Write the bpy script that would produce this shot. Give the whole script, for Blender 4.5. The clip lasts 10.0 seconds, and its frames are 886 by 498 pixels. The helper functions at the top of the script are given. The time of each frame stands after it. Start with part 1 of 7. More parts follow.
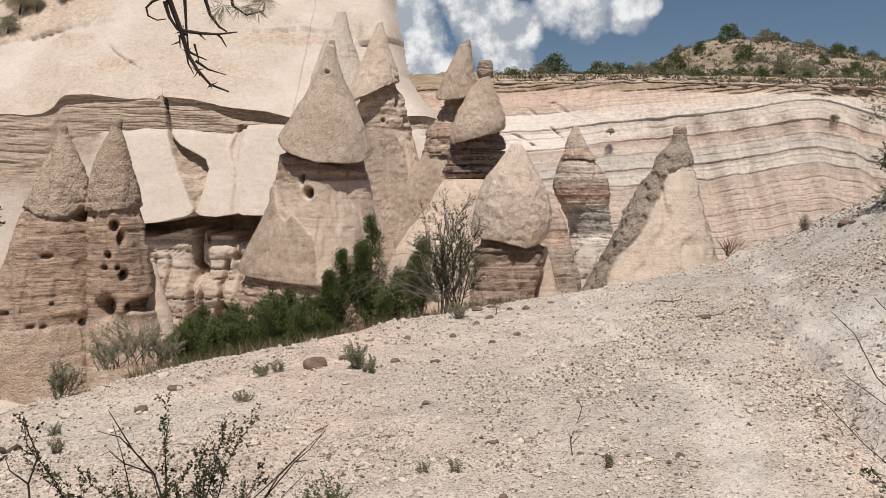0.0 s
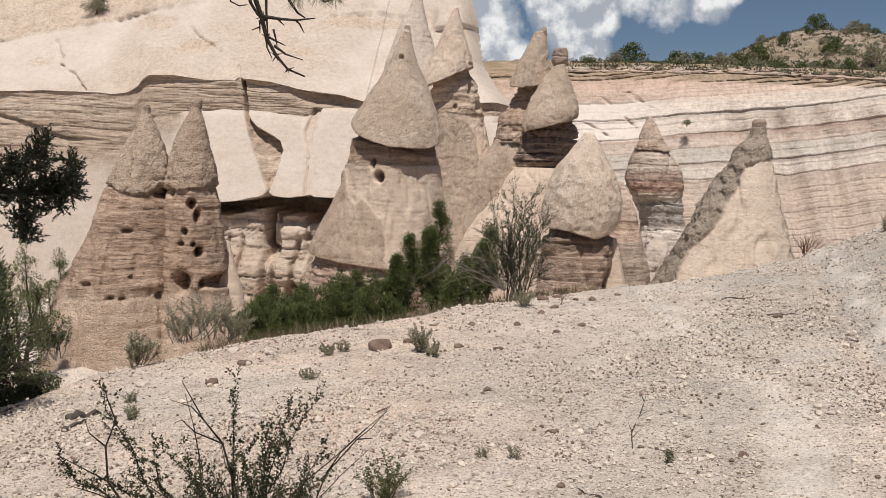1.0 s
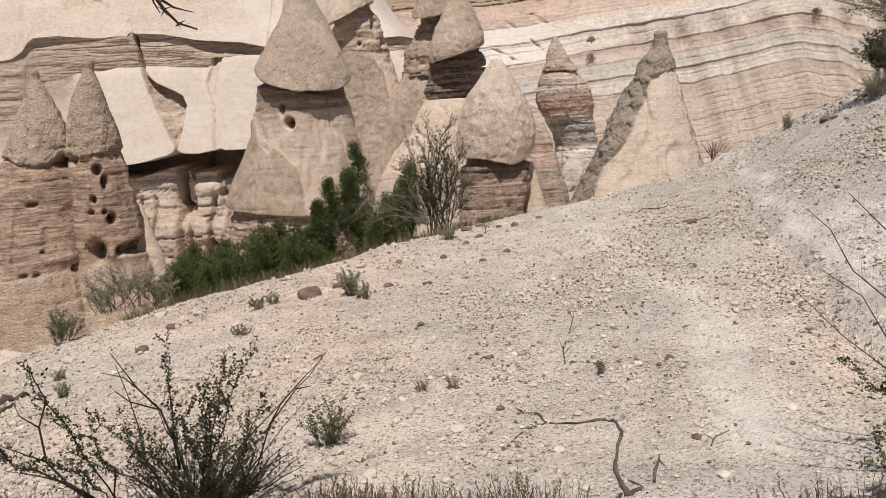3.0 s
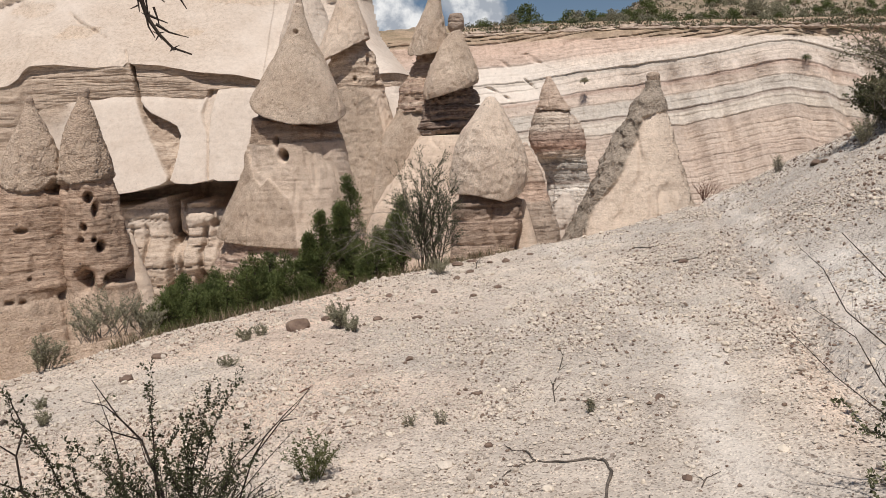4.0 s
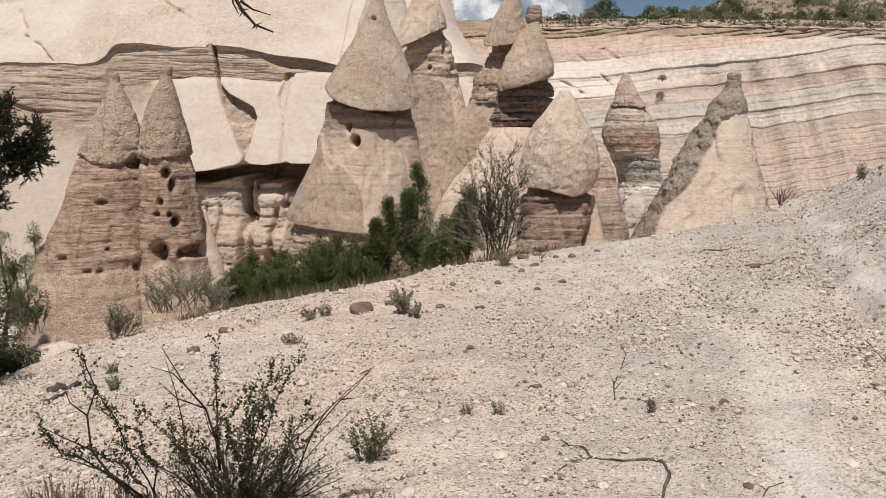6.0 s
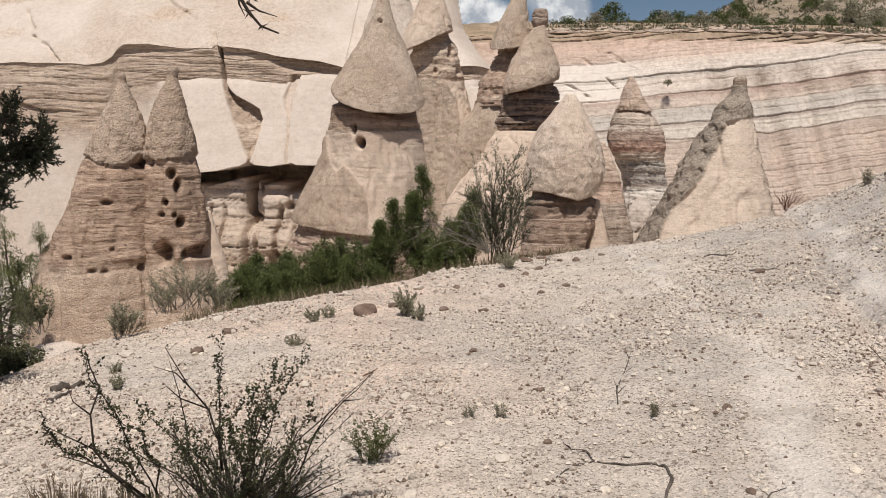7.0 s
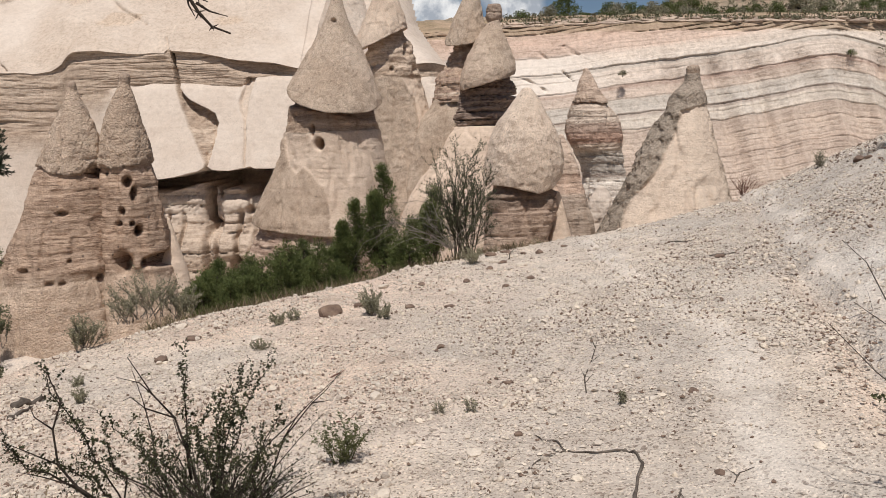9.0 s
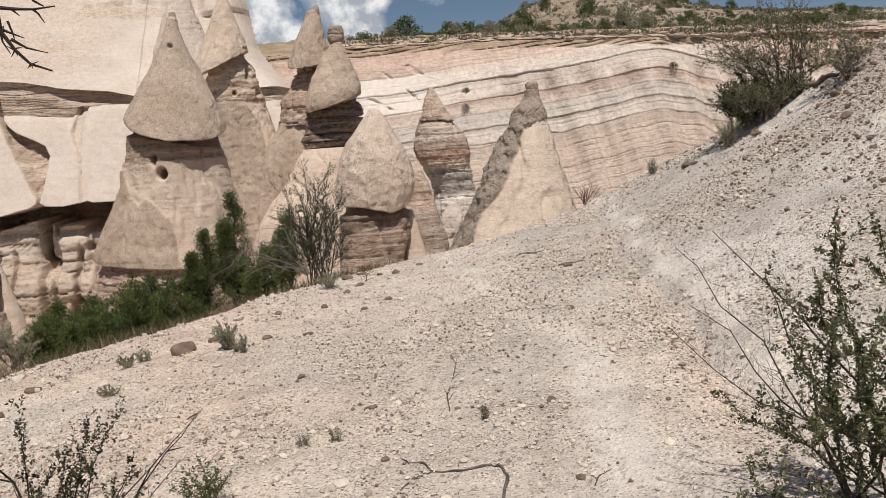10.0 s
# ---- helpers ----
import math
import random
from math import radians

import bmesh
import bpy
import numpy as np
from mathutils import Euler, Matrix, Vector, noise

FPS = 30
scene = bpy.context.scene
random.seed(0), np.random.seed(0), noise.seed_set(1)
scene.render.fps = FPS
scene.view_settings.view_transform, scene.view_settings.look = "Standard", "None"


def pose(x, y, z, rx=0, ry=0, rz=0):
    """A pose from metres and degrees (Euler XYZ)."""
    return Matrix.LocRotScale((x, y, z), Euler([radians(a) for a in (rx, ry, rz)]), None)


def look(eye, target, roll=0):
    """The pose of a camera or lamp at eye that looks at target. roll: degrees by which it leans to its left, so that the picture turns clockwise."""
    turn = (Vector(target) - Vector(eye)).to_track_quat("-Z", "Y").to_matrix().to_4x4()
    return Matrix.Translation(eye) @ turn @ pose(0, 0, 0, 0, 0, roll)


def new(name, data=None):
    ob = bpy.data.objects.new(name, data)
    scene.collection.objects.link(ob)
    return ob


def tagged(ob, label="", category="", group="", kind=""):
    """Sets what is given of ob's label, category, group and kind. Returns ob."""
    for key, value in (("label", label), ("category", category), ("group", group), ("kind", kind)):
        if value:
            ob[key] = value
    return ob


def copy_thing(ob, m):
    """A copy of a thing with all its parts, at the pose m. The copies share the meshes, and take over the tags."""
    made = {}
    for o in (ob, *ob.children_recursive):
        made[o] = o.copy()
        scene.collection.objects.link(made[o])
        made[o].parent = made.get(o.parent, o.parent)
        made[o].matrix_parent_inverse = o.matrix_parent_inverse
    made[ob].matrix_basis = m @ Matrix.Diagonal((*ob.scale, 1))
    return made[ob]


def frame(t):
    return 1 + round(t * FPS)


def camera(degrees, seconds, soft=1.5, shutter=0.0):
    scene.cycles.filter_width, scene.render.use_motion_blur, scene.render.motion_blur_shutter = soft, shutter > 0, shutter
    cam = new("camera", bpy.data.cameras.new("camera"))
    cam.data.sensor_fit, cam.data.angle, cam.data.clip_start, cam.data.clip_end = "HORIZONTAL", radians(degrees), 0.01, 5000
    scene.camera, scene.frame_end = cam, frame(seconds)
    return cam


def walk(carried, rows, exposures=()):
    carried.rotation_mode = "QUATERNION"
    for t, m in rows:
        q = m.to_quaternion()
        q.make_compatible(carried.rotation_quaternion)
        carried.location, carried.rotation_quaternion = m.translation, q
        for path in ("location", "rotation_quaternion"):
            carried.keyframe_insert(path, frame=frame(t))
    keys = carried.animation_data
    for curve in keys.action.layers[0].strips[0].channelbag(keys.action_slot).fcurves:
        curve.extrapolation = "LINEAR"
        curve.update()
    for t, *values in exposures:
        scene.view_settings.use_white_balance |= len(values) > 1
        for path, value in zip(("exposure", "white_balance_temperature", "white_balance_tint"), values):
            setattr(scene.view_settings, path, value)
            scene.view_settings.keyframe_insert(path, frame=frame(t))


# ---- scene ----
# The camera: held by hand, turning on the spot.
SWAY = [
    (0, (0, 0, 0), (86, 0, 0)),
    (0.2, (0.002, -0.014, -0.003), (85.392, -0.557, 1.078)),
    (0.5, (0.006, -0.034, -0.008), (84.483, -0.749, 2.584)),
    (1, (0.009, -0.039, 0.002), (85.034, -1.638, 4.764)),
    (1.2, (0.01, -0.044, 0), (85.199, -1.224, 5.373)),
    (1.5, (0.011, -0.051, -0.003), (84.292, 0.907, 5.361)),
    (1.7, (0.013, -0.041, 0.005), (81.342, 5.77, 3.531)),
    (1.8, (0.014, -0.037, 0.01), (79.251, 8.285, 1.269)),
    (2, (0.016, -0.027, 0.018), (77.73, 8.745, -1.244)),
    (2.2, (0.014, -0.035, 0.012), (77.481, 7.47, -1.746)),
    (2.5, (0.012, -0.047, 0.003), (78.033, 5.159, -1.057)),
    (3, (0.025, -0.055, 0.012), (80.604, 3.734, -1.152)),
    (3.2, (0.016, -0.036, -0.007), (81.665, 2.245, -1.328)),
    (4.3, (0.025, -0.021, -0.012), (83.058, 2.531, -1.661)),
    (4.5, (0.01, -0.033, -0.02), (82.794, 1.85, -0.566)),
    (5, (0.003, 0.011, -0.035), (82.28, 1.145, 1.865)),
    (5.5, (0.009, -0.012, -0.03), (82.385, 0.444, 2.72)),
    (7, (0.017, -0.017, -0.032), (82.734, -0.426, 3.546)),
    (7.5, (0.014, -0.015, -0.035), (82.613, -0.449, 3.754)),
    (8, (0.01, -0.007, -0.04), (82.674, -0.415, 3.96)),
    (8.5, (0.013, -0.018, -0.04), (82.629, -0.54, 4.258)),
    (8.8, (0.016, -0.011, -0.041), (82.467, 0.346, 3.21)),
    (9, (0.018, -0.007, -0.041), (82.542, 1.567, 0.782)),
    (9.2, (0.032, -0.001, -0.031), (82.547, 2.565, -2.111)),
    (9.5, (0.052, 0.009, -0.015), (82.567, 3.713, -6.99)),
    (9.7, (0.046, 0.006, -0.012), (82.774, 4.034, -8.154)),
    (10, (0.038, 0.002, -0.008), (83.355, 4.058, -9.356)),
]
cam = camera(55.65, 10.0, soft=0.7)
walk(cam, [(t, pose(*p, *a)) for t, p, a in SWAY])

# ---- world and sun ----
TO_SUN = Vector((-0.02, -0.43, 0.9)).normalized()
world = bpy.data.worlds.new("sky")
scene.world = world
world.use_nodes = True
wn, wl = world.node_tree.nodes, world.node_tree.links
wn.clear()
w_out, w_bg = wn.new("ShaderNodeOutputWorld"), wn.new("ShaderNodeBackground")
w_sky = wn.new("ShaderNodeTexSky")
w_sky.sky_type, w_sky.sun_disc = "NISHITA", False
w_sky.sun_elevation = math.asin(TO_SUN.z)
w_sky.sun_rotation = math.atan2(TO_SUN.x, TO_SUN.y)
w_sky.altitude, w_sky.air_density, w_sky.dust_density, w_sky.ozone_density = 1700, 1.0, 2.2, 1.3
w_bg.inputs["Strength"].default_value = 0.056
# cumulus: billowing noise inside a few cloud banks given by their directions
w_tc = wn.new("ShaderNodeTexCoord")
CLOUDS = [((-0.048, 1, 0.209), 0.03), ((-0.033, 1, 0.177), 0.034), ((-0.056, 1, 0.154), 0.022), ((-0.013, 1, 0.144), 0.022), ((0.044, 1, 0.213), 0.036), ((0.064, 1, 0.17), 0.03), ((0.093, 1, 0.193), 0.022), ((0.087, 1, 0.151), 0.016), ((0.133, 1, 0.219), 0.026), ((0.173, 1, 0.211), 0.026), ((0.212, 1, 0.215), 0.024), ((0.242, 1, 0.217), 0.012), ((-0.147, 1, 0.3), 0.1), ((0.1, 1, 0.36), 0.07), ((-0.396, 1, 0.351), 0.2)]


def wnode(kind, **inputs):
    n = wn.new(kind)
    for k, v in inputs.items():
        n.inputs[k.replace("_", " ")].default_value = v
    return n


w_warp = wnode("ShaderNodeTexNoise", Scale=24.0, Detail=9.0, Roughness=0.6)
wl.new(w_tc.outputs["Generated"], w_warp.inputs["Vector"])
cover = None
for way, size in CLOUDS:
    way = Vector(way).normalized()
    d = wn.new("ShaderNodeVectorMath")
    d.operation = "DISTANCE"
    d.inputs[1].default_value = way
    wl.new(w_tc.outputs["Generated"], d.inputs[0])
    r = wn.new("ShaderNodeMapRange")
    r.inputs["From Min"].default_value, r.inputs["From Max"].default_value = 0.0, size * 1.9
    r.inputs["To Min"].default_value, r.inputs["To Max"].default_value = 1.0, 0.0
    wl.new(d.outputs["Value"], r.inputs["Value"])
    if cover is None:
        cover = r.outputs[0]
    else:
        m = wn.new("ShaderNodeMath")
        m.operation = "MAXIMUM"
        wl.new(cover, m.inputs[0]), wl.new(r.outputs[0], m.inputs[1])
        cover = m.outputs[0]
w_add = wn.new("ShaderNodeMath")
w_add.operation = "ADD"
wl.new(cover, w_add.inputs[0]), wl.new(w_warp.outputs["Fac"], w_add.inputs[1])
w_ramp = wn.new("ShaderNodeMapRange")
w_ramp.inputs["From Min"].default_value, w_ramp.inputs["From Max"].default_value = 0.8, 1.1
wl.new(w_add.outputs[0], w_ramp.inputs["Value"])
w_fine = wnode("ShaderNodeTexNoise", Scale=34.0, Detail=7.0, Roughness=0.6)
wl.new(w_tc.outputs["Generated"], w_fine.inputs["Vector"])
w_shade = wn.new("ShaderNodeValToRGB")
w_shade.color_ramp.elements[0].position, w_shade.color_ramp.elements[0].color = 0.42, (7.0, 7.6, 8.6, 1)
w_shade.color_ramp.elements[1].position, w_shade.color_ramp.elements[1].color = 0.62, (15.5, 15.5, 15.5, 1)
wl.new(w_fine.outputs["Fac"], w_shade.inputs["Fac"])
w_mix = wn.new("ShaderNodeMix")
w_mix.data_type = "RGBA"
wl.new(w_ramp.outputs[0], w_mix.inputs["Factor"])
wl.new(w_sky.outputs[0], w_mix.inputs["A"]), wl.new(w_shade.outputs[0], w_mix.inputs["B"])
wl.new(w_mix.outputs["Result"], w_bg.inputs["Color"]), wl.new(w_bg.outputs[0], w_out.inputs["Surface"])

sun = new("sun", bpy.data.lights.new("sun", "SUN"))
sun.data.energy, sun.data.angle, sun.data.color = 4.5, radians(0.53), (1.0, 0.957, 0.91)
sun.matrix_world = look(TO_SUN * 60, (0, 0, 0))
scene.view_settings.exposure = -0.03

# ---- noise and mesh helpers ----


def lattice(ix, iy, iz, seed):
    h = (ix.astype(np.int64) * 374761393 + iy.astype(np.int64) * 668265263 + iz.astype(np.int64) * 2147483647 + seed * 1274126177) & 0xFFFFFFFF
    h = ((h ^ (h >> 13)) * 1274126177) & 0xFFFFFFFF
    h = ((h ^ (h >> 15)) * 2246822519) & 0xFFFFFFFF
    return ((h ^ (h >> 16)) & 0xFFFF) / 32767.5 - 1.0


def vnoise(x, y, z, seed=0):
    """Smooth noise in -1..1 at arrays of places."""
    x, y, z = np.broadcast_arrays(np.asarray(x, float), np.asarray(y, float), np.asarray(z, float))
    fx, fy, fz = np.floor(x), np.floor(y), np.floor(z)
    ux, uy, uz = x - fx, y - fy, z - fz
    ux, uy, uz = (u * u * (3 - 2 * u) for u in (ux, uy, uz))
    out = 0
    for a in (0, 1):
        for b in (0, 1):
            for c in (0, 1):
                w = (ux if a else 1 - ux) * (uy if b else 1 - uy) * (uz if c else 1 - uz)
                out = out + w * lattice(fx + a, fy + b, fz + c, seed)
    return out


def fbm(x, y, z, octaves=4, seed=0, gain=0.5):
    out, amp, f, total = 0, 1.0, 1.0, 0.0
    for o in range(octaves):
        out = out + amp * vnoise(x * f, y * f, z * f, seed + o * 17)
        total += amp
        amp, f = amp * gain, f * 2.03
    return out / total


def smooth(a, b, v):
    u = np.clip((v - a) / (b - a), 0, 1)
    return u * u * (3 - 2 * u)


def notches(lay, x, y, step, seed, wander=0.4, keep=-0.2, width=0.16):
    """Worn-back joints between beds: 0..1, sharp at the lower side."""
    v = lay / step + wander * fbm(x * 0.3, y * 0.3, 0, 3, seed)
    k = np.floor(v)
    u = v - k
    deep = 0.3 + 0.7 * np.abs(lattice(k, 0 * k, 0 * k, seed))
    return deep * np.where(u < width, 1 - u / width, 0) * smooth(keep - 0.2, keep + 0.25, fbm(x * 0.35, y * 0.35, k * 3.1, 3, seed + 1))


def mesh_of(name, verts, faces, material, attrs=None, shade=True):
    me = bpy.data.meshes.new(name)
    me.from_pydata(verts if isinstance(verts, list) else verts.tolist(), [], faces if isinstance(faces, list) else faces.tolist())
    for key, values in (attrs or {}).items():
        me.attributes.new(key, "FLOAT", "POINT").data.foreach_set("value", np.asarray(values, np.float32).ravel())
    me.materials.append(material)
    if shade:
        me.polygons.foreach_set("use_smooth", [True] * len(me.polygons))
    me.update()
    return me


def grid_faces(rows, cols, wrap=False):
    r, c = np.meshgrid(np.arange(rows - 1), np.arange(cols if wrap else cols - 1), indexing="ij")
    d = (c + 1) % cols
    return np.stack([r * cols + c, r * cols + d, (r + 1) * cols + d, (r + 1) * cols + c], -1).reshape(-1, 4)


class Soup:
    """Collects pieces into one mesh."""

    def __init__(self):
        self.v, self.f = [], []

    def add(self, verts, faces):
        n = len(self.v)
        self.v.extend(tuple(p) for p in verts)
        self.f.extend(tuple(i + n for i in q) for q in faces)

    def tube(self, points, radii, sides=5):
        pts = [Vector(p) for p in points]
        verts, faces = [], []
        for i, p in enumerate(pts):
            way = (pts[min(i + 1, len(pts) - 1)] - pts[max(i - 1, 0)])
            way = way.normalized() if way.length > 1e-6 else Vector((0, 0, 1))
            u = way.cross(Vector((0.31, 0.95, 0.05)) if abs(way.z) > 0.3 else Vector((0, 0, 1))).normalized()
            w = way.cross(u)
            for k in range(sides):
                a = 2 * math.pi * k / sides
                verts.append(p + (u * math.cos(a) + w * math.sin(a)) * radii[i])
        for i in range(len(pts) - 1):
            for k in range(sides):
                k2 = (k + 1) % sides
                faces.append((i * sides + k, i * sides + k2, (i + 1) * sides + k2, (i + 1) * sides + k))
        faces.append(tuple(range(sides))[::-1])
        faces.append(tuple((len(pts) - 1) * sides + k for k in range(sides)))
        self.add(verts, faces)

    def leaf(self, p, way, side, length, width):
        """A leaf blade folded along its middle."""
        p, way, side = Vector(p), Vector(way), Vector(side)
        up = way.cross(side) * (width * 0.25)
        a, b, c = p, p + way * length, p + way * (length * 0.45)
        self.add([a, c + side * width * 0.5 + up, b, c - side * width * 0.5 + up], [(0, 1, 2), (0, 2, 3)])

    def make(self, name, material, shade=False):
        return mesh_of(name, self.v, self.f, material, shade=shade)


def part(name, me, parent, label=""):
    ob = new(name, me)
    ob.parent = parent
    return tagged(ob, label)


def empty(name, at=(0, 0, 0)):
    ob = new(name)
    ob.location = at
    ob.empty_display_size = 0.1
    return ob


# ---- materials ----


def material(name):
    m = bpy.data.materials.new(name)
    m.use_nodes = True
    nt = m.node_tree
    bsdf = nt.nodes["Principled BSDF"]
    return m, nt, bsdf


class Nodes:
    def __init__(self, nt):
        self.nt = nt

    def node(self, kind, **inputs):
        n = self.nt.nodes.new(kind)
        for k, v in inputs.items():
            self.put(n.inputs[k.replace("_", " ")], v)
        return n

    def put(self, socket, v):
        if isinstance(v, bpy.types.NodeSocket):
            self.nt.links.new(v, socket)
        else:
            socket.default_value = v

    def math(self, op, a, b=0.0, clamp=False):
        n = self.nt.nodes.new("ShaderNodeMath")
        n.operation, n.use_clamp = op, clamp
        self.put(n.inputs[0], a), self.put(n.inputs[1], b)
        return n.outputs[0]

    def attr(self, key):
        n = self.nt.nodes.new("ShaderNodeAttribute")
        n.attribute_name = key
        return n.outputs["Fac"]

    def noise(self, vec, scale, detail=4.0, rough=0.55):
        n = self.node("ShaderNodeTexNoise", Scale=scale, Detail=detail, Roughness=rough)
        self.nt.links.new(vec, n.inputs["Vector"])
        return n.outputs["Fac"]

    def mix(self, fac, a, b, blend="MIX"):
        n = self.nt.nodes.new("ShaderNodeMix")
        n.data_type, n.blend_type = "RGBA", blend
        self.put(n.inputs["Factor"], fac)
        for s, v in (("A", a), ("B", b)):
            self.put(n.inputs[s], v if isinstance(v, bpy.types.NodeSocket) else (*v, 1))
        return n.outputs["Result"]

    def ramp(self, fac, stops):
        n = self.nt.nodes.new("ShaderNodeValToRGB")
        e = n.color_ramp.elements
        while len(e) < len(stops):
            e.new(0.5)
        for el, (p, c) in zip(e, stops):
            el.position, el.color = p, (*c, 1) if len(c) == 3 else c
        self.put(n.inputs["Fac"], fac)
        return n.outputs["Color"]

    def span(self, v, a, b, lo=0.0, hi=1.0):
        n = self.nt.nodes.new("ShaderNodeMapRange")
        self.put(n.inputs["Value"], v)
        for k, val in zip(("From Min", "From Max", "To Min", "To Max"), (a, b, lo, hi)):
            n.inputs[k].default_value = val
        return n.outputs[0]

    def place(self):
        return self.nt.nodes.new("ShaderNodeTexCoord").outputs["Object"]


def rock_material(name, layers, gravel, pale, layer_scale=1.3, grit=27.0, grit_bump=1.0, line=0.35, strata=()):
    """Layered tuff; vertex masks 'grv' (gravelly skin) and 'pale' (bleached skin), 'lay' the bed's height in metres.
    strata: the colours of known beds by their height, a few darkened for shade under overhangs."""
    m, nt, bsdf = material(name)
    n = Nodes(nt)
    pos = n.place()
    sep = n.node("ShaderNodeSeparateXYZ", Vector=pos)
    lay, grv, pal = n.attr("lay"), n.attr("grv"), n.attr("pale")

    def bedded(side, up, detail, rough):
        c = n.node("ShaderNodeCombineXYZ", X=n.math("MULTIPLY", sep.outputs[0], side), Y=n.math("MULTIPLY", sep.outputs[1], side), Z=n.math("MULTIPLY", lay, up))
        return n.noise(c.outputs[0], 1.0, detail, rough)

    col = n.ramp(bedded(0.14, layer_scale, 6.0, 0.62), layers)
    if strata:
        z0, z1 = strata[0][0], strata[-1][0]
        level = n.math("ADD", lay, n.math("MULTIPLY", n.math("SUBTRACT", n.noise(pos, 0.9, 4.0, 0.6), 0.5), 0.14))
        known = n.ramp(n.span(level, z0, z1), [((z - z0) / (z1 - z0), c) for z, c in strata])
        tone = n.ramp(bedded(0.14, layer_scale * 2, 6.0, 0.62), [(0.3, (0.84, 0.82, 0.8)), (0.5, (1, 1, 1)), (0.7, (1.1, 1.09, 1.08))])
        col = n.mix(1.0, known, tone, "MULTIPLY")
    thin = bedded(0.7, 7.0, 5.0, 0.62)
    hair = bedded(0.45, 4.0, 6.0, 0.7)
    col = n.mix(line, col, n.ramp(thin, [(0.3, (0.5, 0.46, 0.43)), (0.48, (1, 1, 1)), (0.7, (1.18, 1.15, 1.12))]), "MULTIPLY")
    col = n.mix(min(1.0, line * 2), col, n.ramp(hair, [(0.44, (1, 1, 1)), (0.485, (0.55, 0.5, 0.47)), (0.515, (1.05, 1.05, 1.05)), (0.6, (1, 1, 1))]), "MULTIPLY")
    big = n.noise(pos, 0.6, 5.0, 0.65)
    mid = n.noise(pos, 3.7, 7.0, 0.65)
    fine = n.noise(pos, 30.0, 5.0, 0.75)
    col = n.mix(grv, col, n.mix(n.span(big, 0.38, 0.62), gravel[0], gravel[1]))
    col = n.mix(pal, col, n.mix(n.span(big, 0.35, 0.65), pale[0], pale[1]))
    col = n.mix(n.math("SUBTRACT", 0.85, n.math("MULTIPLY", pal, 0.5)), col, n.ramp(mid, [(0.3, (0.72, 0.68, 0.65)), (0.5, (1, 1, 1)), (0.7, (1.16, 1.15, 1.14))]), "MULTIPLY")
    vor = n.node("ShaderNodeTexVoronoi", Scale=grit)
    nt.links.new(pos, vor.inputs["Vector"])
    vor2 = n.node("ShaderNodeTexVoronoi", Scale=grit * 2.3)
    nt.links.new(pos, vor2.inputs["Vector"])
    chips = n.ramp(vor.outputs["Color"], [(0.08, (0.6, 0.58, 0.56)), (0.4, (0.97, 0.97, 0.97)), (0.92, (1.22, 1.2, 1.17))])
    col = n.mix(n.math("ADD", n.math("MULTIPLY", grv, 0.5), 0.03), col, n.mix(1.0, col, chips, "MULTIPLY"))
    col = n.mix(n.math("SUBTRACT", 0.75, n.math("MULTIPLY", pal, 0.58)), col, n.ramp(fine, [(0.3, (0.66, 0.64, 0.62)), (0.5, (1, 1, 1)), (0.72, (1.16, 1.16, 1.15))]), "MULTIPLY")
    # dark specks painted for the shade inside small pits in the rock
    pit_cells = n.node("ShaderNodeTexVoronoi", Scale=3.2)
    nt.links.new(pos, pit_cells.inputs["Vector"])
    pit_shade = n.math("MULTIPLY", n.span(pit_cells.outputs["Distance"], 0.12, 0.06), n.span(pit_cells.outputs["Color"], 0.55, 0.6))
    col = n.mix(n.math("MULTIPLY", pit_shade, n.math("SUBTRACT", 0.8, n.math("MULTIPLY", pal, 0.55))), col, (0.13, 0.1, 0.085))
    nt.links.new(col, bsdf.inputs["Base Color"])
    bsdf.inputs["Roughness"].default_value = 0.95
    bsdf.inputs["Specular IOR Level"].default_value = 0.12
    soft = n.math("SUBTRACT", 1.0, n.math("MULTIPLY", pal, 0.8))
    lumps = n.math("ADD", n.math("MULTIPLY", n.math("SUBTRACT", 1.0, vor.outputs["Distance"]), 0.026), n.math("MULTIPLY", n.math("SUBTRACT", 1.0, vor2.outputs["Distance"]), 0.012))
    h = n.math("MULTIPLY", lumps, n.math("ADD", n.math("MULTIPLY", grv, 0.9), 0.1))
    h = n.math("ADD", h, n.math("MULTIPLY", n.math("MULTIPLY", mid, 0.12), n.math("MULTIPLY", soft, n.math("SUBTRACT", 1.0, n.math("MULTIPLY", grv, 0.65)))))
    h = n.math("ADD", h, n.math("MULTIPLY", n.math("MULTIPLY", fine, 0.025), n.math("ADD", soft, 0.15)))
    h = n.math("ADD", h, n.math("MULTIPLY", n.math("MULTIPLY", thin, 0.09), n.math("MULTIPLY", soft, n.math("SUBTRACT", 1.0, grv))))
    b = n.node("ShaderNodeBump", Strength=grit_bump, Distance=1.0, Height=h)
    nt.links.new(b.outputs[0], bsdf.inputs["Normal"])
    return m


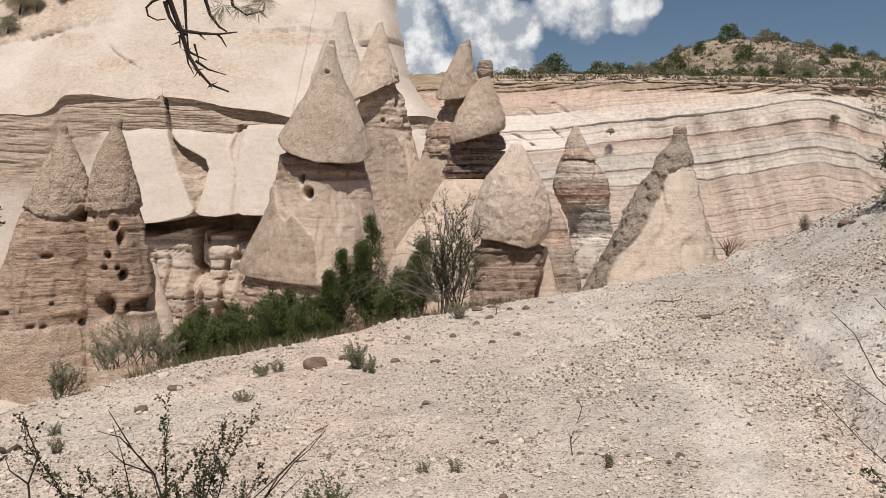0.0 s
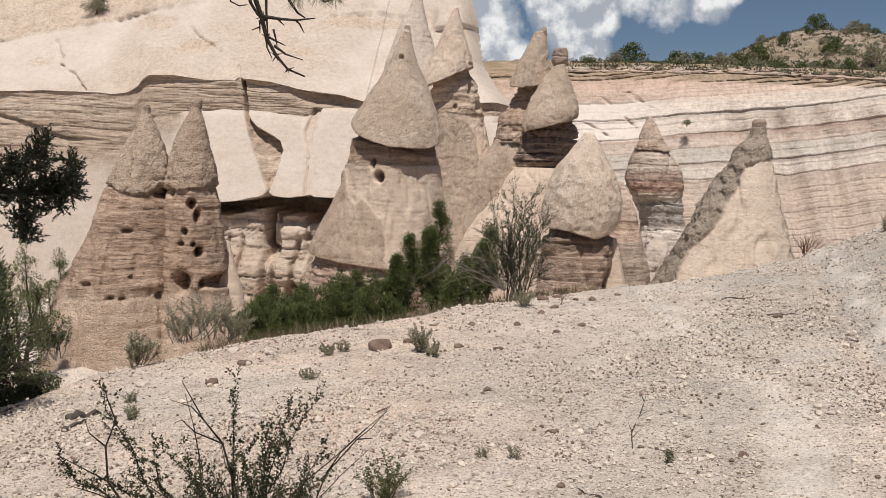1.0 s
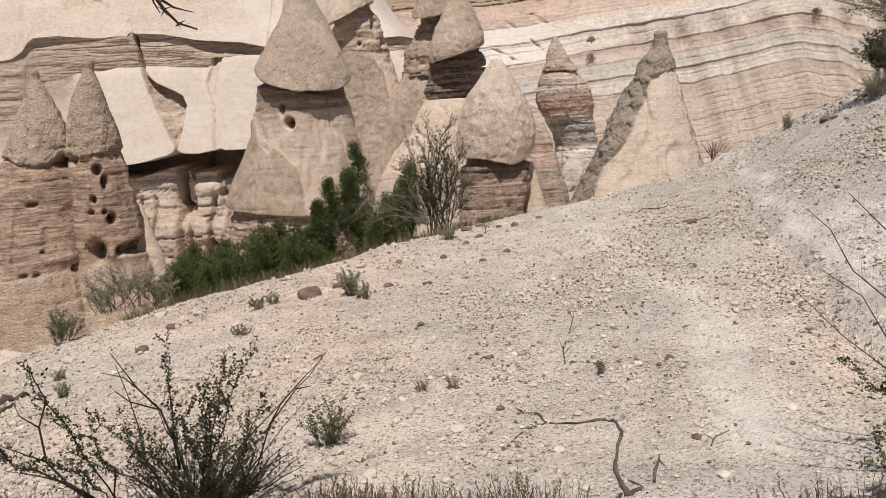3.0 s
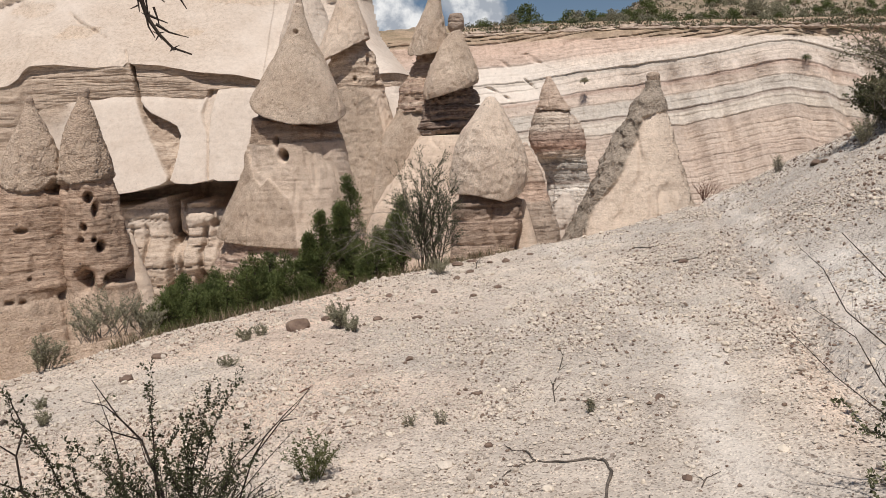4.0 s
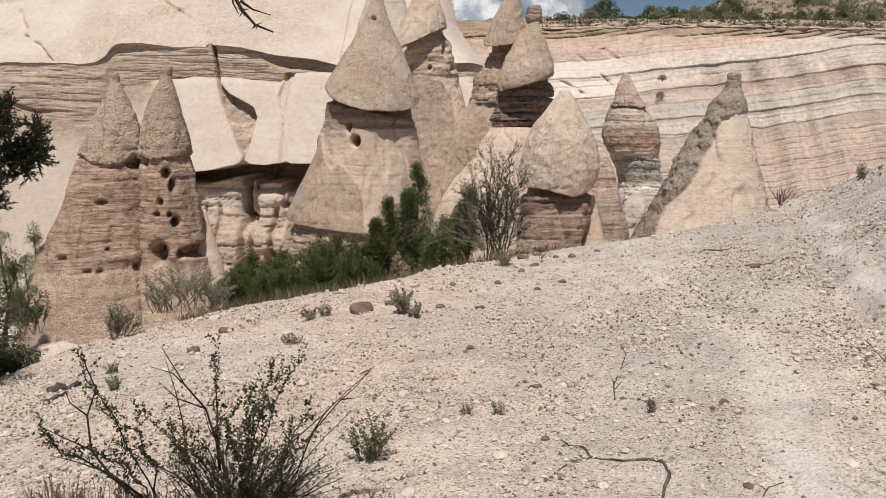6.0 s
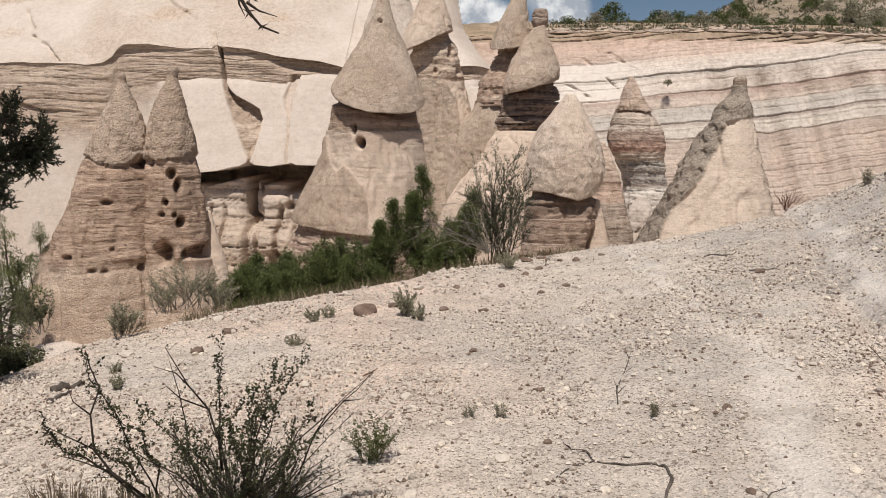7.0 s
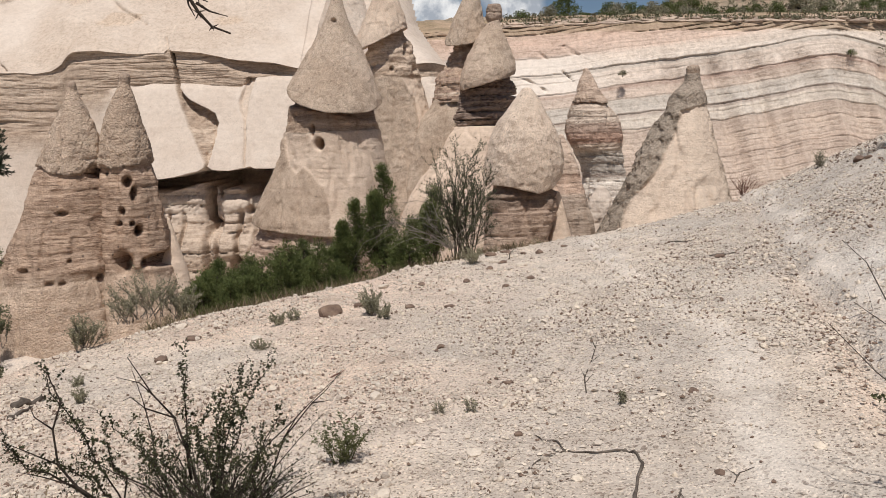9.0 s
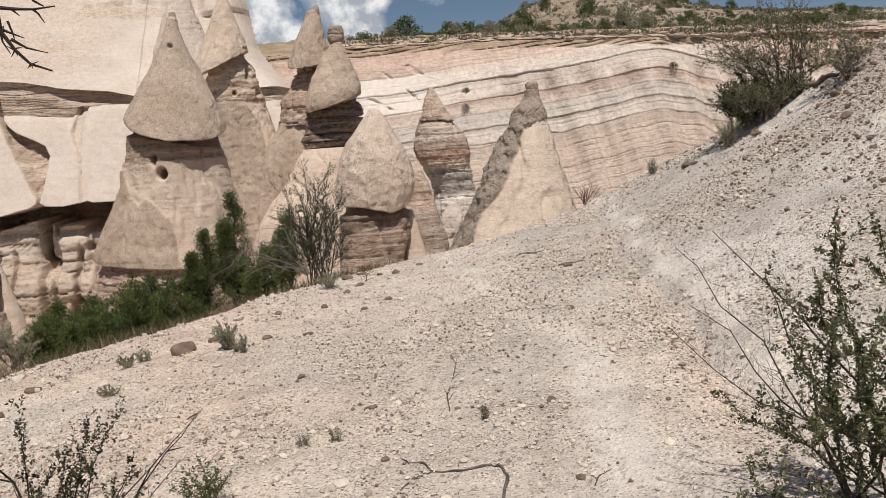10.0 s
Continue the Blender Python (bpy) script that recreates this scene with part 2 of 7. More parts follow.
BROWN = [(0.28, (0.34, 0.25, 0.185)), (0.42, (0.52, 0.4, 0.305)), (0.5, (0.45, 0.34, 0.255)), (0.58, (0.58, 0.46, 0.36)), (0.72, (0.65, 0.54, 0.435))]
STRIPED = [(0.27, (0.54, 0.41, 0.33)), (0.37, (0.7, 0.565, 0.46)), (0.42, (0.52, 0.43, 0.355)), (0.47, (0.7, 0.58, 0.475)), (0.51, (0.64, 0.51, 0.42)), (0.55, (0.46, 0.425, 0.375)), (0.59, (0.72, 0.62, 0.52)), (0.65, (0.55, 0.5, 0.44)), (0.72, (0.78, 0.7, 0.61))]
PALE = ((0.54, 0.45, 0.375), (0.59, 0.505, 0.43))
GRAVEL = ((0.49, 0.38, 0.29), (0.555, 0.445, 0.35))
M_SPIRE = rock_material("tuff_spire", BROWN, GRAVEL, ((0.64, 0.505, 0.395), (0.69, 0.56, 0.45)))
M_DARK = rock_material("tuff_dark", [(0.3, (0.17, 0.13, 0.11)), (0.46, (0.34, 0.26, 0.21)), (0.56, (0.24, 0.185, 0.155)), (0.72, (0.48, 0.38, 0.3))], GRAVEL, PALE, 1.8, 22.0, 1.0, 0.5)
M_BAND = rock_material("tuff_ringed", [(0.3, (0.3, 0.2, 0.15)), (0.42, (0.5, 0.375, 0.285)), (0.48, (0.33, 0.23, 0.18)), (0.54, (0.6, 0.47, 0.37)), (0.6, (0.46, 0.415, 0.36)), (0.7, (0.62, 0.53, 0.44))], GRAVEL, PALE, 1.0, 16.0, 0.9, 0.35)
# ring colours; the stops at 1.3 and 0.06 also carry shade under overhangs
RINGS = [(-6, (0.42, 0.34, 0.28)), (-3.2, (0.5, 0.42, 0.35)), (-2.8, (0.7, 0.62, 0.54)), (-1.95, (0.74, 0.67, 0.59)), (-1.85, (0.3, 0.24, 0.2)), (-1.75, (0.46, 0.41, 0.36)), (-0.9, (0.5, 0.455, 0.4)), (-0.75, (0.6, 0.51, 0.42)), (-0.45, (0.56, 0.44, 0.35)), (-0.38, (0.47, 0.31, 0.235)), (-0.02, (0.44, 0.3, 0.23)), (0.06, (0.33, 0.235, 0.185)), (0.42, (0.42, 0.32, 0.255)), (0.5, (0.57, 0.47, 0.385)), (1.2, (0.6, 0.495, 0.405)), (1.3, (0.3, 0.22, 0.17)), (1.42, (0.5, 0.38, 0.3)), (3, (0.55, 0.42, 0.335))]
# brown neck; its top stops are darkened to deepen the shade under the cap
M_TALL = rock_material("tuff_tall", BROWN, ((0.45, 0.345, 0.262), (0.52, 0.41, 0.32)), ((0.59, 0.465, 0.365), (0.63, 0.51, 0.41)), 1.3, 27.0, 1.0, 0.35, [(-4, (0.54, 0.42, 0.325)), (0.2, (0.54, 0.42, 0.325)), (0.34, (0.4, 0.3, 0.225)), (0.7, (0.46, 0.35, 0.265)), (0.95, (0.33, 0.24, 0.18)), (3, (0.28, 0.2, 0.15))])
M_RINGED = rock_material("tuff_ringed_spire", BROWN, GRAVEL, PALE, 1.1, 16.0, 0.9, 0.35, RINGS)
M_FIN = rock_material("tuff_fin", BROWN, GRAVEL, PALE, 1.1, 18.0, 0.8, 0.3, [(-5, (0.44, 0.35, 0.28)), (-2.0, (0.46, 0.37, 0.3)), (-1.9, (0.56, 0.41, 0.32)), (-1.4, (0.6, 0.45, 0.355)), (-1.32, (0.36, 0.25, 0.19)), (-1.24, (0.6, 0.47, 0.375)), (1, (0.64, 0.5, 0.4))])
M_BASE = rock_material("tuff_base", BROWN, ((0.27, 0.2, 0.155), (0.35, 0.26, 0.2)), PALE, 1.6, 22.0, 1.0, 0.45, [(-5, (0.46, 0.345, 0.265)), (-3, (0.5, 0.375, 0.29)), (-2.6, (0.42, 0.31, 0.235)), (-2.3, (0.5, 0.37, 0.285)), (-2.05, (0.4, 0.29, 0.22)), (-1.9, (0.24, 0.18, 0.14)), (-1, (0.28, 0.21, 0.165))])
M_BLUNT = rock_material("tuff_blunt", BROWN, ((0.58, 0.465, 0.37), (0.62, 0.51, 0.415)), PALE, 1.3, 34.0, 0.6)
M_TWIN = rock_material("tuff_twin", [(0.28, (0.39, 0.275, 0.2)), (0.45, (0.52, 0.38, 0.285)), (0.55, (0.46, 0.335, 0.25)), (0.72, (0.6, 0.46, 0.355))], ((0.46, 0.35, 0.265), (0.55, 0.435, 0.34)), ((0.56, 0.42, 0.32), (0.6, 0.46, 0.355)), 1.8, 20.0, 1.2, 0.5)
M_CONE = rock_material("tuff_cone", BROWN, ((0.3, 0.25, 0.2), (0.38, 0.315, 0.255)), ((0.68, 0.55, 0.44), (0.72, 0.6, 0.49)), 1.3, 14.0)
M_CLIFF = rock_material("tuff_cliff", [(p, tuple(0.86 * v for v in c)) for p, c in BROWN], GRAVEL, PALE, 0.9, 12.0, 0.8, 0.35)
WALL_BEDS = [(-9, (0.5, 0.4, 0.33)), (-6.5, (0.56, 0.46, 0.385)), (-5, (0.51, 0.41, 0.34)), (-4, (0.57, 0.465, 0.385)), (-3.2, (0.5, 0.405, 0.335)), (-2.85, (0.48, 0.39, 0.325)), (-2.7, (0.61, 0.54, 0.465)), (-2.05, (0.59, 0.52, 0.445)), (-1.95, (0.42, 0.35, 0.3)), (-1.75, (0.42, 0.36, 0.31)), (-1.68, (0.59, 0.535, 0.47)), (-1.5, (0.54, 0.485, 0.425)), (-0.95, (0.52, 0.465, 0.405)), (-0.82, (0.6, 0.495, 0.415)), (-0.3, (0.57, 0.465, 0.39)), (-0.2, (0.48, 0.365, 0.3)), (0, (0.47, 0.36, 0.3)), (0.08, (0.66, 0.565, 0.485)), (0.95, (0.63, 0.535, 0.455)), (1.05, (0.5, 0.435, 0.375)), (1.24, (0.52, 0.455, 0.39)), (1.32, (0.69, 0.61, 0.53)), (2.0, (0.66, 0.56, 0.475)), (2.3, (0.63, 0.495, 0.41)), (3.2, (0.61, 0.455, 0.365)), (5, (0.5, 0.37, 0.285))]
M_WALL = rock_material("tuff_banded", STRIPED, ((0.42, 0.31, 0.22), (0.26, 0.2, 0.13)), ((0.72, 0.63, 0.545), (0.77, 0.69, 0.605)), 0.9, 12.0, 0.5, 0.13, WALL_BEDS)


def ground_material():
    m, nt, bsdf = material("gravel_slope")
    n = Nodes(nt)
    pos = n.place()
    big = n.noise(pos, 0.35, 5.0, 0.6)
    mid = n.noise(pos, 2.6, 5.0, 0.6)
    fine = n.noise(pos, 30.0, 5.0, 0.7)
    col = n.mix(n.span(big, 0.4, 0.6), (0.65, 0.56, 0.475), (0.61, 0.55, 0.485))
    col = n.mix(n.math("MULTIPLY", n.attr("warm"), 0.85), col, (0.67, 0.53, 0.43))
    col = n.mix(n.attr("bank"), col, (0.68, 0.625, 0.565))
    col = n.mix(n.attr("grey"), col, (0.5, 0.445, 0.39))
    col = n.mix(n.attr("path"), col, (0.68, 0.61, 0.54))
    col = n.mix(n.attr("soil"), col, (0.4, 0.3, 0.215))
    col = n.mix(n.attr("dry"), col, n.mix(n.span(n.noise(pos, 0.9, 6.0, 0.7), 0.4, 0.6), (0.36, 0.28, 0.205), (0.24, 0.195, 0.135)))
    blot = n.noise(pos, 1.1, 7.0, 0.68)
    col = n.mix(0.8, col, n.ramp(blot, [(0.32, (0.74, 0.73, 0.73)), (0.5, (1, 1, 1)), (0.66, (1.1, 1.08, 1.06))]), "MULTIPLY")
    col = n.mix(0.8, col, n.ramp(mid, [(0.3, (0.8, 0.78, 0.76)), (0.5, (1, 1, 1)), (0.7, (1.1, 1.09, 1.08))]), "MULTIPLY")
    vor = n.node("ShaderNodeTexVoronoi", Scale=85.0)
    nt.links.new(pos, vor.inputs["Vector"])
    vor2 = n.node("ShaderNodeTexVoronoi", Scale=34.0)
    nt.links.new(pos, vor2.inputs["Vector"])
    bare = n.math("SUBTRACT", 1.0, n.math("MULTIPLY", n.attr("path"), 0.5))
    chips = n.ramp(vor.outputs["Color"], [(0.18, (0.46, 0.44, 0.42)), (0.28, (0.94, 0.935, 0.93)), (0.72, (1.0, 1.0, 1.0)), (0.82, (1.26, 1.25, 1.23))])
    col = n.mix(n.math("MULTIPLY", bare, 0.95), col, n.mix(1.0, col, chips, "MULTIPLY"))
    lumps = n.ramp(vor2.outputs["Color"], [(0.12, (0.52, 0.48, 0.46)), (0.17, (1, 1, 1)), (0.84, (1, 1, 1)), (0.88, (1.22, 1.2, 1.18))])
    col = n.mix(n.math("MULTIPLY", bare, 0.85), col, n.mix(1.0, col, lumps, "MULTIPLY"))
    col = n.mix(0.6, col, n.ramp(fine, [(0.28, (0.62, 0.6, 0.58)), (0.5, (1, 1, 1)), (0.75, (1.15, 1.15, 1.14))]), "MULTIPLY")
    nt.links.new(col, bsdf.inputs["Base Color"])
    bsdf.inputs["Roughness"].default_value = 0.97
    bsdf.inputs["Specular IOR Level"].default_value = 0.1
    h = n.math("ADD", n.math("MULTIPLY", n.math("SUBTRACT", 1.0, vor.outputs["Distance"]), n.math("MULTIPLY", n.span(vor.outputs["Color"], 0.6, 0.72), 0.007)), n.math("MULTIPLY", n.math("SUBTRACT", 1.0, vor2.outputs["Distance"]), n.math("MULTIPLY", n.span(vor2.outputs["Color"], 0.72, 0.8), 0.014)))
    h = n.math("MULTIPLY", h, bare)
    h = n.math("ADD", h, n.math("MULTIPLY", mid, 0.045))
    h = n.math("ADD", h, n.math("MULTIPLY", fine, 0.02))
    b = n.node("ShaderNodeBump", Strength=1.0, Distance=1.0, Height=h)
    nt.links.new(b.outputs[0], bsdf.inputs["Normal"])
    return m


def plain_material(name, a, b, scale=8.0, rough=0.9, bump=0.2, island=0.0, translucent=0.0):
    m, nt, bsdf = material(name)
    n = Nodes(nt)
    pos = n.place()
    v = n.noise(pos, scale, 4.0, 0.6)
    col = n.mix(n.span(v, 0.3, 0.7), a, b)
    if island:
        geo = nt.nodes.new("ShaderNodeNewGeometry")
        col = n.mix(island, col, n.mix(1.0, col, n.ramp(geo.outputs["Random Per Island"], [(0.0, (0.32, 0.3, 0.29)), (0.18, (0.75, 0.74, 0.73)), (0.5, (1, 1, 1)), (1.0, (1.45, 1.42, 1.32))]), "MULTIPLY"))
    nt.links.new(col, bsdf.inputs["Base Color"])
    bsdf.inputs["Roughness"].default_value = rough
    bsdf.inputs["Specular IOR Level"].default_value = 0.2
    if bump:
        bn = n.node("ShaderNodeBump", Strength=bump, Distance=0.05, Height=n.noise(pos, scale * 3, 4.0, 0.6))
        nt.links.new(bn.outputs[0], bsdf.inputs["Normal"])
    return m


M_GROUND = ground_material()
M_JUNIPER = plain_material("juniper_leaf", (0.07, 0.09, 0.03), (0.125, 0.145, 0.05), 3.0, 0.7, 0, 0.8)
M_JUNIPER_DARK = plain_material("juniper_leaf_dark", (0.016, 0.022, 0.012), (0.03, 0.036, 0.02), 3.0, 0.7, 0, 0.8)
M_JUNIPER_GREY = plain_material("juniper_leaf_grey", (0.04, 0.048, 0.026), (0.07, 0.078, 0.042), 3.0, 0.7, 0, 0.8)
M_SHRUB = plain_material("shrub_leaf", (0.026, 0.029, 0.013), (0.052, 0.055, 0.024), 6.0, 0.6, 0, 0.8)
M_BANK = plain_material("bank_leaf", (0.07, 0.075, 0.037), (0.125, 0.127, 0.065), 6.0, 0.6, 0, 0.8)
M_RIDGE = plain_material("ridge_leaf", (0.1, 0.1, 0.055), (0.18, 0.17, 0.1), 6.0, 0.7, 0, 0.8)
M_SAGE = plain_material("sage_leaf", (0.2, 0.19, 0.125), (0.31, 0.285, 0.2), 4.0, 0.8, 0, 0.8)
M_FRESH = plain_material("fresh_leaf", (0.075, 0.082, 0.032), (0.13, 0.132, 0.058), 6.0, 0.6, 0, 0.8)
M_GRASS = plain_material("dry_grass", (0.16, 0.118, 0.078), (0.24, 0.19, 0.128), 4.0, 0.8, 0, 0.8)
M_GREENGRASS = plain_material("green_grass", (0.068, 0.07, 0.032), (0.125, 0.115, 0.055), 4.0, 0.8, 0, 0.8)
M_NEARGRASS = plain_material("near_grass", (0.042, 0.048, 0.02), (0.095, 0.095, 0.042), 4.0, 0.8, 0, 0.8)
M_SCRUB = plain_material("mesa_scrub", (0.1, 0.1, 0.06), (0.18, 0.17, 0.11), 4.0, 0.8, 0, 0.8)
M_TWIG = plain_material("twig_bark", (0.05, 0.038, 0.03), (0.1, 0.08, 0.062), 20.0, 0.9, 0.3)
M_GREYTWIG = plain_material("grey_twig", (0.16, 0.135, 0.11), (0.27, 0.235, 0.2), 20.0, 0.9, 0.3)
M_BLACKTWIG = plain_material("dark_bark", (0.03, 0.022, 0.018), (0.055, 0.042, 0.034), 20.0, 0.9, 0.3)
M_WOOD = plain_material("weathered_wood", (0.065, 0.052, 0.043), (0.17, 0.14, 0.115), 14.0, 0.9, 0.5)
M_STONE = plain_material("tuff_stone", (0.5, 0.43, 0.36), (0.64, 0.56, 0.48), 9.0, 0.95, 0.5, 0.45)
M_REDSTONE = plain_material("brown_stone", (0.12, 0.08, 0.062), (0.26, 0.185, 0.14), 7.0, 0.95, 0.6)
M_CAPROCK = plain_material("caprock", (0.28, 0.21, 0.165), (0.5, 0.4, 0.32), 5.0, 0.95, 0.5, 0.6)
M_RED = plain_material("rust_twig", (0.12, 0.06, 0.045), (0.2, 0.11, 0.08), 10.0, 0.9, 0.2)

# ---- the ground ----
# terrain:begin
CREST = [(-75, 7.6), (-33, 8.2), (-27, 9.3), (-18.3, 10.1), (-12.8, 10.7), (-7.1, 11.15), (-0.9, 12.4), (3.9, 13.1), (10.2, 13.6), (15, 14.3), (18.9, 15.8), (22.5, 15.5), (25.1, 15.4), (27.5, 15.2), (31.8, 14.4), (36.8, 13.3), (80, 13.0)]


def hillside(x, y):
    """The gravel slope by the trail, before it falls away into the ravine."""
    xp = np.clip(x, 0, 14)
    s = x - (2.8 + 0.24 * (y - 5.5))
    s = np.clip(s, 0, 9)
    bank = 0.28 * s + 0.10 * np.clip(s - 2, 0, None) ** 2
    return -1.86 + 0.075 * np.clip(x, -14, 14) + 0.012 * xp * xp + bank


def mesa(x, y):
    top = 6.7 + 0.17 * np.clip(y - 55, 0, 22)
    hill = 4.7 * np.exp(-((x - 28.5) / np.where(x < 28.5, 8.0, 17.0)) ** 2 - ((y - 90) / 11.0) ** 2)
    return top + hill + 2.0 * np.exp(-((x - 52) / 20) ** 2 - ((y - 95) / 14) ** 2)


def ground_z(x, y):
    x, y = np.broadcast_arrays(np.asarray(x, float), np.asarray(y, float))
    d, az = np.hypot(x, y), np.degrees(np.arctan2(x, y))
    edge = np.interp(az, [c[0] for c in CREST], [c[1] for c in CREST])
    u = np.clip(d - edge, 0, None)
    fall = 0.8 * u * u / (u + 1.6)
    fade = np.clip((85 - np.abs(az)) / 20, 0, 1)
    z = hillside(x, y) - fall * fade
    floor = -5.6 - 0.14 * np.clip(y - 20, 0, 15) + 0.03 * np.clip(y - 36, 0, 30)
    z = np.where(y > 2, np.maximum(z, floor + 0.25 * np.tanh((z - floor) / 0.5)), z)
    z = z + 1.0 * np.exp(-((x + 10.4) / 1.7) ** 2 - ((y - 19.0) / 1.9) ** 2)
    back = np.clip((y - 58) / 3.0, 0, 1)
    return np.where(y > 58, z * (1 - back) + mesa(x, y) * back, z)


# terrain:end
def rut_x(y):
    return 2.8 + 0.24 * (y - 5.5)


def relief(x, y):
    """The ground's height with its bumps."""
    x, y = np.asarray(x, float), np.asarray(y, float)
    near = smooth(40, 20, np.hypot(x, y))
    z = ground_z(x, y) + near * (0.05 * fbm(x * 0.8, y * 0.8, 0, 4, 3) + 0.022 * fbm(x * 4.5, y * 4.5, 0, 3, 9))
    return z + (1 - near) * smooth(56, 70, y) * (0.5 * fbm(x * 0.12, y * 0.12, 0, 4, 5) + 0.25 * fbm(x * 0.7, y * 0.7, 0, 3, 6))


def steps(*runs):
    out = []
    for a, b, s in runs:
        out.extend(np.arange(a, b, s))
    return np.array(out)


STREAK = [(2.087, 12.86, -1.652), (2.015, 10.226, -1.662), (2.001, 7.919, -1.666), (2.172, 6.922, -1.642), (2.121, 6.224, -1.649), (1.974, 5.549, -1.665), (1.672, 4.578, -1.703), (1.597, 3.92, -1.711)]


def build_ground():
    far = [60 * 1.22 ** k for k in range(1, 18)]
    xs = np.concatenate([[-v for v in far[::-1]], steps((-60, -9, 0.7), (-9, 1.9, 0.1), (1.9, 4.9, 0.045), (4.9, 10, 0.1), (10, 60, 0.7)), [60], far])
    ys = np.concatenate([[-v for v in far[::-1]], steps((-60, 1.8, 0.9), (1.8, 16.5, 0.09), (16.5, 64, 0.4), (64, 120, 1.0)), [120 * 1.22 ** k for k in range(15)]])
    X, Y = np.meshgrid(xs, ys)
    Z = relief(X, Y)
    near = smooth(40, 20, np.hypot(X, Y))
    # the runnel beside the bank and a second, fainter one
    wob = 0.1 * vnoise(Y * 0.8, 0, 0, 21) + 0.06 * vnoise(Y * 2.6, 0, 0, 22)
    rut = np.exp(-((X - rut_x(Y) - wob) / 0.14) ** 2) * smooth(3, 5, Y)
    lip = np.exp(-((X - rut_x(Y) - wob - 0.2) / 0.14) ** 2) * smooth(3, 5, Y)
    Z = Z - 0.08 * rut * near + 0.015 * lip * near
    crown = np.exp(-((X - 0.9 - 0.11 * (Y - 5)) / 1.3) ** 2)
    az, d = np.degrees(np.arctan2(X, Y)), np.hypot(X, Y)
    over = d - np.interp(az, [c[0] for c in CREST], [c[1] for c in CREST])
    patch = fbm(X * 0.5, Y * 0.35, 0, 3, 31)
    path = np.clip(1.0 * lip + smooth(0.05, 0.45, patch) * smooth(0.0, 1.2, X) * smooth(rut_x(Y) + 0.4, rut_x(Y) - 0.5, X) * 0.45, 0, 1) * near
    streak = np.zeros_like(X)
    for (ax, ay, _), (bx, by, _) in zip(STREAK, STREAK[1:]):
        u = np.clip(((X - ax) * (bx - ax) + (Y - ay) * (by - ay)) / ((bx - ax) ** 2 + (by - ay) ** 2), 0, 1)
        streak = np.maximum(streak, smooth(0.26, 0.05, np.hypot(X - ax - u * (bx - ax), Y - ay - u * (by - ay)) + 0.14 * fbm(X * 1.6, Y * 1.2, 0, 3, 35)))
    path = np.clip(np.maximum(path, 0.8 * streak), 0, 1)
    grey = np.clip(0.75 * smooth(0.1, 0.4, fbm(X * 0.55, Y * 0.4, 0, 3, 36) + 0.12) * smooth(-2.0, 0.3, X) * (1 - path), 0, 1) * near
    hollow = smooth(1.25, 0.5, np.hypot((X - 0.95 - 0.12 * (Y - 4.5)) / 0.95, (Y - 4.6) / 2.4) + 0.35 * fbm(X * 0.9, Y * 0.7, 0, 4, 38))
    grey = np.maximum(grey, 0.5 * hollow * (1 - streak))
    bank = smooth(-0.2, 0.6, X - rut_x(Y)) * near
    soil = np.clip(smooth(0.4, 2.0, over) * smooth(6.0, 2.5, X) * smooth(-5.2, -4.0, X) * near, 0, 0.9)
    trail = 0.8 * np.exp(-((X - rut_x(Y) - wob + 0.1) / 0.2) ** 2) * smooth(3, 5, Y) * smooth(15.5, 13.5, Y) * smooth(-0.5, 0.2, fbm(X * 1.2, Y * 0.8, 0, 3, 37)) * near
    sand = smooth(1.5, 0.3, np.hypot((X + 10.3) / 1.5, (Y - 18.7) / 1.6))
    soil, path = soil * (1 - sand), np.maximum(path, 0.45 * sand)
    warm = np.clip(smooth(2.0, -1.5, X) * smooth(-0.5, 0.2, fbm(X * 0.4, Y * 0.4, 0, 3, 33)) * smooth(3, 7, Y) + 0.15 * smooth(0.15, 0.45, fbm(X * 0.8, Y * 0.6, 0, 3, 34)), 0, 1) * near
    warm = np.maximum(warm, trail * (1 - lip))
    dry = (0.35 + 0.65 * smooth(62, 74, Y)) * smooth(57, 62, Y) * np.clip(0.95 + 0.35 * fbm(X * 0.3, Y * 0.3, 0, 3, 8), 0, 1)
    V = np.stack([X, Y, Z], -1).reshape(-1, 3)
    me = mesh_of("ground", V, grid_faces(len(ys), len(xs)), M_GROUND, {"path": path, "bank": bank, "soil": soil, "dry": dry, "warm": warm, "grey": grey})
    return tagged(new("ground", me), "pale pinkish gravel slope of crumbled tuff falling into a ravine", "ground", kind="structure")


build_ground()


def interp(points, v):
    return np.interp(v, [p[0] for p in points], [p[1] for p in points])


# ---- the cliffs ----
LIP = [(-48, 4.0), (-32.4, 4.25), (-28.2, 4.34), (-25.8, 4.35), (-23.7, 4.24), (-22.65, 4.36), (-22.0, 4.72), (-21.65, 5.15), (-21.3, 5.34), (-20, 5.42), (-18.3, 5.2), (-16.2, 5.14), (-15.95, 5.42), (-15.7, 5.28), (-14, 5.08), (-12.7, 4.8), (-11.7, 4.64), (-10, 4.46), (-8.7, 4.1), (-6.8, 3.85), (-2, 4.2)]
OVERHANG = [(-48, 0.08), (-30.5, 0.16), (-29.2, 0.02), (-23, 0.02), (-22, 0.2), (-21, 0.36), (-19.2, 0.2), (-17.5, 0.05), (-16.2, 0.02), (-15.6, 0.3), (-13.2, 0.16), (-12.2, 0.34), (-11.4, 0.62), (-9.8, 0.6), (-8.8, 0.3), (-2, 0.25)]
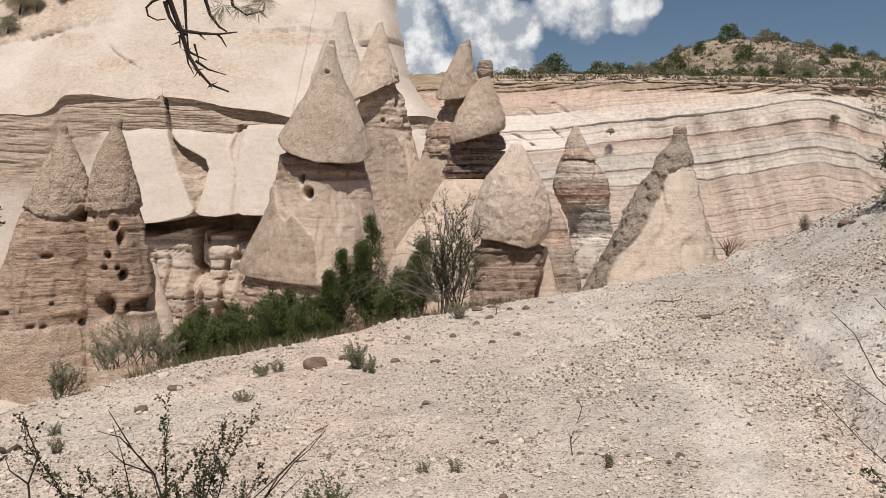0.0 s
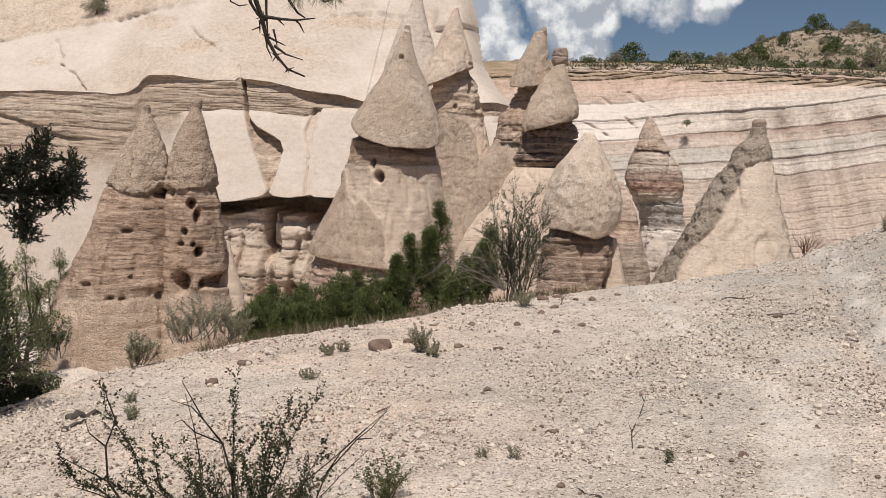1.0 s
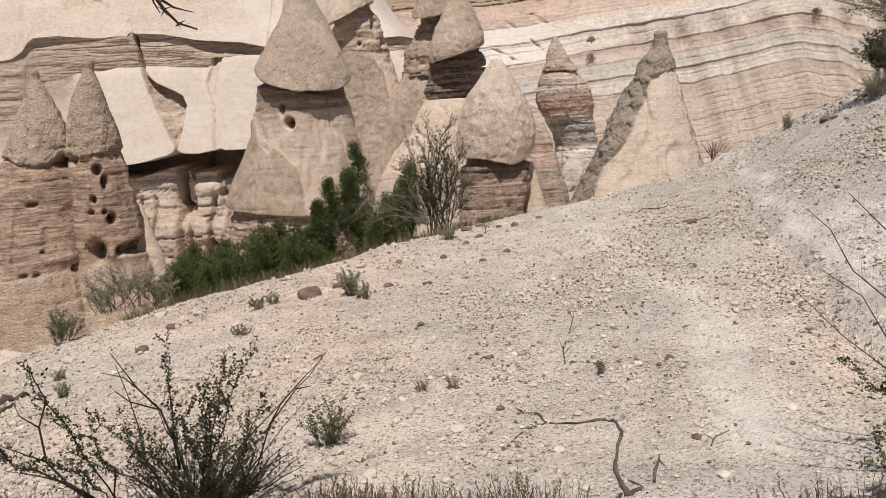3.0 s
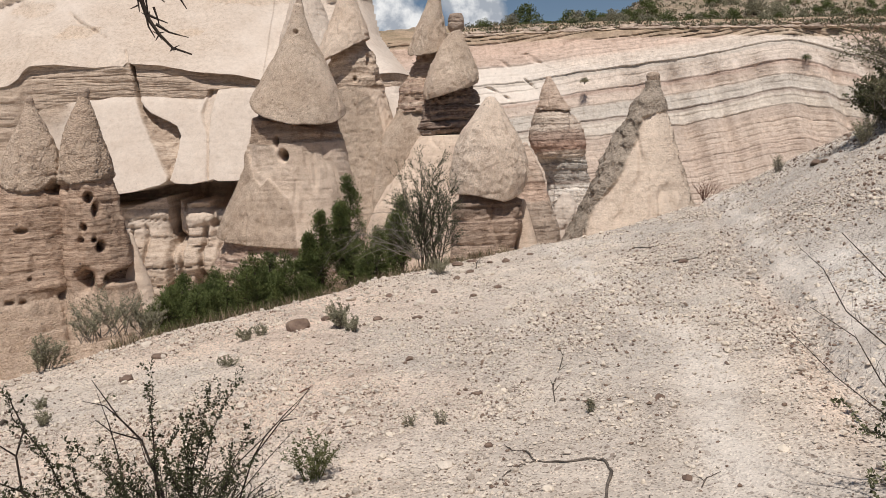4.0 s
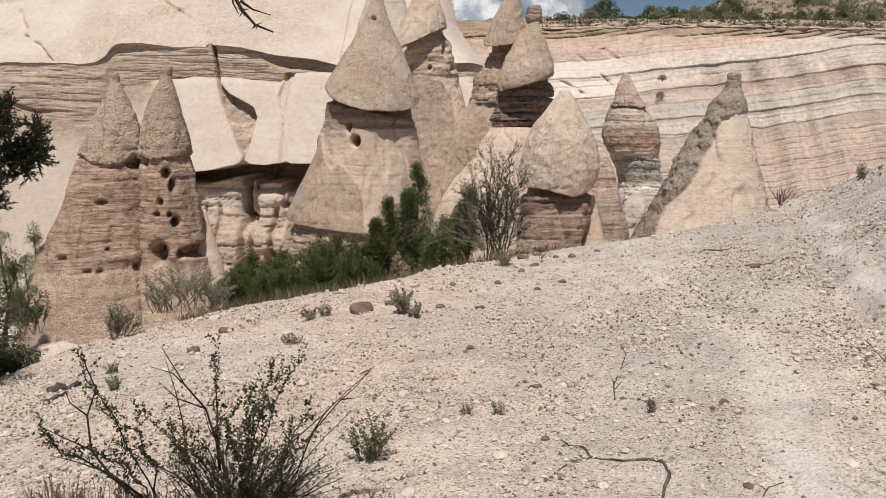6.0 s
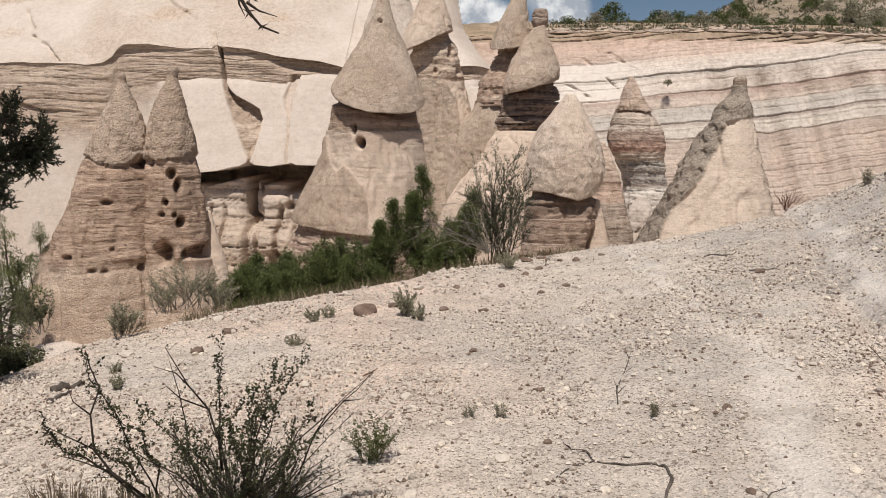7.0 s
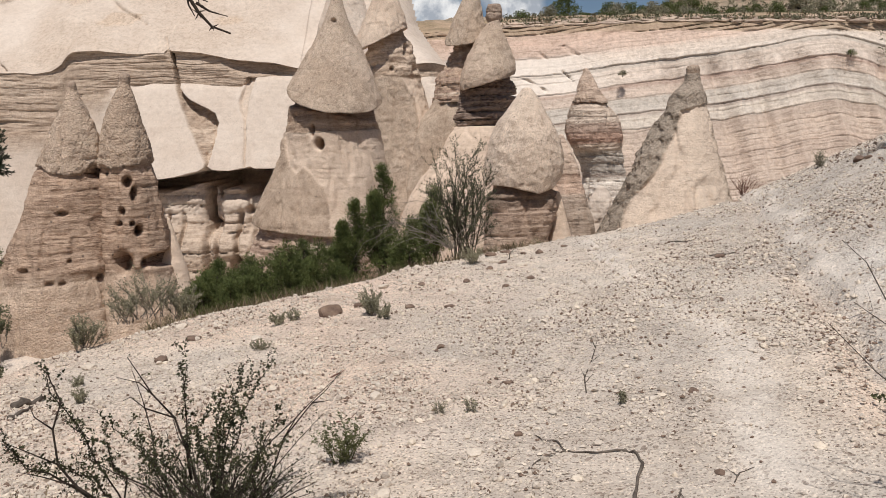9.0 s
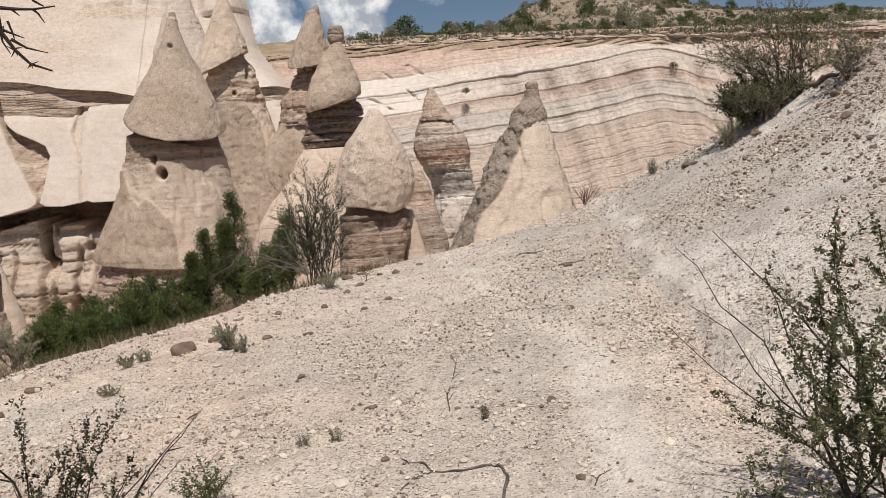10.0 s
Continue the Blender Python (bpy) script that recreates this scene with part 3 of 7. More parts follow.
CHUTE_TOP = [(-48, 0.9), (-30.5, 0.92), (-26, 1.04), (-22.4, 1.0), (-21.8, 2.6), (-20.1, 3.2), (-18.3, 3.4), (-15.4, 3.48), (-13.4, 3.28), (-11.9, 3.22), (-11.5, 3.45), (-11.3, 3.74), (-9.4, 3.78), (-2, 3.45)]
CHUTE_FOOT = [(-48, -13.9), (-19.9, -13.9), (-18.9, -2.7), (-18.2, -2.0), (-16.5, -1.82), (-15, -1.7), (-13.75, -1.42), (-13.25, -1.14), (-12.95, -1.36), (-12.1, -1.4), (-11.3, -1.3), (-10.95, -1.2), (-10.7, -1.32), (-9.6, -1.36), (-2, -2)]
DOME_END = [(-3.734, 15.736), (-3.501, 12.153), (-2.847, 9.769), (-2.725, 8.822), (-2.359, 7.03), (-1.367, 5.361), (-0.508, 4.182)]
GULLY_WEST = [(5.02, -15.8), (4.23, -15.68), (3.43, -15.58), (3.02, -15.44), (2.16, -15.1), (1.37, -14.66), (0.42, -14.16), (-1.01, -13.41), (-1.5, -13.36)]
GULLY_EAST = [(5.02, -15.66), (4.24, -15.48), (3.28, -15.32), (2.81, -15.01), (2.46, -14.64), (2.16, -14.01), (1.73, -13.18), (1.16, -12.91), (0.29, -13.0), (-1.11, -13.25), (-1.5, -13.3)]
GROOVE = [(3.7, -11.28), (3.06, -11.45), (2.26, -11.6), (1.4, -11.45), (0.18, -11.34), (-1.3, -11.28)]
SHADE_TOP = [(-48, -2.6), (-15.9, -2.52), (-14.6, -2.24), (-13.66, -2.03), (-13.6, -4.1), (-13.2, -4.35), (-13.16, -2.2), (-12.98, -2.5), (-12.86, -2.9), (-12.76, -2.44), (-12.1, -2.32), (-11.5, -2.4), (-11.42, -2.85), (-10.7, -2.8), (-2, -2.8)]
CAVES = [((-13.1, -4.5), 0.3, 0.9), ((-11.8, -6.6), 0.35, 0.7), ((-11.25, -3.6), 0.16, 0.5)]
SCARS = [((-19.6, 7.5), 1.25, 0.5), ((-13.2, 7.25), 0.75, 0.25), ((-29.4, 6.4), 0.9, 0.35), ((-23.0, 9.3), 1.6, 0.5), ((-9.6, 9.6), 2.6, 0.5)]
CRACKS = [[(-29.2, 7.86), (-28.66, 7.03), (-28.1, 6.66)], [(-27.86, 6.11), (-26.84, 5.57), (-25.38, 4.45)], [(-20.6, 8.94), (-19.78, 8.21), (-17.81, 7.08)], [(-16.4, 6.2), (-15.95, 5.4)], [(-12.0, 9.9), (-9.0, 10.3), (-6.0, 10.1)]]
LEDGE = [(-5.364, 9.334), (-4.376, 9.334), (-2.772, 9.681)]


def near_line(X, Z, line, wander=0.08, seed=83):
    """Distance from a broken line on a rock face."""
    d = np.full(X.shape, 99.0)
    for (ax, az), (bx, bz) in zip(line, line[1:]):
        u = np.clip(((X - ax) * (bx - ax) + (Z - az) * (bz - az)) / ((bx - ax) ** 2 + (bz - az) ** 2), 0, 1)
        d = np.minimum(d, np.hypot(X - ax - u * (bx - ax), Z - az - u * (bz - az)))
    return d + wander * fbm(X * 1.5, 0, Z * 1.5, 2, seed)


def along(points, v):
    """Place of a line of (height, x) points at the heights v."""
    pts = sorted(points)
    return np.interp(v, [p[0] for p in pts], [p[1] for p in pts])


def build_cliff():
    xs = np.concatenate([np.arange(-46, -32, 0.25), np.arange(-32, -16.6, 0.1), np.arange(-16.6, -8.6, 0.05), np.arange(-8.6, 2.5, 0.1)])
    lift = 0.05 * fbm(xs * 0.9, 0, 0, 4, 40)
    foot_x, top_x, lip_x, hang_x, deep_x = (interp(p, xs) for p in (CHUTE_FOOT, CHUTE_TOP, LIP, OVERHANG, SHADE_TOP))
    edges = [np.full_like(xs, -9.0), foot_x + lift, top_x + 1.6 * lift, lip_x + lift, np.full_like(xs, 26.0)]
    rows = []
    for k, n in enumerate((105, 115, 80, 115)):
        u = np.linspace(0.0015, 0.9985, n)[:, None]
        u = u ** 1.7 if k == 3 else u
        rows.append(edges[k][None] * (1 - u) + edges[k + 1][None] * u)
    Z = np.concatenate(rows)
    X = np.broadcast_to(xs[None], Z.shape)
    foot, top, lip, hang, deep = (np.broadcast_to(v[None], Z.shape) for v in (edges[1], edges[2], edges[3], hang_x, deep_x + 1.2 * lift))
    lay = Z + 0.25 * fbm(X * 0.15, 0, Z * 0.1, 3, 41) + 0.02 * X
    over = np.clip(Z - lip, 0, None)
    soft = np.convolve(np.pad(lip_x, 35, mode="edge"), np.ones(71) / 71, "valid")[None, :]
    blend = smooth(0.1, 2.2, over)
    over = np.where(over > 0, over * (1 - blend) + np.clip(Z - soft, 0, None) * blend, 0)
    # the dome: a rounded apron with broad folds and shallow flutes running down it
    fold = np.abs(vnoise(X * 0.33 + 0.25 * Z + 0.7 * vnoise(X * 0.15, 0, Z * 0.2, 38), 0, Z * 0.08, 39))
    dome = 48 + 1.1 * over - (0.05 + 0.35 * hang) * np.exp(-over / 0.35) + (0.8 * fbm(X * 0.18, 0, Z * 0.22, 3, 42) + 0.4 * fold + 0.13 * fbm(X * 0.8, 0, Z * 0.5, 3, 37)) * smooth(0, 3, over)
    beds = 0.18 * fbm(X * 0.3, 0, lay * 1.8, 5, 44, 0.62) + 0.13 * notches(lay, X, 0 * X, 0.42, 52) + 0.07 * notches(lay, X, 0 * X, 0.17, 54)
    low = lip - Z
    band = 48 + 0.6 * hang - 0.12 * low - 0.6 * hang * smooth(0.35, 0.9, low) + beds
    # a broken ledge across the western band
    shelf_z = np.interp(X, [-31, -28.6, -26.6, -24], [3.1, 2.5, 1.75, 1.6])
    band = band + 0.4 * np.where(Z < shelf_z, np.exp((Z - shelf_z) / 0.35), 0) * smooth(-23.5, -26, X) * smooth(0.8, -0.2, vnoise(X * 0.4, 0, 0, 36))
    frac = np.clip((top - Z) / np.maximum(top - foot, 0.5), 0, 1)
    chute_on = smooth(-22.5, -21.8, X) * smooth(-19.9, -18.5, X)
    chute = band - 0.9 * beds - (2.4 * frac ** 0.9 + 0.1 * smooth(0, 0.06, frac)) * chute_on - 1.2 * frac * (1 - chute_on) + 0.1 * fbm(X * 0.5, 0, Z * 0.25, 3, 35)
    base = 44.6 + 0.3 * fbm(X * 0.22, 0, lay * 2.0, 4, 45, 0.6) + 0.34 * notches(lay, X, 0 * X, 0.5, 56) + 0.15 * notches(lay, X, 0 * X, 0.19, 58) + 0.1 * (Z - foot) + 0.35 * fbm(X * 0.5, 0, Z * 0.15, 3, 46)
    # two pillars with a slot between them, under a deep shelter
    for c, w in ((-14.75, 1.2), (-12.1, 0.7)):
        base = base + 0.4 * np.clip((np.abs(X - c) / w), 0, 1.25) ** 3 * smooth(-5.4, -4.2, Z)
    base = base - 0.15 * smooth(-3.4, -4.6, Z + 0.5 * vnoise(X * 0.9, 0, 0, 34)) + 0.5 * np.exp(-((Z + 2.75) / 0.28) ** 2) * smooth(-12.9, -12.7, X) * smooth(-11.3, -11.5, X)
    for c, w, deep_cut in ((-14.95, 0.09, 0.5), (-13.35, 0.16, 0.9), (-12.75, 0.1, 0.6), (-11.75, 0.12, 0.7), (-10.9, 0.14, 0.8), (-9.6, 0.12, 0.6), (-15.7, 0.12, 0.6)):
        at_x = c + 0.22 * vnoise(Z * 0.9, c, 0, 30) + 0.08 * vnoise(Z * 2.6, c, 0, 29)
        base = base + deep_cut * np.exp(-((X - at_x) / w) ** 2) * smooth(-3.2, -4.3, Z)
    base = base + 5.0 * smooth(deep - 0.04, deep + 0.06, Z)
    Y = np.where(Z > lip, dome, np.where(Z > top, band, np.where(Z > foot, chute, base)))
    # the brown gully between the chutes, and the narrow groove beside it
    wob = 0.06 * fbm(X * 1.2, 0, Z * 1.6, 3, 57)
    a, b = along(GULLY_WEST, Z) + wob, along(GULLY_EAST, Z) + wob
    inside = (Z < lip - 0.05) & (Z > -1.4)
    gin = np.where(inside, smooth(a - 0.05, a + 0.05, X) * smooth(b + 0.05, b - 0.05, X), 0)
    gu = np.clip((X - a) / np.maximum(b - a, 0.2), 0, 1)
    gul = gin * (0.3 + 0.45 * smooth(0.0, 0.5, gu) + 0.3 * fbm(X * 1.6, 0, Z * 1.6, 4, 59))
    g2x = along(GROOVE, Z)
    in2 = (Z < 3.7) & (Z > -1.35)
    w2 = np.interp(Z, [-1.4, 1.3, 1.7, 2.4, 3.7], [0.05, 0.06, 0.2, 0.3, 0.26])
    gul2 = np.where(in2, smooth(-1.3, -0.6, (X - g2x) / w2) * smooth(1.0, 0.75, (X - g2x) / w2), 0)
    Y = Y + gul + 0.35 * gul2
    for (hx, hz), r, far in CAVES:
        Y = Y + far * np.exp(-(((X - hx) / r) ** 2 + ((Z - hz) / (r * 1.5)) ** 2) ** 2)
    Y = Y + 0.03 * fbm(X * 2.2, Y * 2.2, Z * 2.2, 3, 47)
    end = np.interp(Z, [p[1] for p in DOME_END[::-1]], [p[0] for p in DOME_END[::-1]])
    Y = Y + np.where(Z > 3, 1.6 * np.clip(X - end + 1.0, 0, 3) ** 2, 0)
    # ledge under the summit
    led = np.interp(X, [q[0] for q in LEDGE], [q[1] for q in LEDGE])
    on = smooth(LEDGE[0][0] - 0.3, LEDGE[0][0] + 0.3, X)
    Y = Y - 0.45 * on * smooth(led - 0.05, led + 0.05, Z) * smooth(led + 4, led + 0.5, Z)
    pale = np.where(Z > lip, 1.0, np.where(Z > top, 0.12, np.where(Z > foot, 0.95 * np.maximum(chute_on, smooth(0.0, 0.12, frac)), 0.15 + 0.35 * smooth(-4.4, -3.4, Z))))
    pale = pale * (1 - 0.97 * gin) * (1 - 0.35 * gul2)
    pale = np.clip(pale + 0.4 * np.where(Z > foot, 0, fbm(X * 0.3, 0, lay * 1.3, 3, 48)), 0, 1)
    # loose rubble on the shoulder, above a slanting ledge
    line = 7.75 + 0.247 * (X + 33.2) + 0.12 * fbm(X * 0.6, 0, 0, 3, 33)
    rubble = smooth(-0.03, 0.1, Z - line) * smooth(-19.5, -24.5, X + 1.5 * fbm(X * 0.3, 0, Z * 0.3, 3, 32))
    grv = np.clip(0.22 - 0.1 * gin + rubble, 0, 1)
    pale = pale * (1 - 0.75 * rubble)
    scar = np.zeros_like(X)
    for (sx, sz), w, h in SCARS:
        scar = np.maximum(scar, smooth(1.1, 0.85, np.hypot((X - sx) / w, (Z - sz) / h) + 0.55 * fbm(X * 1.5, 0, Z * 2.2, 4, 81)))
    scar = scar * (Z > lip)
    streak = np.clip(0.55 * fbm(X * 0.22, 0, Z * 0.3, 4, 82) + 0.16, 0, 0.45) * (Z > lip)
    pale = np.clip(pale - 0.6 * scar - streak, 0, 1)
    grv = np.clip(grv + 0.6 * scar + 1.1 * streak, 0, 1)
    crack = np.zeros_like(X)
    for cr in CRACKS:
        crack = np.maximum(crack, smooth(0.12, 0.02, near_line(X, Z, cr)))
    Y = Y + 0.12 * scar * fbm(X * 3, 0, Z * 3, 3, 84) + 0.32 * crack * (Z > lip)
    Y = Y + rubble * (0.35 * fbm(X * 1.2, 0, Z * 1.2, 3, 49) + 0.16 * fbm(X * 4, 0, Z * 4, 3, 31) - 0.2)
    faces = grid_faces(len(Z), len(xs))
    fx, fz = X.ravel()[faces].mean(1), Z.ravel()[faces].mean(1)
    keep = (fz < 3) | (fx < end.ravel()[faces].mean(1) + 0.25)
    me = mesh_of("cliff", np.stack([X, Y, Z], -1).reshape(-1, 3), faces[keep], M_CLIFF, {"lay": lay, "pale": pale, "grv": grv})
    return tagged(new("cliff_west", me), "pale tuff cliff with a smooth dome over undercut layered bands and white chutes", "cliff", kind="structure")


build_cliff()

FISSURES = [[(5.306, 5.1), (6.357, 4.22), (7.484, 3.109)], [(6.9, 5.4), (8.2, 4.6), (9.3, 4.12)], [(4.227, 3.459), (5.236, 3.035), (5.751, 2.476)]]
RIM = [(-6.618, 6.355), (3.451, 6.639), (7.765, 6.71), (14.954, 6.71), (22.15, 6.497), (28.196, 6.355), (43.749, 6.07)]
# the height of one marker bed along the wall; the other beds run beside it
MARKER = [(-6, 2.2), (5.6, 2.44), (7.5, 2.58), (9.8, 2.95), (11.8, 3.13), (16.4, 3.48), (19, 3.91), (21.8, 4.4), (24, 4.45), (26, 3.9), (29, 2.9), (36, 1.6), (60, 0), (90, -1)]
# heights over the marker bed at which a hard bed overhangs, and by how much
HARD_BEDS = [(2.3, 0.03), (1.27, 0.1), (0.72, 0.03), (0.02, 0.08), (-0.85, 0.04), (-1.3, 0.03), (-1.78, 0.09), (-2.2, 0.04), (-2.75, 0.07)]


def build_banded_wall():
    xs = np.concatenate([np.arange(-4, 30, 0.09), np.arange(30, 42, 0.14), np.arange(42, 90, 0.6)])
    zs = np.arange(-6.5, 8.2, 0.046)
    X, Z = np.meshgrid(xs, zs)
    rim = interp(RIM, X) + 0.15 * fbm(X * 0.5, 0, 0, 3, 60)
    flute_x = (X + 0.15 * Z + 1.2 * vnoise(X * 0.12, 0, 0, 78)) * 0.42
    flute = np.abs(flute_x % 1.0 - 0.5) * 2
    flute_on = smooth(11, 15, X) * smooth(5.2, 3.0, Z)
    mark = np.convolve(np.pad(interp(MARKER, xs), 12, mode="edge"), np.ones(25) / 25, "valid")[None, :] + 0.08 * vnoise(X * 0.25, 0, 0, 61) + 0.04 * vnoise(X * 1.1, 0, Z * 0.3, 62)
    mark = mark + 0.16 * (0.5 - flute) * flute_on * smooth(2.5, 0.5, Z)
    lay = Z - mark
    low = rim - Z

    def ledges(step, sd, wander):
        v = lay / step + wander * fbm(X * 0.25, 0, 0, 3, sd)
        k = np.floor(v)
        u = v - k
        depth = 0.35 + 0.65 * np.abs(lattice(k, 0 * k, 0 * k, sd))
        return depth * np.where(u > 0.82, (u - 0.82) / 0.18, 0) * smooth(-0.4, 0.1, fbm(X * 0.09, k * 3.1, 0, 3, sd + 1))

    Y = 53.5 - 0.4 * low
    for h, far in HARD_BEDS:
        v = lay - h + 0.035 * fbm(X * 1.6, 0, h, 3, 63)
        d = far * (0.55 + 0.75 * np.clip(fbm(X * 0.22, 0, h * 5, 3, 72) + 0.35, 0, 1))
        Y = Y + d * np.where(v < 0, np.exp(v / 0.22), 0) - 0.35 * d * np.where(v > 0, np.exp(-v / 0.5), 0)
    lower = smooth(-2.4, -3.0, lay)
    Y = Y + lower * (0.12 * ledges(0.33, 64, 0.4) + 0.07 * ledges(0.16, 74, 0.5)) + 0.035 * (1 - lower) * ledges(0.21, 73, 0.4)
    Y = Y + 0.03 * np.clip(X - 12, 0, 40) + 0.5 * fbm(X * 0.22, 0, Z * 0.06, 3, 65) + 0.12 * fbm(X * 0.9, 0, Z * 0.25, 3, 66)
    Y = Y + (0.8 * flute + 0.25 * np.abs((flute_x * 2.7 + vnoise(X * 0.4, 0, 0, 87)) % 1.0 - 0.5)) * flute_on
    for line in FISSURES:
        d = near_line(X, Z, line, 0.16, 85)
        Y = Y + 0.3 * smooth(0.11, 0.0, d) * smooth(-0.3, 0.3, fbm(X * 0.9, 0, Z * 0.9, 2, 86))
    cap = smooth(0.55, 0.35, low)
    Y = Y + cap * (0.3 * fbm(X * 0.8, 0, Z * 1.0, 3, 68) + 0.8 * ledges(0.26, 77, 0.5) * (low > 0.02))
    Y = Y + np.where(low < 0, -low * 4.0, 0)
    Y = Y + 0.025 * fbm(X * 2.4, 0, Z * 2.4, 3, 70)
    pale = smooth(10.5, 6.5, X + 1.2 * fbm(X * 0.3, 0, Z * 0.8, 3, 71)) * smooth(-0.15, 0.05, lay) * smooth(2.45, 2.2, lay) * (1 - 0.6 * smooth(1.0, 1.1, lay) * smooth(1.3, 1.24, lay)) * 0.85 * (1 - cap)
    grv = np.clip(cap * 0.75 + smooth(0.1, -0.3, low), 0, 1)
    me = mesh_of("cliff", np.stack([X, Y, Z], -1).reshape(-1, 3), grid_faces(len(zs), len(xs)), M_WALL, {"lay": lay, "pale": pale, "grv": grv})
    return tagged(new("cliff_north", me), "banded white, grey and pink tuff cliff under a scrubby mesa", "cliff", kind="structure")


build_banded_wall()

# ---- tent rocks ----


def spire_part(name, parent, rows, y0, material_, gravel=0.0, pale=0.0, deep=0.9, grit=0.03, beds=0.05, bulge=0.05, holes=(), seed=0, close=False, tilt=(0, 0), dz=0.05, na=220, skin=None, label="", square=0.0, brim=0.3, lump=0.1, hem=(), crisp=0.0):
    """A weathered column: rows of height, west and east edge from the top down; closed below when it is an overhanging cap.
    hem: how far the lower rim of a cap hangs down along x."""
    if not close:
        z9, a9, b9 = rows[-1]
        if z9 < -1.5:
            rows = rows + [(-8.3, a9 - 0.25 * (z9 + 8.3), b9 + 0.25 * (z9 + 8.3))]
    zr = np.array([r[0] for r in rows])
    cx, hw = np.array([(r[1] + r[2]) / 2 for r in rows]), np.array([(r[2] - r[1]) / 2 for r in rows])
    order = np.argsort(zr)
    z = np.arange(zr.min(), zr.max() + dz * 0.5, dz)
    c, h = np.interp(z, zr[order], cx[order]), np.interp(z, zr[order], hw[order])
    k = max(1, int(0.12 / dz))
    if len(z) > 4 * k:
        ker = np.ones(2 * k + 1) / (2 * k + 1)
        pad = lambda a: np.convolve(np.concatenate([[a[0]] * k, a, [a[-1]] * k]), ker, "valid")
        c, h = pad(c), np.maximum(pad(h), 0.02)
    if close:
        lead = [0.0, 0.45, 0.8, 0.95]
        z = np.concatenate([[z[0] + 0.12, z[0] + 0.1, z[0] + 0.04, z[0] + 0.01], z])
        c = np.concatenate([[c[0]] * 4, c])
        h = np.concatenate([[h[0] * q for q in lead], h])
    z, c, h = np.append(z, z[-1] + 0.03), np.append(c, c[-1]), np.append(h, h[-1] * 0.35)
    z, c, h = np.append(z, z[-1] + 0.01), np.append(c, c[-1]), np.append(h, 0.001)
    th = np.linspace(0, 2 * math.pi, na, endpoint=False)
    T, Zg = np.meshgrid(th, z)
    C, H = np.broadcast_to(c[:, None], T.shape), np.broadcast_to(h[:, None], T.shape)
    ct, st = np.cos(T), np.sin(T)
    if square:
        q = (np.abs(ct) ** (2 + square) + np.abs(st) ** (2 + square)) ** (-1 / (2 + square))
        ct, st = ct * q, st * q
    f = 1 + bulge * fbm(ct * 1.3 + seed, st * 1.3, Zg * 0.35, 3, seed)
    X, Y = C + H * ct * f, y0 + H * deep * st * f
    Zv = Zg + tilt[0] * (X - C) + tilt[1] * (Y - y0)
    if close:
        rim = smooth(z[4] + 0.6, z[4], Zg)
        Zv = Zv + brim * rim * fbm(ct * 1.6 + seed, st * 1.6, 0.5, 3, seed + 12)
        if hem:
            Zv = Zv + interp(hem, X) * smooth(z[4] + 0.9, z[4], Zg)
    lay = Zv + 0.12 * fbm(X * 0.35, Y * 0.35, Zv * 0.3, 3, seed + 3)
    bed = fbm(X * 0.3, Y * 0.3, lay * 2.6, 4, seed + 4, 0.62) * (0.55 + 0.9 * np.clip(fbm(X * 0.7, Y * 0.7, Zv * 0.5, 2, seed + 8) + 0.3, 0, 1))
    rill = np.abs(fbm(X * 1.1, Y * 1.1, Zv * 0.22, 3, seed + 9))
    g = fbm(X * 3.0, Y * 3.0, Zv * 3.0, 4, seed + 5, 0.6)
    push = beds * bed * (1 - gravel * 0.8) + grit * g + lump * (1 - 0.5 * gravel) * fbm(X * 0.8, Y * 0.8, Zv * 0.8, 3, seed + 6) - 0.07 * smooth(0.16, 0.0, rill) * (1 - 0.7 * gravel)
    push = push - beds * (1 - gravel * 0.9) * (1.1 * notches(lay, X, Y, 0.36, seed + 13) + 0.6 * notches(lay, X, Y, 0.15, seed + 15))
    # broad chisel-like facets and a ragged, bouldery surface
    push = push + crisp * (np.abs(fbm(X * 1.7, Y * 1.7, Zv * 1.3, 3, seed + 18)) - 0.25) + crisp * 0.6 * fbm(X * 5, Y * 5, Zv * 5, 3, seed + 19, 0.6)
    push = push + (0.012 + 0.03 * gravel) * fbm(X * 7.0, Y * 7.0, Zv * 7.0, 3, seed + 10, 0.7)
    push = push * np.minimum(1, H / 0.8)
    dark = np.zeros_like(X)
    for (hx, hz), rx, rz, depth in holes:
        ragged = 0.3 * fbm(X * 1.5 / rx * 0.3, 0, Zv * 1.5 / rz * 0.3, 3, seed + 20)
        w = np.exp(-(((X - hx) / rx) ** 2 + ((Zv - hz) / rz) ** 2 + ragged) ** 2) * (st < 0.2)
        push = push - depth * w
        dark = np.maximum(dark, w)
    X, Y = X + push * ct, Y + push * st
    grv, pl = np.full_like(X, gravel), np.full_like(X, pale)
    if skin:
        grv, pl, extra = skin(X, Y, Zv, ct, st, lay)
        extra = extra * np.minimum(1, H / 0.6)
        X, Y = X + extra * ct, Y + extra * st
    grv = grv * (1 - 0.7 * dark)
    V = np.stack([X, Y, Zv], -1).reshape(-1, 3)
    me = mesh_of(name, V, grid_faces(len(z), na, True), material_, {"lay": lay, "grv": np.clip(grv, 0, 1), "pale": np.clip(pl, 0, 1)})
    return part(name, me, parent, label)


def tent_rock(label):
    return tagged(empty("tent_rock"), label, "rock spire", "tent rocks in the ravine")


def recess(Z, edge, deep, run):
    """How far a face stands back under a hard bed's edge."""
    return -deep * np.where(Z < edge, np.exp((Z - edge) / run), 0)


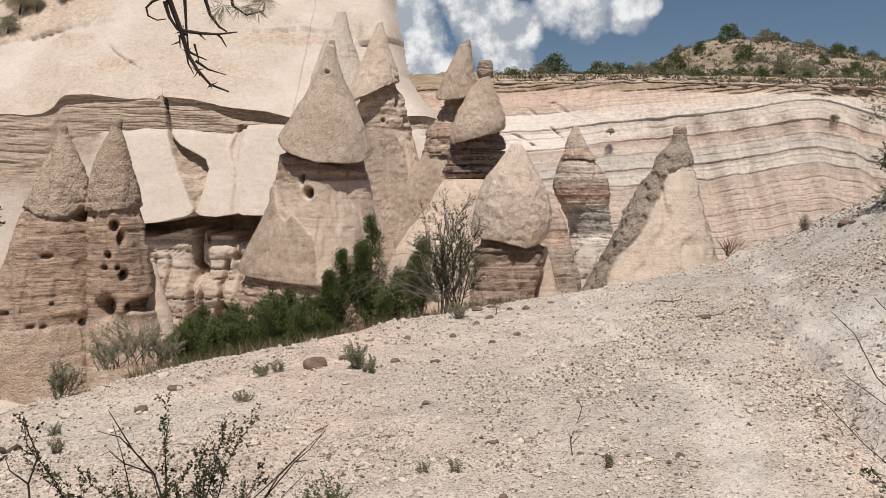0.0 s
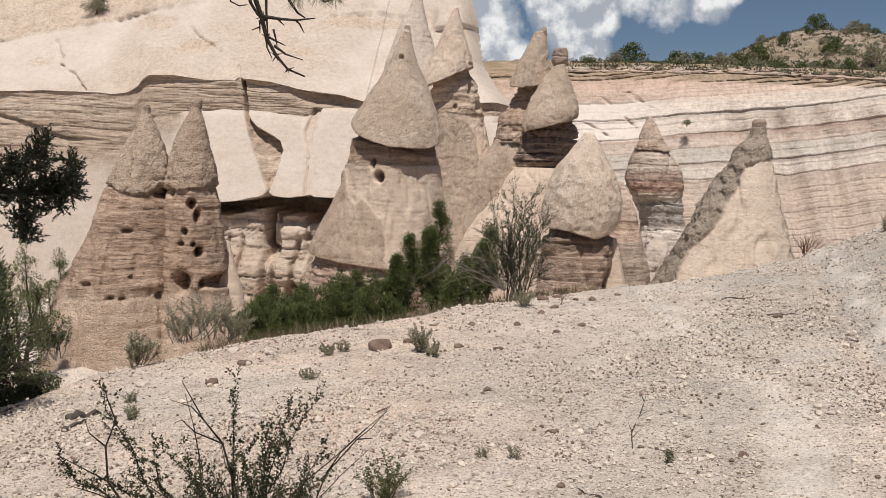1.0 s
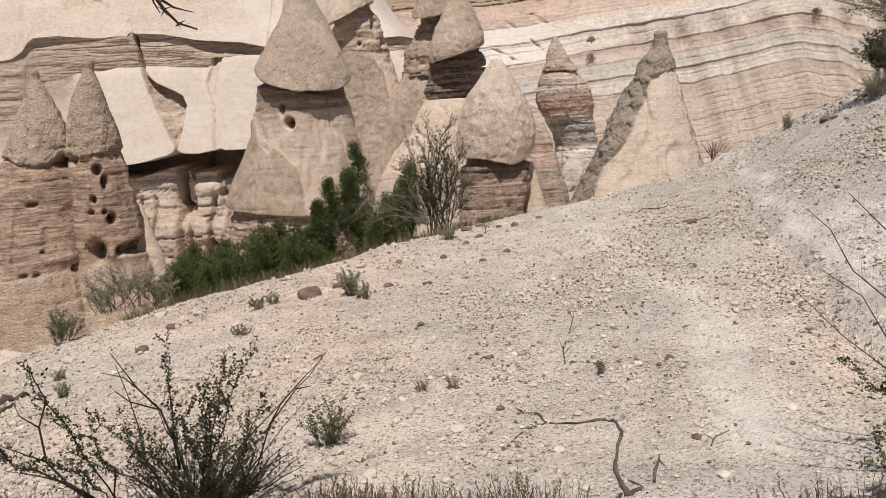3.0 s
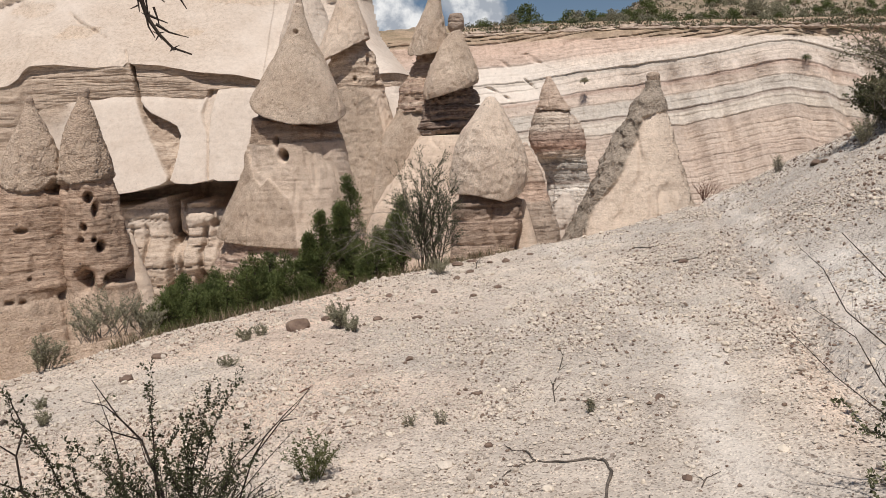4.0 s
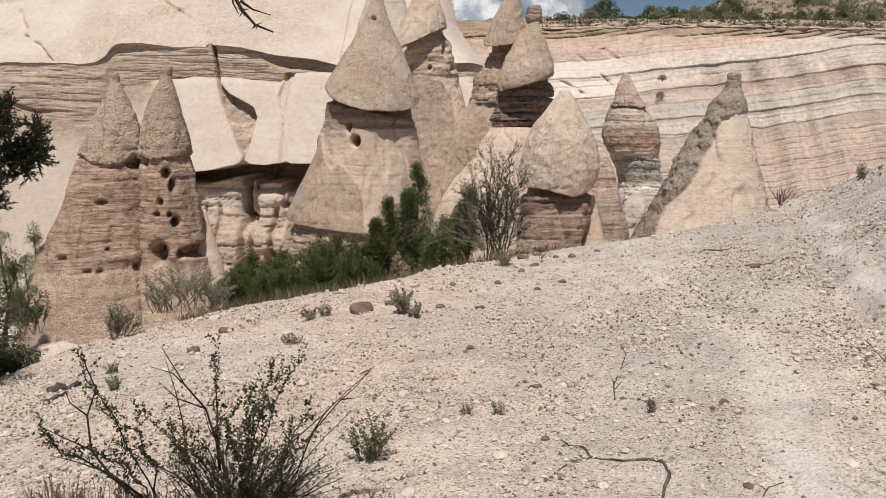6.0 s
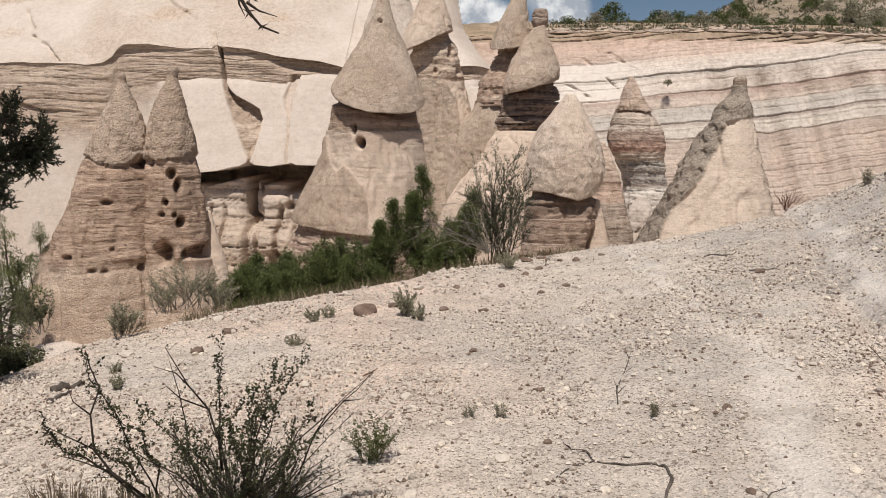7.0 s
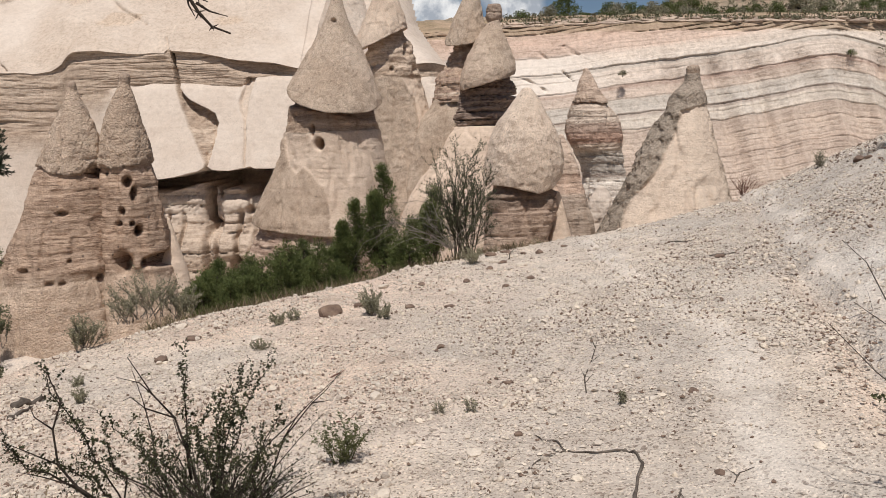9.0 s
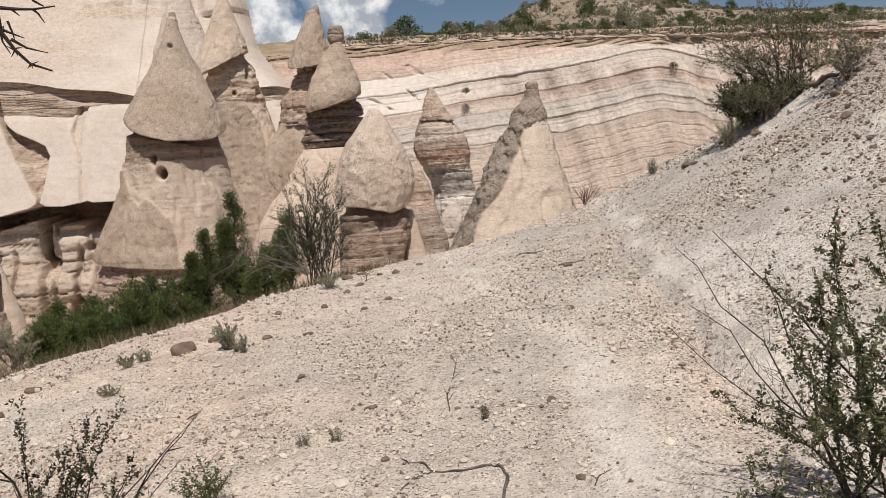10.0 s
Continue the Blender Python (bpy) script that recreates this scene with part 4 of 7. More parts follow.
# The tallest: a wide conical cap over a layered neck and a flaring foot
C_AT = 33.5
rock_c = tent_rock("tall tan tent rock with a wide cap and round hole")
CAP_HEM = [(-6.5, 0.05), (-5.9, 0.02), (-5.2, -0.06), (-4.4, -0.03), (-3.5, 0.02), (-2.7, 0.12)]


def c_cap_skin(X, Y, Z, ct, st, lay):
    scab = smooth(-0.05, 0.2, fbm(X * 0.6, Y * 0.6, Z * 0.7, 4, 17))
    return 0.85 + 0.15 * scab, 0.35 * (1 - scab), 0.0 * scab


spire_part("cap", rock_c, [(5.64, -4.54, -4.2), (5.21, -4.66, -4.12), (4.43, -4.95, -3.87), (3.76, -5.32, -3.52), (2.64, -5.94, -3.06), (1.95, -6.33, -2.86), (1.65, -6.45, -2.8)], C_AT - 0.25, M_SPIRE, gravel=1, seed=11, close=True, tilt=(-0.19, 0.3), deep=1.02, holes=[((-4.491, 4.549), 0.11, 0.09, 0.2)], grit=0.03, bulge=0.035, brim=0.16, skin=c_cap_skin, hem=CAP_HEM, crisp=0.02, dz=0.04, na=280, label="gravelly conical cap")
spire_part("knob", rock_c, [(5.88, -4.49, -4.24), (5.7, -4.53, -4.22), (5.48, -4.54, -4.18)], C_AT, M_DARK, gravel=0.6, seed=12, dz=0.03, na=40, crisp=0.15, label="small dark capstone")


def c_skin(X, Y, Z, ct, st, lay):
    edge = np.interp(X, [-8.3, -7.2, -6.55, -6.3, -6.0, -5.7, -5.35, -4.95, -4.75, -4.65, -4.5], [0.3, 0.2, 0.1, -0.9, -1.2, -0.95, -1.3, -1.75, -2.6, -3.8, -4.5]) + 0.1 * fbm(X * 2.0, 0, Z * 2.0, 3, 77)
    rind = smooth(edge + 0.03, edge - 0.03, Z)
    joint = 0.3 + 0.06 * (X + 5) ** 2 * np.where(X < -5, 0.6, 0.25) + 0.1 * fbm(X * 1.3, 0, 0, 3, 79)
    up = smooth(joint - 0.02, joint + 0.04, Z)
    under = 1.5 - 0.2 * (X + 4.6)
    back = -0.5 * (0.2 + 0.8 * smooth(0.1, -0.5, st)) * smooth(under - 0.5, under - 0.38, Z) - 0.06 * up
    beds_ = 0.07 * up * (fbm(X * 0.4, Y * 0.4, lay * 4, 4, 16) - 0.8 * notches(lay, X, Y, 0.24, 18))
    return (0.5 + 0.45 * rind) * (1 - up), 0.7 * (1 - rind) * (1 - up), 0.07 * rind + back + beds_


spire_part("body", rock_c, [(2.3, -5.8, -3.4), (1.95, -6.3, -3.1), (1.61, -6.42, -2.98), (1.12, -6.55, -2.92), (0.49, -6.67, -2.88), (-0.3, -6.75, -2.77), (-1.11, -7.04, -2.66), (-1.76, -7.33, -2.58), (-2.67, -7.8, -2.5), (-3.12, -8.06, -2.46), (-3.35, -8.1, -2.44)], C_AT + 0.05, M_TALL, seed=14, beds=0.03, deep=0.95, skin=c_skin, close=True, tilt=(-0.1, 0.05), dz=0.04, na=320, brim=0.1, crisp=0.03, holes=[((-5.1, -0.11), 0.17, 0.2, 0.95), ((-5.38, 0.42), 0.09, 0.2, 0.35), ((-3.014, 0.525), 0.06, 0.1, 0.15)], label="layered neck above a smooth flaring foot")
spire_part("base", rock_c, [(-3.1, -7.6, -2.8), (-3.57, -7.85, -2.62), (-4.27, -8.2, -2.42), (-4.74, -8.4, -2.32), (-5.65, -8.55, -2.21), (-6.9, -8.8, -2.15)], C_AT + 0.1, M_BAND, gravel=0.1, beds=0.2, seed=15, deep=0.95, tilt=(-0.1, 0), crisp=0.12, label="layered brown base")

# Twin spires at the ravine's mouth
twin_west = tent_rock("brown tent rock with a gravelly point, joined to its twin")
A_AT, B_AT = 21.2, 21.4


def twin_skin(hem, sd):
    def skin(X, Y, Z, ct, st, lay):
        edge = interp(hem, X) + 0.07 * fbm(X * 2.2, Y * 2.2, 0, 3, sd)
        up = smooth(edge - 0.015, edge + 0.03, Z)
        foot = smooth(-2.95, -3.3, Z + 0.25 * fbm(X * 0.9, Y * 0.9, 0, 3, sd + 2))
        ragged = 0.01 + 0.055 * fbm(X * 6.5, Y * 6.5, Z * 6.5, 4, sd + 5, 0.65)
        ledge = 0.12 * np.exp(-((Z + 2.95) / 0.16) ** 2) * smooth(-0.2, 0.3, fbm(X * 0.8, Y * 0.8, 0, 3, sd + 7))
        low = 0.12 * np.clip(-3.0 - Z, 0, 3)
        return up + 0.85 * foot * (1 - up), 0.25 * foot, ragged * up + recess(Z, edge, 0.09, 0.18) + ledge + low * foot
    return skin


spire_part("spire", twin_west, [(1.52, -9.6, -9.44), (1.3, -9.68, -9.36), (0.91, -9.85, -9.18), (0.43, -10.1, -9.0), (-0.03, -10.32, -8.92), (-0.6, -10.58, -8.86), (-1.12, -10.78, -8.82), (-1.72, -10.97, -8.78), (-2.48, -11.36, -8.72), (-3.25, -11.76, -8.66), (-3.87, -11.95, -8.6), (-4.55, -11.9, -8.55), (-5.6, -12.0, -8.5), (-6.7, -12.2, -8.45)], A_AT, M_TWIN, seed=21, beds=0.045, grit=0.045, deep=0.95, skin=twin_skin([(-10.3, -0.42), (-9.95, -0.55), (-9.5, -0.68), (-9.0, -0.6), (-8.5, -0.4)], 23), dz=0.038, na=300, crisp=0.02, lump=0.04, bulge=0.03, holes=[((-9.6, -1.6), 0.14, 0.06, 0.25), ((-9.822, -3.256), 0.1, 0.06, 0.2), ((-9.55, -3.27), 0.08, 0.06, 0.2), ((-9.4, -2.75), 0.05, 0.05, 0.12), ((-10.55, -2.95), 0.12, 0.06, 0.25), ((-8.837, -3.216), 0.07, 0.07, 0.2), ((-8.62, -3.1), 0.08, 0.1, 0.2), ((-8.9, -0.62), 0.16, 0.16, 0.25)])
spire_part("knob", twin_west, [(1.62, -9.58, -9.43), (1.53, -9.63, -9.4), (1.42, -9.62, -9.4)], A_AT, M_DARK, gravel=0.5, seed=25, dz=0.02, na=30)
twin_east = tent_rock("brown pitted tent rock with a gravelly point, one of twins")
spire_part("spire", twin_east, [(1.62, -8.38, -8.16), (1.35, -8.5, -8.08), (1.08, -8.67, -8.02), (0.56, -8.9, -7.91), (-0.03, -9.06, -7.77), (-0.6, -9.12, -7.66), (-1.46, -9.2, -7.56), (-2.2, -9.26, -7.44), (-2.72, -9.29, -7.41), (-3.25, -9.32, -7.36), (-4.5, -9.41, -7.25), (-6.7, -9.6, -7.1)], B_AT, M_TWIN, seed=22, beds=0.045, grit=0.045, deep=0.95, skin=twin_skin([(-8.9, -0.52), (-8.5, -0.55), (-8.0, -0.5), (-7.5, -0.36)], 24), dz=0.038, na=300, crisp=0.02, lump=0.04, bulge=0.03, holes=[((-8.124, -0.899), 0.11, 0.13, 0.45), ((-7.971, -1.209), 0.08, 0.17, 0.4), ((-8.279, -1.602), 0.08, 0.09, 0.35), ((-8.383, -1.914), 0.1, 0.07, 0.3), ((-7.875, -2.117), 0.11, 0.13, 0.45), ((-8.032, -1.927), 0.06, 0.06, 0.25), ((-8.314, -2.879), 0.24, 0.26, 0.65), ((-7.75, -2.95), 0.12, 0.1, 0.3), ((-7.4, -2.9), 0.34, 0.16, 0.4), ((-8.8, -0.6), 0.12, 0.14, 0.25)])
spire_part("knob", twin_east, [(1.8, -8.36, -8.12), (1.72, -8.42, -8.1), (1.58, -8.4, -8.12)], B_AT, M_DARK, gravel=0.5, seed=26, dz=0.02, na=30)
spire_part("buttress", twin_east, [(-1.9, -7.6, -7.48), (-2.3, -7.7, -7.36), (-2.7, -7.8, -7.26), (-3.27, -7.9, -7.1), (-4.51, -8.0, -6.86), (-6.6, -8.1, -6.6)], 21.75, M_SPIRE, gravel=0.2, pale=0.8, seed=27, deep=0.8, label="pale crumbling buttress")

# The pair of tilted caps behind
rock_e = tent_rock("slender tent rock with a leaning gravelly cap over a pinched neck")
spire_part("cap", rock_e, [(6.97, 0.78, 1.33), (6.6, 0.6, 1.38), (6.05, 0.31, 1.43), (5.64, 0.08, 1.5), (5.27, -0.06, 1.57), (4.74, -0.27, 1.72), (4.5, -0.31, 1.8)], 40.6, M_SPIRE, gravel=1, seed=31, close=True, tilt=(0.12, 0.2), brim=0.15, crisp=0.06)
spire_part("knob", rock_e, [(7.12, 1.12, 1.3), (7.0, 1.08, 1.34), (6.8, 1.05, 1.34)], 40.5, M_DARK, gravel=0.4, seed=30, dz=0.03, na=40, crisp=0.1)
spire_part("neck", rock_e, [(5.0, 0.1, 1.45), (4.5, 0.06, 1.5), (4.1, 0.02, 1.55), (3.6, -0.36, 1.75), (3.0, -0.72, 1.8), (2.38, -0.86, 1.9), (1.67, -1.02, 1.95)], 41.1, M_BAND, gravel=0.1, beds=0.22, seed=32, crisp=0.1)


def e_skin(X, Y, Z, ct, st, lay):
    edge = 1.55 - 1.25 * (X - 0.1) + 0.12 * fbm(X * 1.5, 0, Z * 1.5, 3, 38)
    coat = smooth(edge + 0.05, edge - 0.05, Z)
    return 0.2 + 0.8 * coat, 0.6 * (1 - coat), 0.08 * coat


spire_part("foot", rock_e, [(2.2, -0.7, 1.74), (1.54, -1.03, 1.76), (0.93, -1.5, 1.79), (0.09, -1.95, 1.71), (-0.9, -2.37, 1.6), (-2.27, -2.89, 1.4), (-4.6, -3.4, 1.2)], 41.0, M_SPIRE, gravel=0.8, beds=0.04, seed=33, skin=e_skin, deep=0.7)
rock_f = tent_rock("tent rock with a tilted cap, perched boulder and dark neck")
spire_part("boulder", rock_f, [(6.06, 1.75, 2.26), (5.92, 1.62, 2.35), (5.72, 1.6, 2.37), (5.4, 1.58, 2.36), (5.2, 1.8, 2.2)], 40, M_DARK, gravel=0.35, beds=0.12, seed=34, close=True, dz=0.03, na=80, brim=0.08, crisp=0.18, square=0.8, label="dark perched boulder")


def f_cap_skin(X, Y, Z, ct, st, lay):
    facet = smooth(-0.1, 0.1, X - 1.75 + 0.25 * (Z - 3.5) + 0.1 * fbm(X, Y, Z, 3, 39))
    return 0.7 + 0.3 * facet, 0.45 * (1 - facet), 0.14 * np.abs(X - 1.7 + 0.3 * (Z - 3.5)) * -1 + 0.1


spire_part("cap", rock_f, [(5.24, 1.68, 2.2), (4.78, 1.29, 2.36), (4.3, 0.95, 2.56), (4.01, 0.71, 2.67), (3.37, 0.35, 2.9), (3.05, 0.2, 2.98), (2.75, 0.14, 3.0), (2.54, 0.2, 2.9)], 39.6, M_SPIRE, gravel=1, seed=35, close=True, tilt=(0.26, 0.12), bulge=0.05, square=0.3, brim=0.12, skin=f_cap_skin, crisp=0.06, label="faceted conical cap")
spire_part("neck", rock_f, [(2.95, 0.55, 2.6), (2.49, 0.45, 2.8), (2.16, 0.26, 2.95), (1.75, 0.12, 3.02), (1.09, 0.06, 2.62), (0.75, 0.06, 2.5), (0.25, 0.22, 2.2)], 40.25, M_DARK, gravel=0.0, beds=0.34, seed=36, dz=0.04, na=240, tilt=(0.12, 0), crisp=0.2, label="dark crumbling neck")
spire_part("foot", rock_f, [(0.5, 0.04, 2.16), (0.01, -0.34, 2.42), (-0.95, -0.98, 2.6), (-1.92, -1.76, 2.76), (-2.75, -2.38, 2.9), (-3.85, -2.8, 3.2), (-6.0, -3.1, 3.6)], 39.9, M_SPIRE, pale=0.8, gravel=0.2, beds=0.02, seed=37)

# The broad cone behind the tallest, and a small peak on the dome
rock_d = tent_rock("broad tent rock with a slanting pale cap over a brown body")
spire_part("cap", rock_d, [(8.16, -3.19, -2.95), (7.49, -3.51, -2.8), (6.54, -4.01, -2.58), (5.73, -4.45, -2.35), (5.33, -4.68, -2.22), (4.75, -4.92, -2.12)], 41.6, M_SPIRE, gravel=0.7, pale=0.7, seed=41, close=True, tilt=(0.42, 0.1), brim=0.12, crisp=0.05)


def d_skin(X, Y, Z, ct, st, lay):
    neck = smooth(2.9, 3.05, Z + 0.12 * fbm(X * 1.5, Y, 0, 3, 44))
    coat = smooth(1.0, 0.85, (X + 2.6) * 0.8 + Z * 0.25 + 0.15 * fbm(X, Y, Z, 3, 46)) * (1 - neck)
    return 0.1 * neck + 0.9 * coat + 0.15, 0.75 * (1 - neck) * (1 - coat), 0.09 * coat + neck * (0.14 * fbm(X * 0.5, Y * 0.5, lay * 3, 4, 45) - 0.12 * notches(lay, X, Y, 0.4, 47)) - 0.1 * smooth(4.4, 4.7, Z - 0.25 * (X + 3))


spire_part("body", rock_d, [(5.5, -3.9, -2.4), (5.1, -4.1, -2.28), (4.56, -4.33, -2.06), (3.59, -4.3, -1.8), (2.95, -4.28, -1.66), (1.52, -4.3, -1.27), (0.41, -4.4, -0.9), (-2.45, -4.8, -0.4), (-6.9, -5.6, 0.3)], 42, M_SPIRE, gravel=0.5, beds=0.03, seed=42, tilt=(0.25, 0), skin=d_skin, crisp=0.08, holes=[((-2.187, 4.232), 0.12, 0.3, 0.4), ((-1.839, 3.375), 0.12, 0.16, 0.3), ((-2.9, 3.35), 0.1, 0.12, 0.3), ((-3.9, 3.5), 0.12, 0.1, 0.25)])
peak = tent_rock("small pale tent rock on the side of the dome")
spire_part("spire", peak, [(10.4, -6.19, -5.69), (9.65, -6.46, -5.53), (8.67, -7.03, -5.31), (6.54, -7.79, -4.46), (3.9, -8.48, -3.14)], 50, M_CLIFF, gravel=0.6, pale=0.8, seed=43)

# The blunt dome near the slope's edge
rock_g = tent_rock("blunt gravelly tent rock with rounded cap over layered base")
G_AT = 25.0
spire_part("cap", rock_g, [(1.36, 2.06, 2.26), (1.2, 1.9, 2.42), (0.95, 1.71, 2.57), (0.42, 1.29, 2.83), (-0.07, 1.07, 3.08), (-0.48, 0.95, 3.17), (-0.9, 0.86, 3.2), (-1.14, 0.82, 3.19), (-1.45, 0.83, 3.1)], G_AT - 0.15, M_BLUNT, gravel=1, pale=0.0, seed=51, close=True, deep=0.85, dz=0.035, na=280, brim=0.1, bulge=0.03, crisp=0.01, hem=[(0.8, 0.06), (1.55, 0.0), (2.36, -0.16), (2.75, -0.06), (3.1, 0.18)], label="rounded gravelly cap")


def g_skin(X, Y, Z, ct, st, lay):
    rough = smooth(-2.12, -2.04, Z + 0.08 * fbm(X * 1.5, Y, 0, 3, 55))
    return 0.55 * rough + 0.1, 0.12 * (1 - rough), rough * 0.12 * fbm(X * 3, Y * 3, Z * 3, 4, 56) - 0.14 * smooth(-1.72, -1.6, Z)


spire_part("body", rock_g, [(-1.2, 1.05, 2.9), (-1.5, 0.96, 2.98), (-1.73, 0.9, 3.06), (-2.07, 0.86, 3.08), (-2.49, 0.82, 2.98), (-3.21, 0.76, 2.8), (-4.4, 0.7, 2.7)], G_AT, M_BASE, gravel=0.2, beds=0.11, seed=52, deep=0.85, square=1.0, skin=g_skin, crisp=0.05, dz=0.04, label="layered brown base")
spire_part("buttress", rock_g, [(-1.7, 2.9, 3.1), (-2.1, 2.84, 3.22), (-2.5, 2.78, 3.32), (-3.17, 2.68, 3.48), (-4.4, 2.5, 3.7)], 25.0, M_SPIRE, gravel=0.3, pale=0.7, seed=54, dz=0.05, na=120, label="pale buttress")
fin = tent_rock("narrow fin of pink and tan layered tuff")
spire_part("fin", fin, [(0.0, 3.44, 3.6), (-0.16, 3.42, 3.68), (-0.53, 3.3, 3.86), (-1.17, 3.25, 4.14), (-2.03, 3.2, 4.35), (-2.93, 3.15, 4.58), (-4.22, 3.1, 4.75)], 28, M_FIN, gravel=0.0, pale=0.0, beds=0.05, seed=53, square=1.0, dz=0.04)

# The layered spire against the banded wall
rock_h = tent_rock("pointed tent rock banded in brown, red and grey")
spire_part("tip", rock_h, [(2.78, 5.66, 5.84), (2.35, 5.5, 6.13), (1.89, 5.34, 6.34), (1.74, 5.29, 6.44), (1.34, 5.16, 6.68)], 36.9, M_RINGED, gravel=0.3, seed=61, close=True, brim=0.1, tilt=(-0.05, 0.05), crisp=0.12, square=0.8, label="brown wedge-shaped tip")
spire_part("body", rock_h, [(1.5, 5.3, 6.5), (1.25, 5.22, 6.78), (1.01, 5.14, 6.94), (0.58, 5.0, 7.19), (0.23, 4.86, 7.29), (0.05, 4.84, 7.33), (-0.2, 4.92, 7.33), (-0.46, 5.02, 7.32), (-0.6, 5.1, 7.3)], 37, M_RINGED, gravel=0.0, beds=0.08, seed=62, tilt=(-0.1, 0.18), close=True, brim=0.12, dz=0.035, crisp=0.05, square=0.6, label="brown layered middle with dark ledges")
spire_part("foot", rock_h, [(-0.2, 5.0, 7.28), (-0.69, 5.2, 7.42), (-1.3, 5.49, 7.47), (-1.85, 5.6, 7.58), (-2.53, 5.6, 7.81), (-3.65, 5.5, 8.15), (-5.34, 5.4, 8.49)], 37.1, M_RINGED, gravel=0.0, beds=0.1, seed=65, tilt=(-0.1, 0), dz=0.04, crisp=0.06, square=0.4, label="grey and white layered foot")

mound = tent_rock("low white knob of soft tuff between the spires")
spire_part("knob", mound, [(-1.94, 5.23, 5.48), (-2.15, 5.06, 5.65), (-2.46, 4.9, 5.78), (-2.99, 4.74, 5.91), (-4.04, 4.54, 6.13)], 31, M_CLIFF, gravel=0.1, pale=0.9, beds=0.08, seed=68, dz=0.04, na=120, crisp=0.15)

# The plain cone beyond the crest, with a rough rind down one side
rock_i = tent_rock("smooth pinkish cone with a rough dark rind and a small capstone")
I_AT = 27.0
RIND_EDGE = [(-3.5, 4.75), (-2.72, 5.14), (-1.93, 5.6), (-1.42, 6.0), (-0.71, 6.5), (0.07, 6.95), (0.62, 7.05), (0.75, 7.5), (0.9, 9.0), (3, 9.0)]


def rind_skin(X, Y, Z, ct, st, lay):
    edge = np.interp(Z, [p[0] for p in RIND_EDGE], [p[1] for p in RIND_EDGE]) + 0.12 * fbm(Z * 1.8, Y * 0.5, X * 0.5, 4, 66)
    r = smooth(edge + 0.05, edge - 0.05, X)
    r = np.maximum(r, 0.7 * smooth(0.86, 0.95, ct + 0.08 * fbm(X * 3, Y * 3, Z * 3, 2, 69)))
    return 0.3 + 0.7 * r, 0.7 * (1 - r), (0.06 + 0.2 * fbm(X * 2.8, Y * 2.8, Z * 2.8, 4, 67, 0.6)) * r


spire_part("cone", rock_i, [(1.79, 7.34, 7.75), (1.5, 7.3, 7.82), (1.3, 7.08, 7.87), (1.2, 6.95, 7.9), (0.7, 6.78, 7.99), (-0.02, 6.28, 8.17), (-0.72, 5.91, 8.35), (-1.34, 5.57, 8.51), (-2.04, 5.24, 8.69), (-3.01, 4.67, 8.87), (-3.83, 4.2, 8.98), (-4.81, 3.6, 9.1)], I_AT, M_CONE, seed=63, deep=0.8, skin=rind_skin, dz=0.04, na=280, beds=0.0, lump=0.02, crisp=0.015)
spire_part("knob", rock_i, [(2.03, 7.4, 7.73), (1.94, 7.35, 7.78), (1.75, 7.38, 7.77)], I_AT, M_DARK, gravel=0.7, seed=64, dz=0.02, na=50, crisp=0.1, label="small flat capstone")

# ---- plants ----


def rvec(rng):
    a, z = rng.uniform(0, 2 * math.pi), rng.uniform(-1, 1)
    r = math.sqrt(1 - z * z)
    return Vector((r * math.cos(a), r * math.sin(a), z))


def bent(a, b, rng, sag=0.0, wob=0.08, n=7):
    """A crooked line from a to b."""
    a, b = Vector(a), Vector(b)
    length = (b - a).length
    side = rvec(rng)
    pts = []
    for i in range(n):
        u = i / (n - 1)
        p = a.lerp(b, u)
        p.z += sag * math.sin(math.pi * u) * length
        if 0 < i < n - 1:
            p += rvec(rng) * wob * length * 0.35 + side * wob * length * math.sin(math.pi * u)
        pts.append(p)
    return pts


